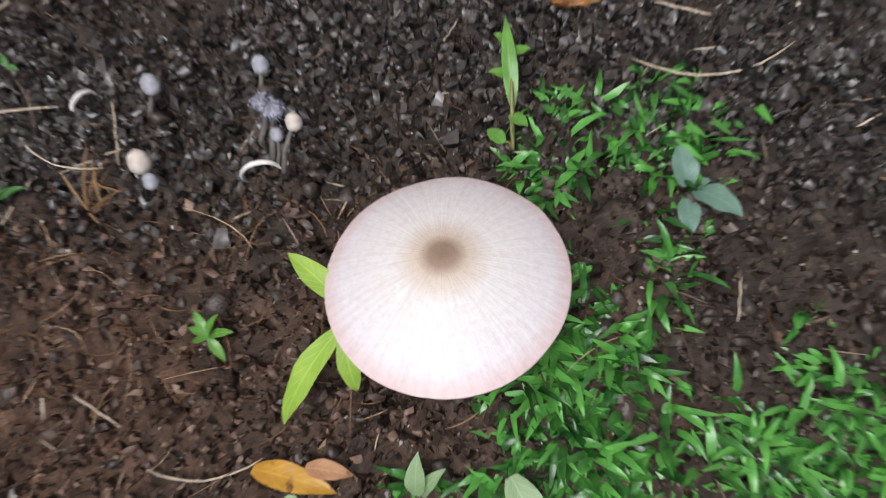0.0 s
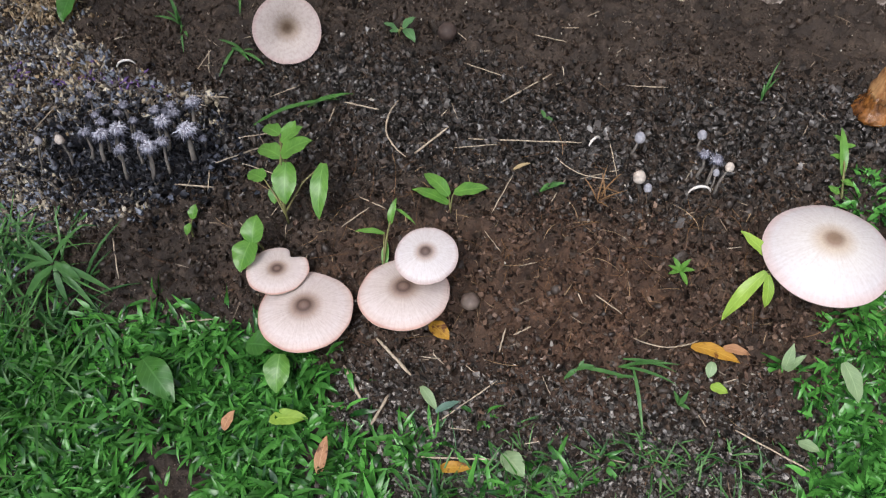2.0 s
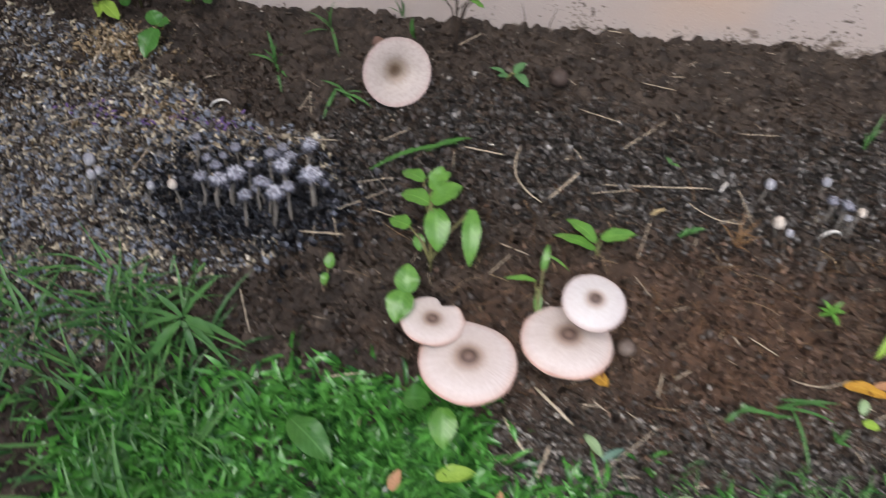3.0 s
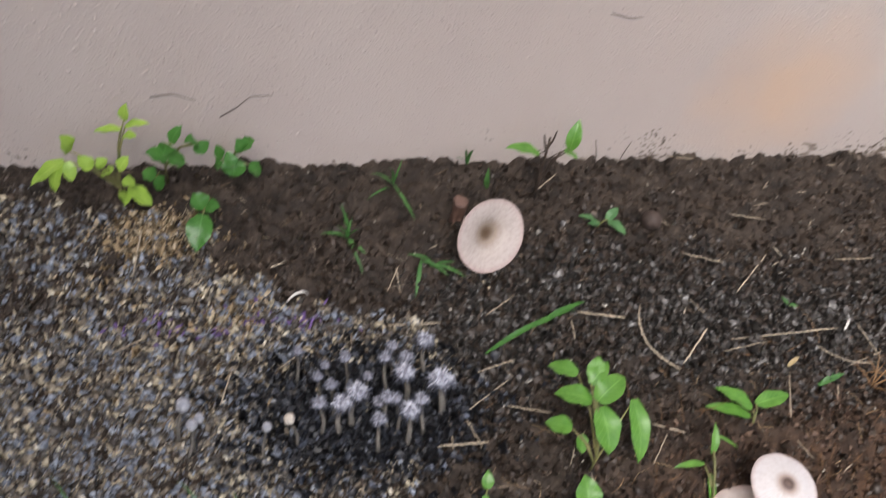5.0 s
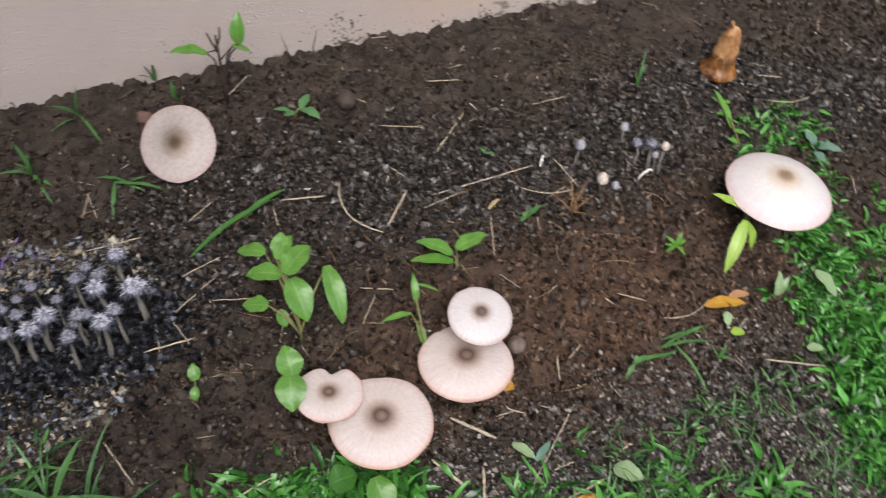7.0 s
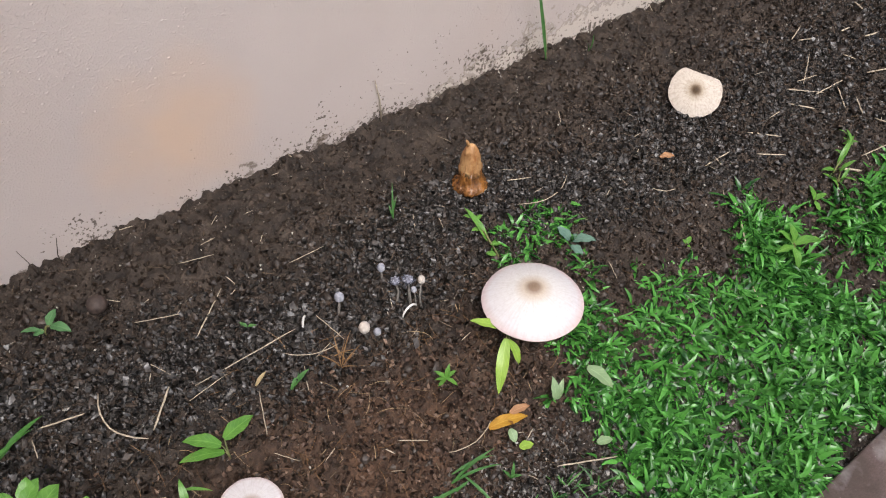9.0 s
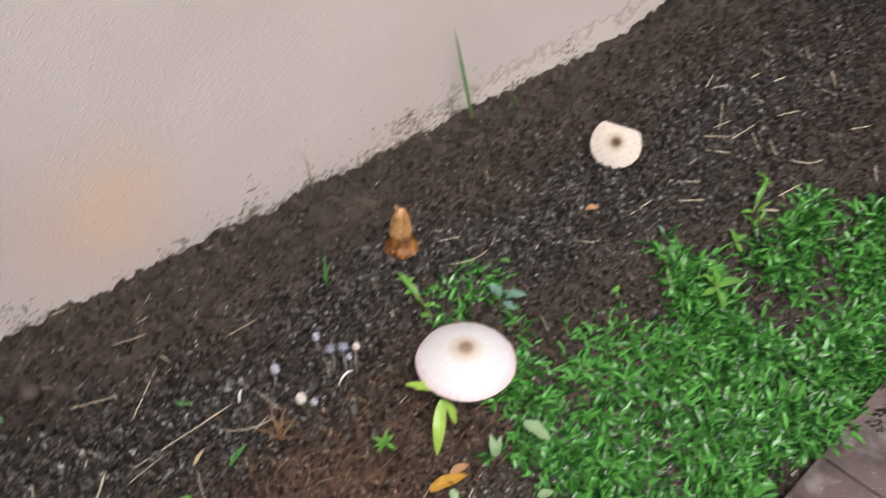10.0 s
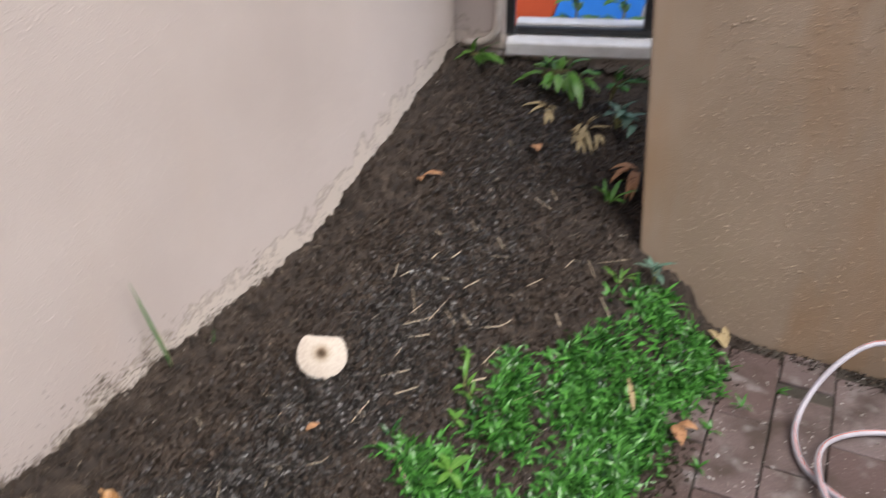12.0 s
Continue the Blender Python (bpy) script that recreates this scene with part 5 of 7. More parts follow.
plant("weed", "dark green weed in the shade under the sill", (1.430, -0.440), [(1.420, -0.449, 0.299, 1.410, -0.432, 0.288, 0.020), (1.430, -0.447, 0.317, 1.430, -0.477, 0.343, 0.020), (1.420, -0.465, 0.302, 1.420, -0.512, 0.320, 0.020), (1.420, -0.456, 0.306, 1.430, -0.469, 0.334, 0.019), (1.430, -0.484, 0.318, 1.430, -0.510, 0.343, 0.019), (1.410, -0.461, 0.302, 1.390, -0.491, 0.297, 0.019), (1.416, -0.452, 0.303, 1.401, -0.443, 0.291, 0.012), (1.426, -0.447, 0.317, 1.426, -0.466, 0.345, 0.018), (1.416, -0.470, 0.300, 1.403, -0.534, 0.322, 0.013), (1.416, -0.455, 0.309, 1.420, -0.461, 0.337, 0.017), (1.426, -0.483, 0.320, 1.430, -0.525, 0.357, 0.011), (1.406, -0.467, 0.301, 1.375, -0.498, 0.309, 0.012)], DARKLEAF, STALK)
plant("weed", "grey green rosette weed with narrow leaves", (1.370, -0.475), [(1.380, -0.463, 0.247, 1.370, -0.445, 0.239, 0.020), (1.380, -0.483, 0.251, 1.390, -0.506, 0.275, 0.022), (1.380, -0.484, 0.244, 1.360, -0.532, 0.246, 0.022), (1.370, -0.501, 0.240, 1.370, -0.538, 0.260, 0.020), (1.360, -0.520, 0.236, 1.330, -0.521, 0.220, 0.019), (1.380, -0.488, 0.257, 1.350, -0.491, 0.245, 0.019), (1.380, -0.476, 0.252, 1.390, -0.458, 0.265, 0.017), (1.370, -0.502, 0.250, 1.340, -0.505, 0.230, 0.019), (1.376, -0.471, 0.250, 1.366, -0.448, 0.240, 0.013), (1.376, -0.483, 0.252, 1.371, -0.522, 0.288, 0.014), (1.376, -0.486, 0.251, 1.340, -0.525, 0.261, 0.019), (1.366, -0.503, 0.238, 1.353, -0.560, 0.272, 0.014), (1.356, -0.524, 0.234, 1.315, -0.520, 0.220, 0.012), (1.376, -0.492, 0.263, 1.344, -0.483, 0.251, 0.017), (1.376, -0.477, 0.250, 1.390, -0.442, 0.267, 0.013), (1.366, -0.509, 0.253, 1.339, -0.513, 0.240, 0.013)], GREYLEAF, STALK)
plant("dead_plant", "two withered pale tan leaves drooping to the soil", (1.390, -0.285), [(1.370, -0.306, 0.235, 1.330, -0.258, 0.178, 0.015), (1.360, -0.308, 0.220, 1.320, -0.340, 0.182, 0.017), (1.370, -0.311, 0.234, 1.360, -0.334, 0.223, 0.007), (1.366, -0.308, 0.236, 1.314, -0.285, 0.200, 0.012), (1.356, -0.315, 0.223, 1.301, -0.331, 0.197, 0.013), (1.366, -0.307, 0.236, 1.352, -0.317, 0.225, 0.007)], TANLEAF, TWIG)
plant("dead_plant", "withered tan drooping plant with curled leaves", (1.345, -0.360), [(1.340, -0.405, 0.226, 1.310, -0.395, 0.189, 0.011), (1.330, -0.417, 0.224, 1.280, -0.418, 0.155, 0.012), (1.330, -0.409, 0.214, 1.300, -0.445, 0.184, 0.012), (1.310, -0.412, 0.198, 1.260, -0.427, 0.141, 0.011), (1.320, -0.422, 0.201, 1.280, -0.448, 0.162, 0.011), (1.320, -0.400, 0.205, 1.280, -0.404, 0.146, 0.010), (1.340, -0.418, 0.224, 1.350, -0.435, 0.245, 0.010), (1.330, -0.450, 0.212, 1.300, -0.474, 0.184, 0.011), (1.330, -0.401, 0.218, 1.320, -0.386, 0.200, 0.009), (1.340, -0.427, 0.214, 1.340, -0.459, 0.218, 0.010), (1.336, -0.403, 0.227, 1.302, -0.402, 0.185, 0.007), (1.326, -0.420, 0.230, 1.276, -0.424, 0.166, 0.011), (1.326, -0.415, 0.217, 1.280, -0.447, 0.184, 0.012), (1.306, -0.414, 0.202, 1.258, -0.446, 0.139, 0.009), (1.316, -0.424, 0.208, 1.268, -0.459, 0.176, 0.009), (1.316, -0.398, 0.206, 1.268, -0.427, 0.154, 0.009), (1.336, -0.422, 0.227, 1.341, -0.444, 0.249, 0.008), (1.326, -0.445, 0.211, 1.282, -0.463, 0.191, 0.009), (1.326, -0.407, 0.217, 1.320, -0.380, 0.188, 0.006), (1.336, -0.427, 0.217, 1.340, -0.479, 0.228, 0.008)], TANLEAF, TWIG)
plant("dead_plant", "dry orange brown dead leaves by the wall end", (1.270, -0.555), [(1.260, -0.556, 0.187, 1.250, -0.512, 0.176, 0.016), (1.250, -0.552, 0.182, 1.220, -0.522, 0.152, 0.015), (1.250, -0.563, 0.179, 1.200, -0.562, 0.145, 0.014), (1.250, -0.571, 0.178, 1.190, -0.576, 0.137, 0.016), (1.260, -0.564, 0.183, 1.250, -0.529, 0.166, 0.012), (1.256, -0.559, 0.184, 1.246, -0.512, 0.165, 0.010), (1.246, -0.551, 0.189, 1.208, -0.523, 0.159, 0.014), (1.246, -0.559, 0.183, 1.196, -0.564, 0.142, 0.011), (1.246, -0.568, 0.181, 1.180, -0.566, 0.144, 0.014), (1.256, -0.569, 0.182, 1.240, -0.510, 0.176, 0.008)], BROWNLEAF, TWIG)
plant("dry_tuft", "dry tan tuft of dead grass beside small ink caps", (-0.240, -0.353), [(-0.240, -0.353, 0.051, -0.232, -0.323, 0.083, 0.002), (-0.237, -0.351, 0.050, -0.212, -0.335, 0.087, 0.002), (-0.238, -0.353, 0.051, -0.206, -0.350, 0.071, 0.002), (-0.241, -0.352, 0.051, -0.259, -0.329, 0.064, 0.002), (-0.240, -0.354, 0.050, -0.226, -0.368, 0.057, 0.002), (-0.238, -0.345, 0.051, -0.218, -0.331, 0.072, 0.001), (-0.231, -0.350, 0.050, -0.238, -0.319, 0.065, 0.002), (-0.241, -0.337, 0.056, -0.213, -0.346, 0.059, 0.002)], DRYBLADE, None)
plant("weed", "tiny green weed on bare soil", (0.297, -0.444), [(0.295, -0.444, 0.027, 0.308, -0.440, 0.035, 0.008), (0.295, -0.444, 0.027, 0.292, -0.437, 0.035, 0.007), (0.294, -0.445, 0.026, 0.297, -0.452, 0.022, 0.006)], LEAF, STALK)
plant("weed", "creeping green runner with small paired leaves", (0.036, -0.321), [(0.037, -0.296, 0.066, 0.034, -0.243, 0.091, 0.010), (0.038, -0.278, 0.072, 0.022, -0.276, 0.077, 0.009), (0.035, -0.304, 0.068, 0.046, -0.315, 0.069, 0.009), (0.038, -0.258, 0.079, 0.026, -0.251, 0.085, 0.008), (0.037, -0.264, 0.079, 0.050, -0.265, 0.084, 0.008), (0.031, -0.322, 0.063, 0.020, -0.313, 0.065, 0.010)], LEAF, STALK)
plant("weed", "creeping green runner with small paired leaves", (0.605, -0.471), [(0.608, -0.471, 0.032, 0.585, -0.460, 0.039, 0.010), (0.615, -0.468, 0.039, 0.656, -0.455, 0.071, 0.009), (0.634, -0.463, 0.049, 0.622, -0.451, 0.057, 0.009), (0.617, -0.471, 0.034, 0.627, -0.484, 0.032, 0.008)], LEAF, STALK)
plant("weed", "creeping green runner with small paired leaves", (0.552, -0.484), [(0.543, -0.487, 0.018, 0.543, -0.470, 0.036, 0.010), (0.543, -0.487, 0.018, 0.564, -0.493, 0.024, 0.010), (0.541, -0.489, 0.018, 0.540, -0.505, 0.007, 0.009)], LEAF, STALK)
plant("weed", "thin upright grass sprig on bare soil", (-0.050, -0.185), [(-0.050, -0.185, 0.068, -0.037, -0.165, 0.119, 0.003), (-0.049, -0.182, 0.067, -0.034, -0.173, 0.098, 0.003), (-0.050, -0.185, 0.068, -0.049, -0.172, 0.088, 0.003)], FINEGRASS, None)
plant("weed", "thin green sprig at the foot of the wall", (0.454, -0.046), [(0.454, -0.046, 0.081, 0.447, -0.059, 0.130, 0.003), (0.454, -0.046, 0.081, 0.441, -0.045, 0.111, 0.003)], FINEGRASS, None)
plant("weed", "small green blade pair on soil", (-0.309, -0.347), [(-0.309, -0.347, 0.052, -0.278, -0.342, 0.065, 0.008), (-0.308, -0.349, 0.053, -0.291, -0.339, 0.064, 0.005)], FINEGRASS, None)
plant("weed", "small green blade pair on soil", (-0.312, -0.244), [(-0.313, -0.246, 0.064, -0.319, -0.235, 0.076, 0.005), (-0.313, -0.246, 0.064, -0.302, -0.251, 0.070, 0.005)], FINEGRASS, None)
plant("grass_tuft", "small tuft of narrow green grass blades", (-0.842, -0.120), [(-0.842, -0.120, 0.071, -0.852, -0.106, 0.124, 0.005), (-0.842, -0.120, 0.071, -0.876, -0.125, 0.095, 0.005), (-0.842, -0.120, 0.071, -0.823, -0.144, 0.077, 0.005), (-0.842, -0.121, 0.070, -0.857, -0.119, 0.102, 0.004), (-0.842, -0.120, 0.071, -0.830, -0.124, 0.100, 0.004), (-0.842, -0.121, 0.070, -0.827, -0.163, 0.064, 0.003), (-0.843, -0.120, 0.071, -0.839, -0.116, 0.111, 0.004)], FINEGRASS, None)
plant("grass_tuft", "sprawling tuft of thin grass near the wall", (-0.778, -0.036), [(-0.778, -0.036, 0.082, -0.809, -0.044, 0.111, 0.004), (-0.778, -0.036, 0.082, -0.771, -0.039, 0.131, 0.003), (-0.778, -0.036, 0.082, -0.758, -0.101, 0.084, 0.004), (-0.779, -0.033, 0.082, -0.788, -0.044, 0.120, 0.003), (-0.782, -0.040, 0.080, -0.814, -0.067, 0.089, 0.003), (-0.776, -0.049, 0.090, -0.799, -0.049, 0.111, 0.003)], FINEGRASS, None)
plant("grass_tuft", "flattened tuft of dark green grass blades", (-0.743, -0.151), [(-0.743, -0.151, 0.062, -0.775, -0.150, 0.082, 0.005), (-0.744, -0.154, 0.065, -0.705, -0.173, 0.061, 0.005), (-0.756, -0.146, 0.062, -0.768, -0.193, 0.053, 0.005), (-0.744, -0.156, 0.065, -0.719, -0.163, 0.079, 0.004), (-0.747, -0.153, 0.064, -0.726, -0.172, 0.065, 0.004), (-0.758, -0.152, 0.071, -0.732, -0.163, 0.070, 0.005)], FINEGRASS, None)
plant("grass_tuft", "broad bladed pale green grass tuft", (-0.892, -0.489), [(-0.880, -0.513, 0.032, -0.912, -0.554, 0.003, 0.013), (-0.873, -0.515, 0.041, -0.841, -0.525, 0.026, 0.012), (-0.873, -0.513, 0.042, -0.807, -0.524, 0.006, 0.008), (-0.880, -0.509, 0.035, -0.934, -0.527, 0.015, 0.008), (-0.875, -0.513, 0.043, -0.838, -0.472, 0.070, 0.007), (-0.880, -0.509, 0.035, -0.913, -0.491, 0.052, 0.007), (-0.877, -0.514, 0.033, -0.861, -0.543, -0.003, 0.008), (-0.883, -0.510, 0.033, -0.946, -0.501, 0.028, 0.006), (-0.875, -0.513, 0.032, -0.825, -0.544, -0.008, 0.007)], FINEGRASS, None)
plant("grass_tuft", "thin pale grass blades trailing on soil", (-0.244, -0.546), [(-0.245, -0.548, -0.020, -0.259, -0.557, -0.020, 0.006), (-0.246, -0.548, -0.018, -0.226, -0.545, -0.003, 0.007), (-0.241, -0.546, -0.018, -0.184, -0.547, -0.018, 0.005), (-0.197, -0.532, -0.011, -0.137, -0.539, -0.011, 0.004), (-0.185, -0.537, -0.010, -0.169, -0.609, -0.032, 0.004), (-0.243, -0.547, -0.021, -0.239, -0.540, -0.001, 0.005)], FINEGRASS, None)
plant("grass_tuft", "thin pale grass blades trailing on soil", (-0.201, -0.537), [(-0.201, -0.537, -0.020, -0.135, -0.539, 0.011, 0.004), (-0.201, -0.537, -0.020, -0.136, -0.554, -0.008, 0.004), (-0.181, -0.545, -0.016, -0.212, -0.546, -0.025, 0.004), (-0.191, -0.536, -0.018, -0.154, -0.541, 0.019, 0.003), (-0.132, -0.568, -0.034, -0.125, -0.562, -0.001, 0.005), (-0.132, -0.568, -0.034, -0.140, -0.559, -0.011, 0.005), (-0.132, -0.568, -0.034, -0.121, -0.576, -0.019, 0.005)], FINEGRASS, None)
plant("cut_grass", "cut dark green grass blade lying on soil", (-0.633, -0.243), [(-0.696, -0.270, 0.045, -0.581, -0.228, 0.063, 0.007)], DARKLEAF, None)
plant("cut_grass", "cut dark green grass blade lying on soil", (-0.597, -0.222), [(-0.627, -0.242, 0.054, -0.567, -0.220, 0.066, 0.008)], DARKLEAF, None)
sapling = plant("sapling", "twiggy dark stem with three green leaves by the wall", (-0.600, -0.065), [(-0.618, -0.082, 0.177, -0.659, -0.077, 0.183, 0.018), (-0.579, -0.078, 0.179, -0.572, -0.063, 0.214, 0.018), (-0.586, -0.078, 0.178, -0.566, -0.081, 0.167, 0.012)], LEAF, TWIG)
o = sapling.location
for name, way, r in (("twig", [(-0.600, -0.065, 0.075), (-0.600, -0.066, 0.115), (-0.602, -0.067, 0.150), (-0.603, -0.066, 0.188)], 0.0027), ("side_twig", [(-0.603, -0.067, 0.165), (-0.609, -0.069, 0.182), (-0.613, -0.070, 0.196)], 0.0018), ("side_twig", [(-0.603, -0.066, 0.170), (-0.598, -0.066, 0.184), (-0.597, -0.066, 0.198)], 0.0017), ("side_twig", [(-0.602, -0.067, 0.150), (-0.590, -0.072, 0.168), (-0.580, -0.077, 0.179)], 0.0010), ("side_twig", [(-0.603, -0.067, 0.168), (-0.610, -0.074, 0.172), (-0.618, -0.081, 0.177)], 0.0010)):
    bm = bmesh.new()
    tube(bm, [Vector(p) - o for p in way], [r * (1 - 0.5 * k / (len(way) - 1)) for k in range(len(way))], 7)
    part(name, bm, TWIG, sapling)
plant("fern", "lime green feathery weed at the foot of the wall", (-1.098, -0.059), [(-1.081, -0.056, 0.210, -1.076, -0.053, 0.231, 0.012), (-1.081, -0.055, 0.200, -1.056, -0.052, 0.200, 0.012), (-1.085, -0.060, 0.201, -1.112, -0.062, 0.200, 0.012), (-1.084, -0.059, 0.190, -1.070, -0.061, 0.190, 0.013), (-1.139, -0.070, 0.179, -1.146, -0.067, 0.199, 0.022), (-1.146, -0.074, 0.169, -1.181, -0.089, 0.148, 0.020), (-1.149, -0.078, 0.168, -1.158, -0.091, 0.138, 0.016), (-1.143, -0.075, 0.169, -1.140, -0.086, 0.149, 0.015), (-1.120, -0.078, 0.159, -1.133, -0.068, 0.170, 0.018), (-1.108, -0.075, 0.159, -1.114, -0.070, 0.169, 0.016), (-1.099, -0.070, 0.150, -1.114, -0.068, 0.139, 0.016), (-1.093, -0.070, 0.149, -1.083, -0.059, 0.160, 0.016), (-1.095, -0.072, 0.119, -1.094, -0.076, 0.098, 0.016), (-1.088, -0.067, 0.119, -1.064, -0.078, 0.098, 0.022), (-1.093, -0.069, 0.130, -1.079, -0.069, 0.124, 0.018)], LIME, STALK)
plant("weed", "dark green broad leaved weed against the wall", (-1.050, -0.028), [(-1.036, -0.060, 0.179, -1.023, -0.048, 0.195, 0.016), (-1.042, -0.066, 0.160, -1.064, -0.063, 0.169, 0.024), (-1.042, -0.062, 0.160, -1.023, -0.061, 0.150, 0.028), (-1.042, -0.060, 0.180, -1.045, -0.064, 0.165, 0.018), (-1.058, -0.064, 0.130, -1.072, -0.059, 0.135, 0.022), (-1.058, -0.064, 0.130, -1.052, -0.067, 0.114, 0.020), (-1.008, -0.052, 0.171, -1.022, -0.059, 0.180, 0.020), (-1.009, -0.050, 0.171, -1.002, -0.057, 0.160, 0.022)], DARKLEAF, STALK)
plant("weed", "dark green broad leaved weed against the wall", (-0.975, -0.023), [(-0.972, -0.057, 0.140, -0.978, -0.044, 0.151, 0.016), (-0.970, -0.045, 0.140, -0.971, -0.056, 0.121, 0.028), (-0.960, -0.039, 0.152, -0.946, -0.037, 0.161, 0.022), (-0.961, -0.045, 0.151, -0.967, -0.039, 0.166, 0.020), (-0.954, -0.045, 0.130, -0.942, -0.049, 0.115, 0.022), (-0.986, -0.035, 0.131, -0.991, -0.029, 0.147, 0.014), (-0.984, -0.041, 0.132, -0.991, -0.043, 0.121, 0.016)], DARKLEAF, STALK)
plant("weed", "dark green seedling with two broad leaves and a grey one", (-1.005, -0.076), [(-1.007, -0.100, 0.106, -1.015, -0.137, 0.085, 0.030), (-1.006, -0.092, 0.107, -1.018, -0.078, 0.118, 0.024), (-1.004, -0.091, 0.108, -0.988, -0.094, 0.111, 0.022)], DARKLEAF, STALK)
plant("weed", "grass sprigs at the foot of the wall", (-0.678, -0.010), [(-0.680, -0.010, 0.083, -0.699, -0.021, 0.113, 0.004), (-0.678, -0.010, 0.084, -0.680, -0.030, 0.133, 0.004), (-0.680, -0.010, 0.083, -0.691, -0.027, 0.133, 0.004), (-0.658, -0.047, 0.080, -0.662, -0.046, 0.120, 0.007)], FINEGRASS, None)
# inkcaps
inkcap((-0.860, -0.305), (-0.861, -0.287, 0.082), 0.0080, 0.5, "small shaggy grey white ink cap in a dense cluster")
inkcap((-0.856, -0.348), (-0.852, -0.329, 0.080), 0.0130, 1, "small shaggy grey white ink cap in a dense cluster")
inkcap((-0.796, -0.327), (-0.799, -0.308, 0.078), 0.0130, 1, "small shaggy grey white ink cap in a dense cluster")
inkcap((-0.757, -0.339), (-0.762, -0.319, 0.078), 0.0150, 1, "small shaggy grey white ink cap in a dense cluster")
inkcap((-0.769, -0.289), (-0.772, -0.269, 0.078), 0.0110, 1, "small shaggy grey white ink cap in a dense cluster")
inkcap((-0.814, -0.307), (-0.818, -0.288, 0.078), 0.0080, 0.7, "small shaggy grey white ink cap in a dense cluster")
inkcap((-0.889, -0.358), (-0.892, -0.340, 0.083), 0.0090, 0.7, "small shaggy grey white ink cap in a dense cluster")
inkcap((-0.870, -0.360), (-0.869, -0.341, 0.081), 0.0120, 1, "small shaggy grey white ink cap in a dense cluster")
inkcap((-0.819, -0.356), (-0.821, -0.337, 0.079), 0.0090, 0.7, "small shaggy grey white ink cap in a dense cluster")
inkcap((-0.801, -0.374), (-0.800, -0.354, 0.079), 0.0120, 1, "small shaggy grey white ink cap in a dense cluster")
inkcap((-0.832, -0.382), (-0.833, -0.363, 0.082), 0.0090, 0.9, "small shaggy grey white ink cap in a dense cluster")
inkcap((-0.894, -0.327), (-0.891, -0.309, 0.083), 0.0070, 0.5, "small shaggy grey white ink cap in a dense cluster")
inkcap((-0.781, -0.363), (-0.786, -0.342, 0.079), 0.0090, 0.8, "small shaggy grey white ink cap in a dense cluster")
inkcap((-0.810, -0.359), (-0.813, -0.339, 0.079), 0.0080, 0.6, "small shaggy grey white ink cap in a dense cluster")
inkcap((-0.948, -0.381), (-0.944, -0.364, 0.086), 0.0060, 0.3, "small pale round capped ink cap on mulch")
inkcap((-1.031, -0.353), (-1.023, -0.337, 0.093), 0.0090, 0.3, "small pale round capped ink cap on mulch")
inkcap((-1.022, -0.374), (-1.015, -0.358, 0.090), 0.0070, 0.3, "small pale round capped ink cap on mulch")
inkcap((-1.015, -0.367), (-1.008, -0.351, 0.090), 0.0060, 0.3, "small pale round capped ink cap on mulch")
inkcap((-0.912, -0.297), (-0.910, -0.279, 0.087), 0.0070, 0.4, "small pale round capped ink cap on mulch")
inkcap((-0.876, -0.338), (-0.878, -0.319, 0.082), 0.0080, 0.6, "small shaggy grey white ink cap in a dense cluster")
inkcap((-0.836, -0.329), (-0.839, -0.310, 0.079), 0.0070, 0.6, "small shaggy grey white ink cap in a dense cluster")
inkcap((-0.914, -0.367), (-0.922, -0.354, 0.080), 0.0070, 0, "small brown topped ink cap stub on mulch")
inkcap((-0.206, -0.290), (-0.197, -0.281, 0.087), 0.0080, 0.0, "small smooth grey ink cap on a short stem")
inkcap((-0.131, -0.278), (-0.125, -0.270, 0.088), 0.0070, 0.0, "small smooth grey ink cap on a short stem")
inkcap((-0.129, -0.313), (-0.122, -0.299, 0.086), 0.0085, 0.4, "small shaggy blue grey ink cap in a group")
inkcap((-0.118, -0.329), (-0.110, -0.313, 0.094), 0.0090, 0.5, "small shaggy blue grey ink cap in a group")
inkcap((-0.109, -0.341), (-0.096, -0.323, 0.094), 0.0065, 0.0, "small beige topped ink cap on a long stem")
inkcap((-0.190, -0.336), (-0.195, -0.339, 0.082), 0.0090, 0.0, "pale egg shaped ink cap low on soil")
inkcap((-0.183, -0.344), (-0.185, -0.354, 0.082), 0.0060, 0.2, "withered grey ink cap low on soil")
inkcap((-0.114, -0.335), (-0.109, -0.324, 0.084), 0.0050, 0.3, "small shaggy blue grey ink cap in a group")

# ---- odd things in the bed ----
def lathe(bm, profile, seg=28, wob=0.0, seed=0.0, ribs=0, rib=0.0):
    rows = []
    for r, z in profile:
        row = []
        for j in range(seg):
            a = 2 * math.pi * j / seg
            k = 1 + wob * noise.noise(Vector((math.cos(a) * 1.6, math.sin(a) * 1.6, z * 60 + seed))) + rib * math.sin(ribs * a)
            row.append(bm.verts.new((r * k * math.cos(a), r * k * math.sin(a), z)))
        rows.append(row)
    for p, q in zip(rows, rows[1:]):
        for j in range(seg):
            bm.faces.new((p[j], p[(j + 1) % seg], q[(j + 1) % seg], q[j])).smooth = True
    bm.faces.new(list(reversed(rows[0])))
    bm.faces.new(rows[-1])


def puffball(x, y, r, label, skin):
    bm = bmesh.new()
    lathe(bm, [(r * math.sin(t) + 1e-5, -r * 0.92 * math.cos(t)) for t in [math.pi * k / 14 for k in range(15)]], 24, 0.06, x * 10)
    ob = part("puffball", bm, skin)
    ob.location = on_ground(x, y, r * 0.8)
    return tagged(ob, label, "mushroom")


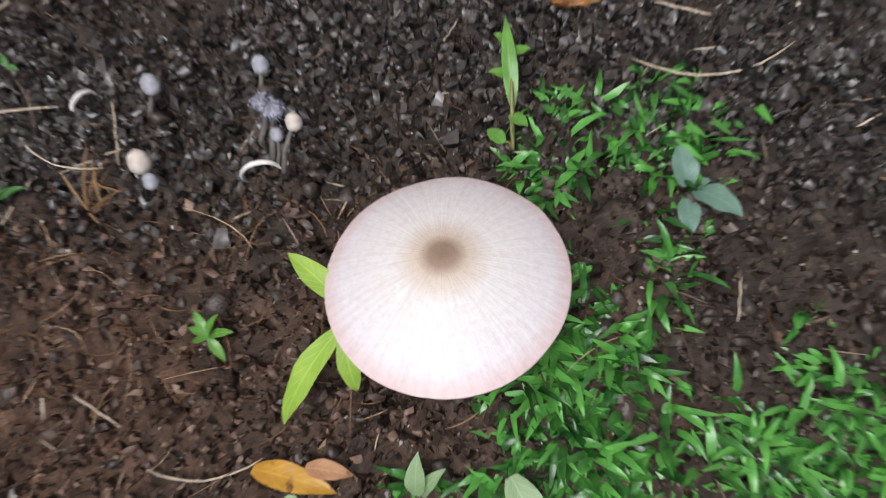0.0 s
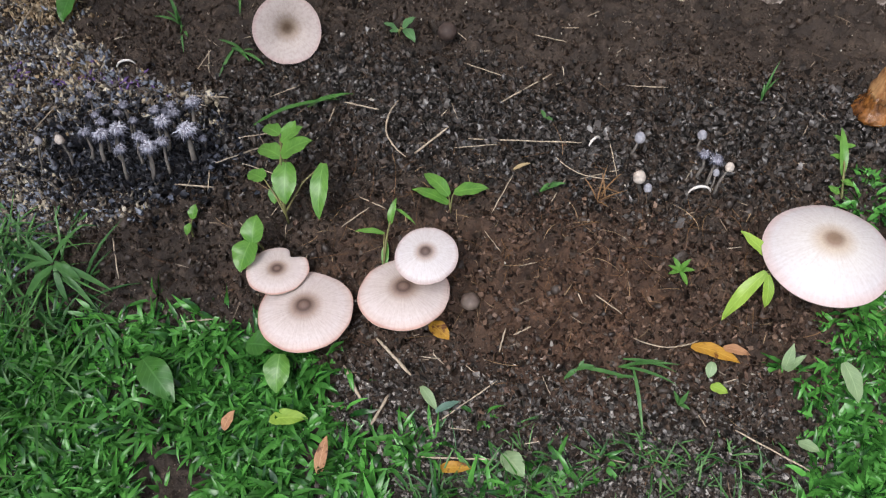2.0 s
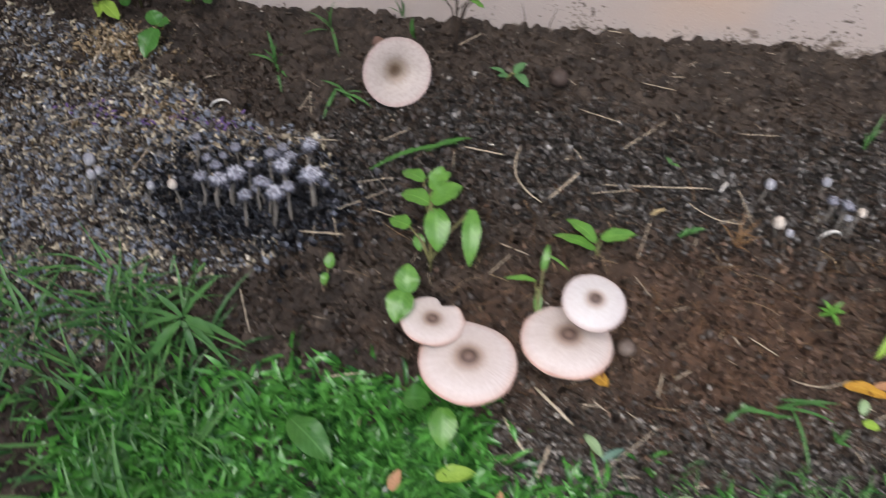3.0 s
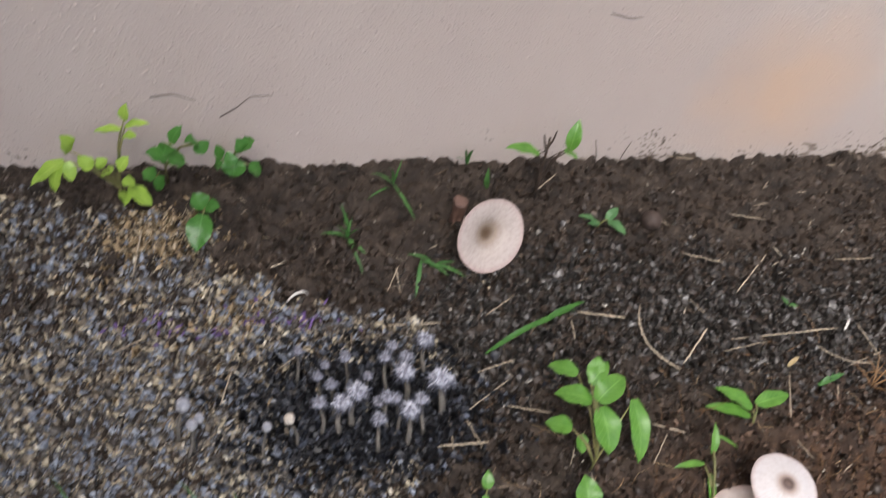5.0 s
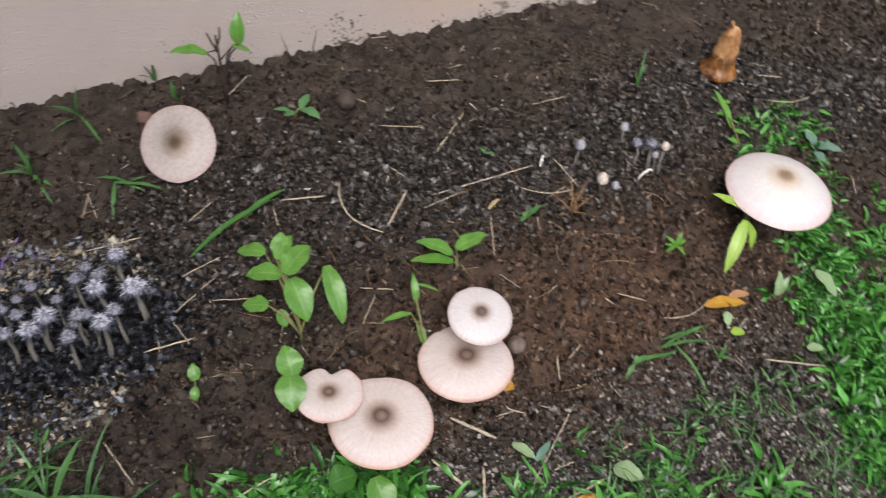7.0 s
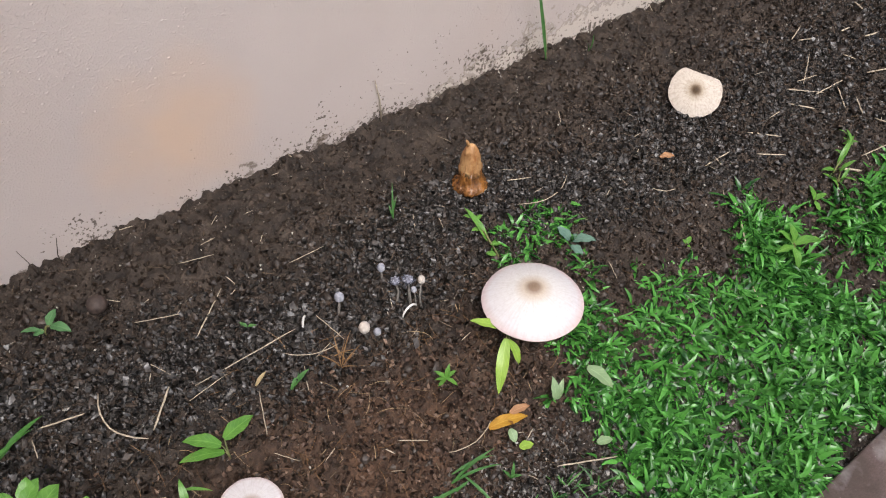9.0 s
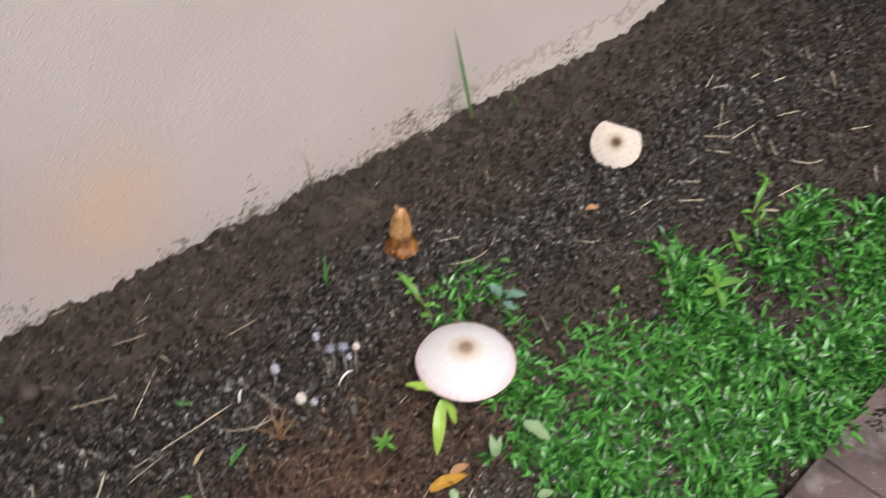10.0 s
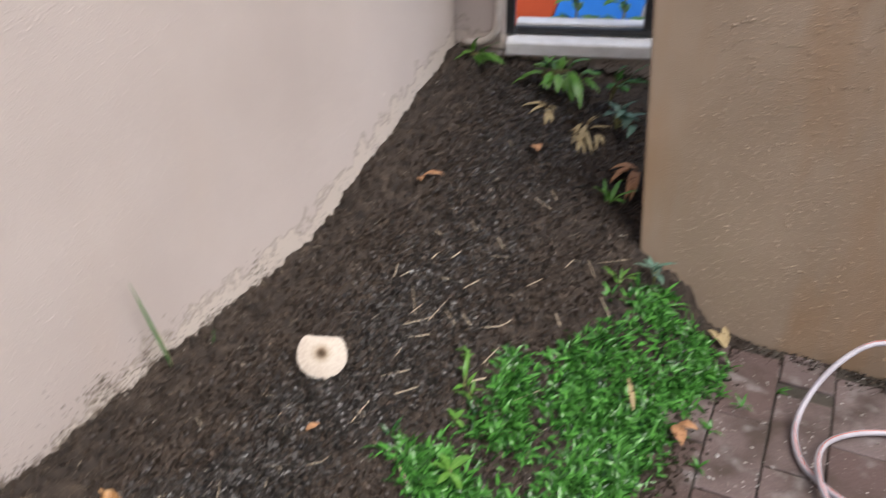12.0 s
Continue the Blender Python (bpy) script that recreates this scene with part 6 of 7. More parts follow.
puffball(-0.457, -0.117, 0.0132, "round dull brown puffball half sunk in soil", BALL)
puffball(-0.374, -0.487, 0.011, "small round beige brown button mushroom beside a cluster", plain("beige_button_skin", (0.075, 0.052, 0.041), (0.20, 0.155, 0.128), 0.6, 150, relief=0.0012))


def dried_mushroom(x, y):
    root = empty("dried_mushroom", on_ground(x, y), "shrivelled orange brown mushroom standing on bare soil", "mushroom", "")
    bm = bmesh.new()
    lathe(bm, [(0.0225, -0.004), (0.0268, 0.001), (0.0262, 0.006), (0.0222, 0.010), (0.0196, 0.016), (0.0178, 0.024), (0.0164, 0.034)], 56, 0.16, 2.0, 17, 0.03)
    part("skirt", bm, plain("wet_brown_flesh", (0.05, 0.016, 0.004), (0.36, 0.15, 0.035), 0.20, 130, 0.7, 0.005), root, "glossy wet brown collapsed cap edge")
    bm = bmesh.new()
    lathe(bm, [(0.0168, 0.028), (0.0156, 0.038), (0.0142, 0.048), (0.0124, 0.058), (0.0098, 0.067), (0.0066, 0.075), (0.0015, 0.079)], 56, 0.30, 5.0, 18, 0.06)
    part("crown", bm, DRIED, root, "ribbed tan brown crown")
    bm = bmesh.new()
    tube(bm, [Vector((-0.003, 0.002, 0.075)), Vector((-0.005, 0.003, 0.083)), Vector((-0.007, 0.003, 0.087))], [0.003, 0.0026, 0.0012], 7)
    part("tip", bm, DRIED, root)


dried_mushroom(0.083, -0.192)


def broken_stem(x, y):
    bm = bmesh.new()
    lathe(bm, [(0.0085, -0.006), (0.0090, 0.004), (0.0080, 0.014), (0.0084, 0.024), (0.0098, 0.031), (0.0088, 0.0335), (0.0045, 0.031)], 20, 0.5, 3.0, 5, 0.06)
    ob = part("mushroom_stub", bm, plain("reddish_stub_skin", (0.055, 0.026, 0.019), (0.21, 0.13, 0.10), 0.55, 110, relief=0.0015))
    ob.location = on_ground(x, y)
    return tagged(ob, "broken reddish brown mushroom stub with a pale rim", "mushroom")


broken_stem(-0.705, -0.093)


def curled_stem(x, y, r, turn):
    bm = bmesh.new()
    c = Vector((0, 0, 0.001))
    pts = [c + Vector((math.cos(turn) * r * math.cos(t), math.sin(turn) * r * math.cos(t), r * 0.95 * math.sin(t))) for t in [math.pi * (k / 12) for k in range(13)]]
    tube(bm, pts, [0.0008 + 0.0009 * math.sin(math.pi * k / 12) for k in range(13)], 8)
    ob = part("curled_stem", bm, plain("white_stem", (0.5, 0.47, 0.42), (0.8, 0.78, 0.74), 0.55, 150))
    ob.location = on_ground(x, y)
    return tagged(ob, "white collapsed mushroom stem curled into an arch", "mushroom")


curled_stem(-0.124, -0.336, 0.013, 0.2)
curled_stem(-0.250, -0.280, 0.010, 0.9)
curled_stem(-0.905, -0.190, 0.013, 0.4)


def ink_stain():
    """The black slime that the ink caps shed over the soil."""
    bm = bmesh.new()
    rows, seg = 9, 48
    mid = Vector((-0.850, -0.325))
    grid = []
    for k in range(rows + 1):
        row = []
        for j in range(seg):
            a = 2 * math.pi * j / seg
            edge = 1 + 0.30 * noise.noise(Vector((math.cos(a) * 1.7, math.sin(a) * 1.7, 4))) + 0.18 * noise.noise(Vector((math.cos(a) * 6, math.sin(a) * 6, 9)))
            f = k / rows
            x, y = mid.x + 0.120 * edge * f * math.cos(a), mid.y + 0.068 * edge * f * math.sin(a)
            row.append(bm.verts.new(on_ground(x, y, 0.0045 * (1 - f**6) - 0.002 * f**6 + 0.002 * noise.noise(Vector((x * 90, y * 90, 1))))))
        grid.append(row)
    for p, q in zip(grid, grid[1:]):
        for j in range(seg):
            bm.faces.new((p[j], q[j], q[(j + 1) % seg], p[(j + 1) % seg])).smooth = True
    ob = part("ink_stain", bm, INK_HOLE_BLACK)
    return tagged(ob, "black slimy stain of rotted ink caps on the mulch", "stain")


ink_stain()
local = random.Random(21)
for k in range(7):
    a, r = local.uniform(0, 6.28), local.uniform(0.1, 1.0) ** 0.5
    x, y = -0.835 + 0.095 * r * math.cos(a), -0.315 + 0.045 * r * math.sin(a)
    z = on_ground(x, y).z + local.uniform(0.022, 0.048)
    inkcap((x, y), (x + local.uniform(-0.008, 0.008), y + local.uniform(-0.006, 0.008), z), local.uniform(0.006, 0.0095), local.choice((0.4, 0.5, 0.7)), "small dark half-melted ink cap in a dense cluster")
spots = np.array([on_ground(*p, 0.003) for p in rng.normal(0, 1, (4200, 2)) * (0.062, 0.036) + (-0.838, -0.330)])
tagged(lumps("blackened_crumbs", spots, 0.0014 + 0.003 * rng.random(len(spots)), (1.2, 0.9, 0.7), island_tones("black_crumb", [(0.0, (0.004, 0.004, 0.005)), (0.7, (0.042, 0.043, 0.049)), (0.95, (0.05, 0.056, 0.072)), (1.0, (0.16, 0.175, 0.22))], 0.4, 0.4), 1.0, 0.3, 0.3, (CUBE, CUBE_F)), "blackened wet mulch crumbs under the ink caps", "mulch", kind="stuff")


spots = np.array([on_ground(x, y, 0.003) for x, y in np.concatenate([rng.normal(0, 1, (34, 2)) * (0.030, 0.010) + (-1.045, -0.226), rng.normal(0, 1, (45, 2)) * (0.035, 0.010) + (-0.92, -0.214)])])
tagged(lumps("purple_chips", spots, 0.0012 + 0.002 * rng.random(len(spots)), (1.8, 0.8, 0.5), plain("purple_mould", (0.08, 0.05, 0.14), (0.17, 0.10, 0.28), 0.7, 200), 0.8, 0.3, 0.4), "purple tinted mouldy mulch chips", "mulch", kind="stuff")


# tall blade, thin stalks and roots at the wall
def blade_thing(name, label, a, b, width, mat, bow=0.02):
    root = empty(name, a, label, "grass")
    bm = bmesh.new()
    leaf_blade(bm, Vector((0, 0, -0.004)), Vector(b) - Vector(a), width, bow)
    part("blade", bm, mat, root)
    return root


tall = blade_thing("tall_grass", "single tall green grass blade at the foot of the wall", on_ground(0.366, -0.035), (0.334, -0.018, 0.285), 0.0065, FINEGRASS)
bm = bmesh.new()
tube(bm, [Vector((0, 0, 0)), Vector((-0.006, 0.002, 0.05)), Vector((-0.012, 0.004, 0.09))], [0.0016, 0.0012, 0.0006], 6)
part("side_shoot", bm, STRAW, tall)


def wall_stalk(name, label, pts, r, mat, category):
    bm = bmesh.new()
    o = Vector(pts[0])
    tube(bm, [Vector(p) - o for p in pts], [r * (1 - 0.6 * k / (len(pts) - 1)) for k in range(len(pts))], 6)
    ob = part(name, bm, mat)
    ob.location = o
    return tagged(ob, label, category)


wall_stalk("dry_stalk", "short dry stalk standing against the wall", [(0.047, -0.006, 0.085), (0.046, -0.005, 0.13), (0.040, -0.004, 0.168)], 0.0016, STRAW, "straw")
wall_stalk("dry_stalk", "thin dark stalk standing against the wall", [(-0.468, -0.014, 0.07), (-0.469, -0.012, 0.10), (-0.462, -0.010, 0.126)], 0.0010, TWIG, "twig")
wall_stalk("dry_stalk", "thin dark stalk standing against the wall", [(-0.500, -0.012, 0.075), (-0.505, -0.010, 0.105), (-0.512, -0.009, 0.130)], 0.0009, TWIG, "twig")
wall_stalk("wall_root", "dark hair root clinging to the plaster", [(-0.985, -0.0015, 0.165), (-0.965, -0.0018, 0.180), (-0.950, -0.0018, 0.196), (-0.925, -0.0015, 0.198)], 0.0006, TWIG, "root")
wall_stalk("wall_root", "dark hair root clinging to the plaster", [(-1.060, -0.0015, 0.195), (-1.035, -0.0018, 0.200), (-1.010, -0.0015, 0.190)], 0.0006, TWIG, "root")
wall_stalk("wall_root", "dark hair root clinging to the plaster", [(-0.545, -0.0015, 0.318), (-0.520, -0.0018, 0.312), (-0.505, -0.0015, 0.314)], 0.0006, TWIG, "root")


# ---- weeds and dead leaves before the window ----
def world_leaves(rows):
    """Rows of a base, a heading in degrees, length, rise and width, as leaf ends."""
    out = []
    for x, y, h, head, ln, rise, w in rows:
        z = on_ground(x, y).z + h
        out.append((x, y, z, x + ln * math.cos(radians(head)), y + ln * math.sin(radians(head)), z + rise, w))
    return out


def fan(x, y, h, count, first, sweep, ln, rise, w):
    local = random.Random(int(1000 * (x + 7 * y + count)) & 1023)
    return world_leaves([(x + local.uniform(-0.008, 0.008), y + local.uniform(-0.008, 0.008), h * local.uniform(0.6, 1.15), first + sweep * k / max(count - 1, 1) + local.uniform(-22, 22), ln * local.uniform(0.6, 1.25), rise * local.uniform(0.3, 1.5), w * local.uniform(0.7, 1.15)) for k in range(count)])


plant("weed", "bright green weed with pointed leaves on soil", (1.159, -0.540), fan(1.159, -0.540, 0.01, 6, 100, 300, 0.05, 0.03, 0.012), LEAF, STALK)
plant("weed", "grey green weed at the foot of the wall end", (1.03, -0.682), fan(1.03, -0.682, 0.05, 8, 30, 330, 0.045, 0.02, 0.012), GREYLEAF, STALK)
plant("weed", "small green weed among straw", (0.985, -0.628), fan(0.985, -0.628, 0.012, 6, 30, 320, 0.035, 0.02, 0.010), LEAF, STALK)
plant("fallen_leaf", "curled brown dead leaf lying on soil", (1.048, -0.142), fan(1.048, -0.142, 0.01, 2, 230, 60, 0.045, 0.006, 0.020), BROWNLEAF, None)
plant("fallen_leaf", "round orange brown dead leaf lying on soil", (1.243, -0.336), fan(1.243, -0.336, 0.01, 1, 200, 0, 0.04, 0.005, 0.026), BROWNLEAF, None)
plant("fallen_leaf", "pale dry leaf lying at the edge of the paving", (1.034, -0.845), fan(1.034, -0.845, 0.012, 2, 20, 50, 0.06, 0.02, 0.018), TANLEAF, None)
plant("fallen_leaf", "narrow tan dead leaf lying on the grass", (0.765, -0.745), fan(0.735, -0.750, 0.045, 1, 10, 0, 0.07, 0.004, 0.014), TANLEAF, None)
plant("fallen_leaf", "folded orange dead leaf at the lawn edge", (0.772, -0.823), fan(0.772, -0.815, 0.02, 2, 190, 60, 0.045, 0.004, 0.024), BROWNLEAF, None)
plant("fallen_leaf", "small brown dead leaf lying on soil", (0.367, -0.312), fan(0.367, -0.312, 0.008, 1, 330, 0, 0.032, 0.003, 0.016), BROWNLEAF, None)
plant("fallen_leaf", "narrow pale pinkish dead leaf lying on soil", (-0.33, -0.325), fan(-0.340, -0.328, 0.006, 1, 8, 0, 0.035, 0.002, 0.007), TANLEAF, None)
plant("weed", "thin creeping weed on bare soil", (0.66, -0.45), fan(0.66, -0.45, 0.012, 5, 60, 300, 0.028, 0.016, 0.008), LEAF, STALK)
plant("weed", "thin creeping weed on bare soil", (0.60, -0.485), fan(0.60, -0.485, 0.012, 5, 20, 300, 0.026, 0.014, 0.008), LEAF, STALK)


# A dark hole in the soil, its shade put in as black lumps.
def soil_hole(x, y):
    bm = bmesh.new()
    for k in range(9):
        a = k * 0.7
        r = 0.010 + 0.004 * math.sin(k * 2.1)
        bmesh.ops.create_icosphere(bm, subdivisions=1, radius=0.006 + 0.002 * math.sin(k * 3.3), matrix=Matrix.Translation(on_ground(x + r * math.cos(a), y + r * math.sin(a), 0.001)))
    ob = part("dark_hole_lumps", bm, INK_HOLE_BLACK)
    return tagged(ob, "black lumps standing in for a dark hole in the soil", "soil")


soil_hole(0.885, -0.322)

# ---- wall with the window at the far end ----
SILLWHITE = plain("weathered_white_paint", (0.62, 0.61, 0.59), (0.80, 0.80, 0.80), 0.5, 25, relief=0.0006)
BLACKMETAL = plain("black_painted_metal", (0.012, 0.012, 0.014), (0.03, 0.03, 0.032), 0.35, 40)
BLUE = plain("blue_painted_board", (0.02, 0.17, 0.60), (0.04, 0.25, 0.74), 0.65, 8, 0.25)
ORANGE = plain("orange_red_board", (0.46, 0.06, 0.015), (0.62, 0.11, 0.03), 0.65, 8, 0.25)
HOSE = plain("pale_grey_hose", (0.34, 0.32, 0.355), (0.50, 0.475, 0.52), 0.4, 30)
wall_mesh("wall_east_corner", (1.50, -0.130, -0.4), (1.57, 0.18, 0.30), WALL, "low plaster wall in the corner beside the window")
lower = wall_mesh("wall_east_lower", (1.50, -2.6, -0.4), (1.56, -0.134, 0.30), WALL, "low plaster wall under the window sill")
wall_mesh("wall_east_jamb", (1.50, -0.132, 0.304), (1.57, 0.18, 2.7), WALL, "plaster jamb beside the window")
beyond = wall_mesh("wall_east_far", (1.50, -2.6, 0.304), (1.57, -1.25, 2.7), WALL, "plaster wall beyond the window")
lintel = wall_mesh("wall_east_lintel", (1.50, -1.246, 2.30), (1.57, -0.136, 2.7), WALL, "plaster lintel over the window")
window = empty("window_1", (1.56, -0.69, 0.34), "open window with black metal frame and white sill", "window")
tagged(window, kind="structure")
hinge = Matrix.Translation((1.50, -0.134, 0)) @ Matrix.Rotation(radians(20), 4, "Z") @ Matrix.Translation((-1.50, 0.134, 0))
for ob in (lower, beyond, lintel):
    ob.matrix_world = hinge


def window_part(name, lo, hi, mat, bevel=0.003):
    bm = bmesh.new()
    box(bm, [a - b for a, b in zip(lo, window.location)], [a - b for a, b in zip(hi, window.location)], bevel)
    return part(name, bm, mat, window)


window_part("window_sill", (1.465, -1.24, 0.304), (1.575, -0.138, 0.340), SILLWHITE, 0.006)
window_part("frame_bottom", (1.520, -1.22, 0.3445), (1.537, -0.160, 0.361), BLACKMETAL)
window_part("frame_top", (1.512, -1.22, 2.25), (1.545, -0.160, 2.295), BLACKMETAL)
window_part("frame_side", (1.510, -0.158, 0.3445), (1.547, -0.136, 2.295), BLACKMETAL)
window_part("frame_side", (1.510, -1.246, 0.3445), (1.547, -1.222, 2.295), BLACKMETAL)
window_part("frame_post", (1.516, -0.494, 0.363), (1.540, -0.472, 2.248), BLACKMETAL)


window_part("inner_ledge", (1.541, -1.22, 0.3445), (1.590, -0.160, 0.366), SILLWHITE, 0.004)
window.matrix_world = hinge @ Matrix.Translation(window.location)


def board(name, y0, y1, foot_x, mat, label):
    """A painted sheet with a rail along its top edge, leaning back."""
    root = empty(name, (foot_x, (y0 + y1) / 2, -0.058), label, "board")
    root.rotation_euler = (0, radians(50), 0)
    half = (y1 - y0) / 2
    bm = bmesh.new()
    box(bm, (0, -half, 0.0), (0.025, half, 0.95), 0.004)
    part("panel", bm, mat, root)
    bm = bmesh.new()
    box(bm, (-0.014, -half, 0.90), (-0.002, half, 0.95), 0.002)
    part("top_rail", bm, mat, root)
    return root


bm = bmesh.new()
box(bm, (1.564, -2.6, -0.12), (4.0, 0.8, -0.06), 0.004)
tagged(part("floor", bm, plain("grey_floor", (0.16, 0.15, 0.14), (0.28, 0.27, 0.25), 0.6, 20)), "grey floor beyond the window", "floor", kind="structure")
board("blue_board", -0.262, 0.014, 1.95, BLUE, "bright blue painted board leaning beyond the window")
board("orange_board", 0.020, 0.50, 1.95, ORANGE, "orange red painted board leaning beyond the window")


def house_plant(x, y):
    root = empty("leafy_plant", (x, y, -0.06), "leafy green plant standing before a blue board", "plant")
    local = random.Random(8)
    bm = bmesh.new()
    tube(bm, [Vector((0, 0, 0)), Vector((0.004, 0.006, 0.2)), Vector((-0.003, 0.0, 0.46))], [0.006, 0.005, 0.003], 8)
    part("stalk", bm, STALK, root)
    for k in range(14):
        a, z = k * 2.4, 0.25 + 0.018 * k
        p = Vector((0, 0, z))
        q = p + Vector((0.09 * math.cos(a), 0.09 * math.sin(a), local.uniform(-0.01, 0.06)))
        bm = bmesh.new()
        leaf_blade(bm, p, q, local.uniform(0.03, 0.045), 0.12)
        part("leaf", bm, LEAF, root)


house_plant(1.80, -0.215)
house_plant(1.84, -0.335)
bm = bmesh.new()
way = [Vector(p) for p in ((1.498, -0.020, 0.312), (1.486, -0.050, 0.318), (1.482, -0.082, 0.326), (1.482, -0.106, 0.340), (1.484, -0.119, 0.362), (1.486, -0.122, 0.42), (1.488, -0.122, 0.9))]
tube(bm, [p - way[0] for p in way], 0.0095, 10)
pipe = part("bent_pipe", bm, plain("cream_pipe", (0.50, 0.44, 0.39), (0.64, 0.58, 0.53), 0.5, 40))
pipe.location = way[0]
tagged(pipe, "cream painted pipe bent round the window corner", "pipe")


# ---- garden hose ----
def hose():
    root = empty("garden_hose", (0.9, -1.05, -0.055), "pale grey garden hose with a thin red stripe coiled on paving", "hose")
    way = [(1.02, -1.30, -0.02), (1.045, -1.21, 0.045), (1.03, -1.109, 0.06), (0.99, -1.054, 0.0375), (0.93, -1.014, -0.008), (0.86, -1.000, -0.046), (0.79, -1.018, -0.050), (0.75, -1.053, -0.0505), (0.72, -1.11, -0.0505), (0.715, -1.20, -0.0505), (0.77, -1.30, -0.0505), (0.88, -1.32, -0.0505), (0.945, -1.24, -0.050), (0.917, -1.144, -0.048), (0.877, -1.085, -0.044), (0.82, -1.050, -0.036), (0.755, -1.050, -0.034), (0.70, -1.085, -0.048), (0.66, -1.18, -0.0505), (0.62, -1.32, -0.0505)]
    way = [Vector(p) - root.location for p in way]
    pts = []
    for k in range(1, len(way) - 2):
        a, b, c, d = way[k - 1 : k + 3]
        for s in (0.0, 0.25, 0.5, 0.75):
            pts.append(0.5 * (2 * b + (c - a) * s + (2 * a - 5 * b + 4 * c - d) * s**2 + (3 * b - a - 3 * c + d) * s**3))
    bm = bmesh.new()
    tube(bm, pts, 0.0054, 12)
    part("tube", bm, HOSE, root)
    bm = bmesh.new()
    tube(bm, [p + Vector((0, 0, 0.0048)) for p in pts], 0.0010, 5)
    part("stripe", bm, ORANGE, root, "thin red stripe")
    return root


hose()

# ---- paving ----
def paver_material():
    m, n, l, b = material("worn_paver", 0.55, 0.4)
    oi = n.new("ShaderNodeObjectInfo")
    tint = ramp(n, l, oi.outputs["Random"], [(0.0, (0.090, 0.058, 0.052)), (0.5, (0.122, 0.088, 0.082)), (1.0, (0.16, 0.126, 0.121))])
    grain = noise_tex(n, l, 45, 5, 0.65, "Generated")
    fleck = noise_tex(n, l, 160, 3, 0.6)
    col = mixed(n, l, 1.0, tint, ramp(n, l, grain, [(0.3, (0.65, 0.65, 0.65)), (0.7, (1.3, 1.3, 1.3))]), "MULTIPLY")
    col = mixed(n, l, ramp(n, l, fleck, [(0.66, (0, 0, 0)), (0.74, (1, 1, 1))]), col, (0.42, 0.38, 0.34))
    tc = n.new("ShaderNodeNewGeometry")
    stain = n.new("ShaderNodeTexNoise")
    stain.inputs["Scale"].default_value, stain.inputs["Detail"].default_value = 11, 6
    l.new(tc.outputs["Position"], stain.inputs["Vector"])
    col = mixed(n, l, ramp(n, l, stain.outputs["Fac"], [(0.46, (0, 0, 0)), (0.62, (0.85, 0.85, 0.85))]), col, (0.055, 0.040, 0.032))
    bright = n.new("ShaderNodeTexNoise")
    bright.inputs["Scale"].default_value, bright.inputs["Detail"].default_value = 23, 5
    l.new(tc.outputs["Position"], bright.inputs["Vector"])
    col = mixed(n, l, ramp(n, l, bright.outputs["Fac"], [(0.55, (0, 0, 0)), (0.75, (0.6, 0.6, 0.6))]), col, (0.30, 0.28, 0.275))
    l.new(col, b.inputs["Base Color"])
    bump(n, l, b, noise_tex(n, l, 110, 4), 0.8, 0.0022)
    return m


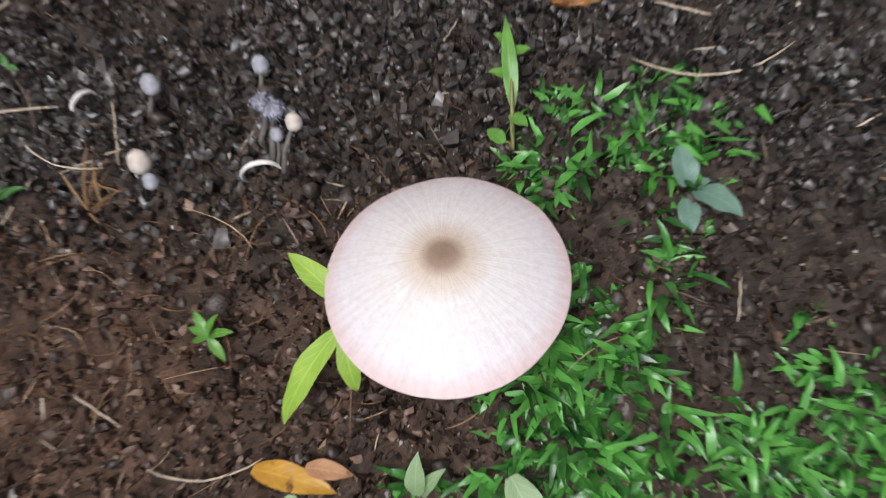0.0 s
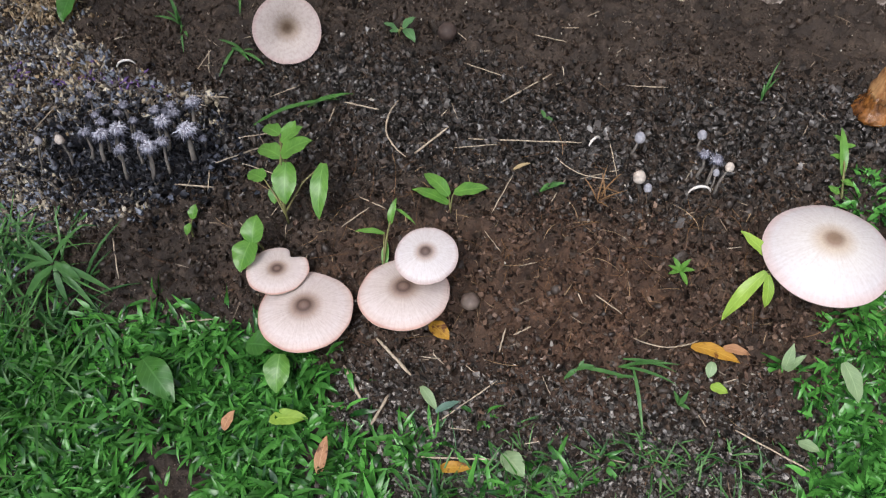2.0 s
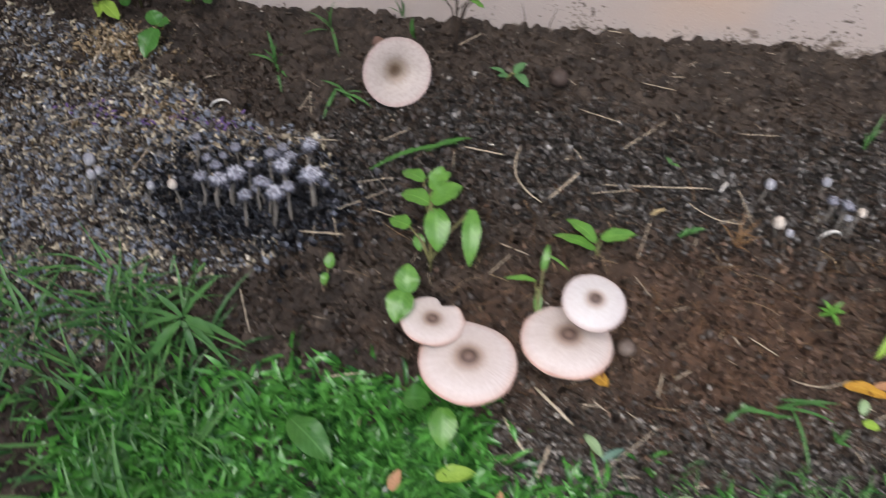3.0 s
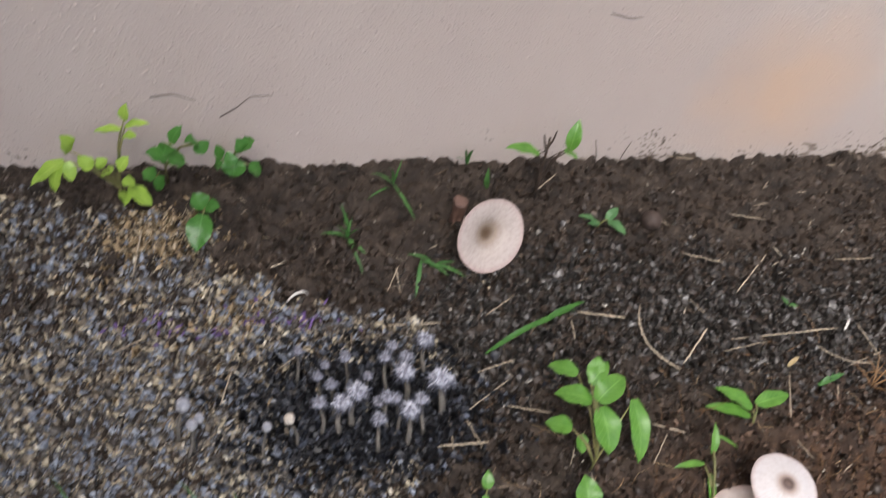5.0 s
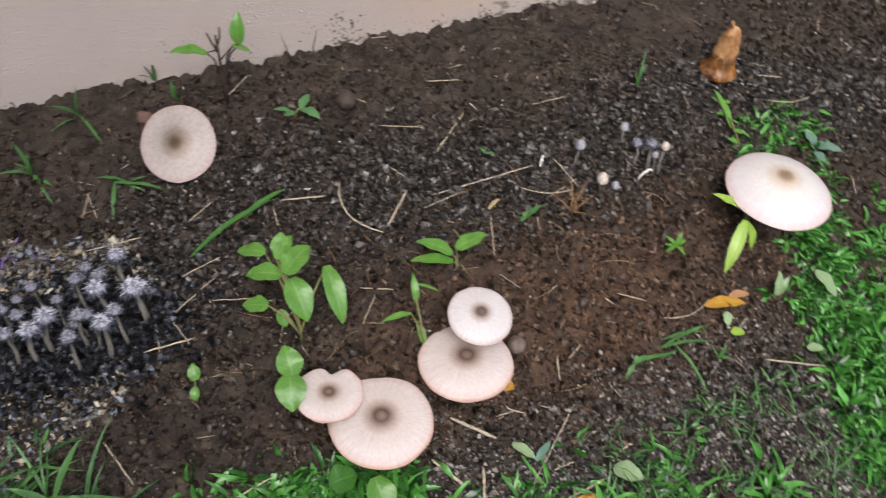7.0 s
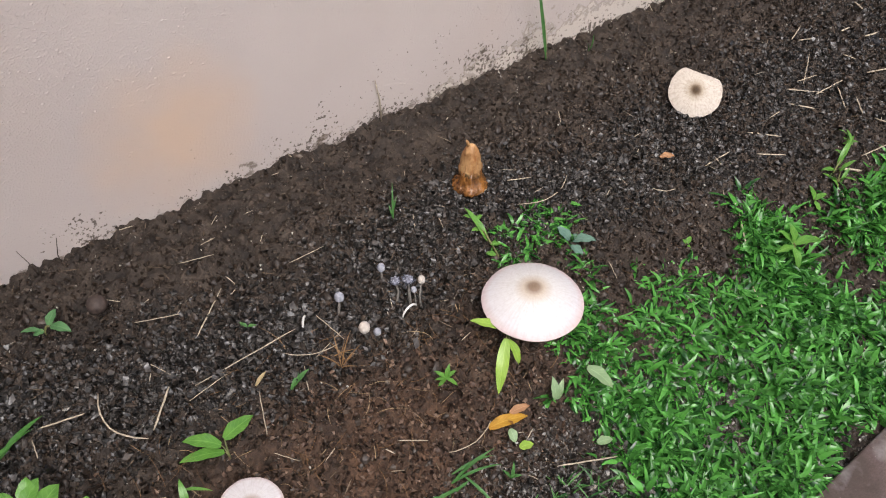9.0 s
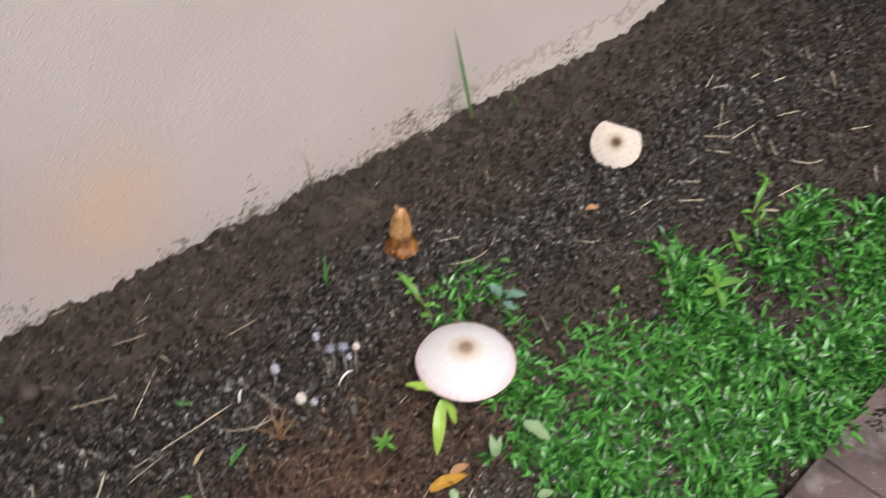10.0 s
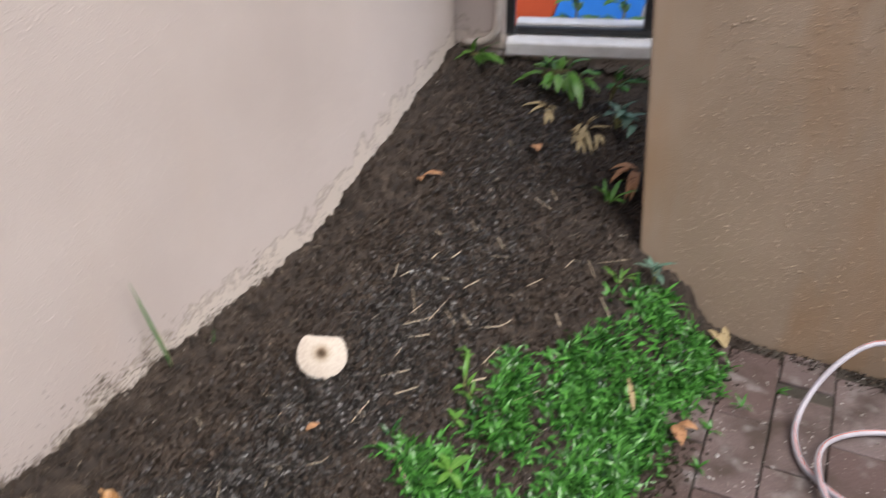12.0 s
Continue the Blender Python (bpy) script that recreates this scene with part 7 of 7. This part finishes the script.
def paving():
    bm = bmesh.new()
    box(bm, (-1.6, -2.4, -0.16), (1.088, -0.815, -0.0665), 0.0)
    bed = part("pavement", bm, plain("joint_sand", (0.035, 0.03, 0.024), (0.075, 0.065, 0.05), 0.9, 150, relief=0.002))
    tagged(bed, "worn reddish brown brick paving beside the lawn", "pavement", kind="structure")
    bm = bmesh.new()
    box(bm, (-0.0980, -0.0485, -0.045), (0.0980, 0.0485, 0.0), 0.0030)
    me = bpy.data.meshes.new("paver")
    bm.to_mesh(me)
    bm.free()
    me.materials.append(paver_material())
    local = random.Random(6)
    for j in range(-1, 13):
        y = -0.913 - 0.1 * j
        for i in range(14):
            x = 0.957 - 0.2 * i + (0.1 if j % 2 else 0.0)
            if x > 1.0:
                continue
            ob = new("paver", me)
            ob.location = (x, y + 0.055 * (x - 0.8), -0.0600 + local.uniform(-0.0022, 0.0022))
            ob.rotation_euler = (local.uniform(-0.008, 0.008), local.uniform(-0.006, 0.006), 0.055 + local.uniform(-0.006, 0.006))
            ob.parent = bed
        if j % 2:
            ob = new("half_paver", me)
            ob.scale = (0.46, 1, 1)
            ob.location = (1.0380, y + 0.013, -0.060)
            ob.rotation_euler = (0, 0, 0.055)
            ob.parent = bed


paving()

n = 2600
edge = rng.uniform(0, 1, n)
px = np.where(edge < 0.55, rng.uniform(0.45, 1.08, n), 1.085 - np.abs(rng.normal(0, 0.022, n)))
py = np.where(edge < 0.55, -0.80 - np.abs(rng.normal(0, 0.030, n)), rng.uniform(-1.45, -0.72, n))
spill = np.stack([px, py, np.full(n, -0.0598)], -1)
tagged(lumps("spilled_soil", spill, 0.0008 + 0.0024 * rng.random(n) ** 2.5, (1.3, 1.0, 0.6), CRUMB, 1.0, 0.26, 0.15, (CUBE, CUBE_F)), "dark soil crumbs spilled over the edge of the paving", "soil", kind="stuff")
n = 420
spill = np.stack([rng.uniform(0.5, 1.08, n), rng.uniform(-1.4, -0.86, n), np.full(n, -0.0596)], -1)
tagged(lumps("pale_grit", spill, 0.0008 + 0.0018 * rng.random(n) ** 2, (1.4, 1.0, 0.6), plain("pale_grit_stone", (0.3, 0.28, 0.26), (0.6, 0.58, 0.55), 0.7, 90), 1.0, 0.26, 0.3), "pale grit and petals strewn over the paving", "gravel", kind="stuff")


def paving_tuft(x, y, count):
    root = empty("grass_tuft", (x, y, -0.0660), "small green grass tuft growing in a paving joint", "grass")
    local = random.Random(int(x * 1000))
    for k in range(count):
        a, ln = local.uniform(0, 6.28), local.uniform(0.014, 0.030)
        bm = bmesh.new()
        leaf_blade(bm, Vector((0, 0, 0)), Vector((math.cos(a) * ln, math.sin(a) * ln, local.uniform(0.010, 0.022))), local.uniform(0.004, 0.006), 0.15)
        part("blade", bm, GRASS, root)


for x, y, count in ((0.885, -0.905, 7), (0.985, -0.862, 8), (0.955, -0.955, 6), (0.80, -0.868, 9), (0.70, -0.870, 8), (0.90, -0.862, 9)):
    paving_tuft(x, y, count)
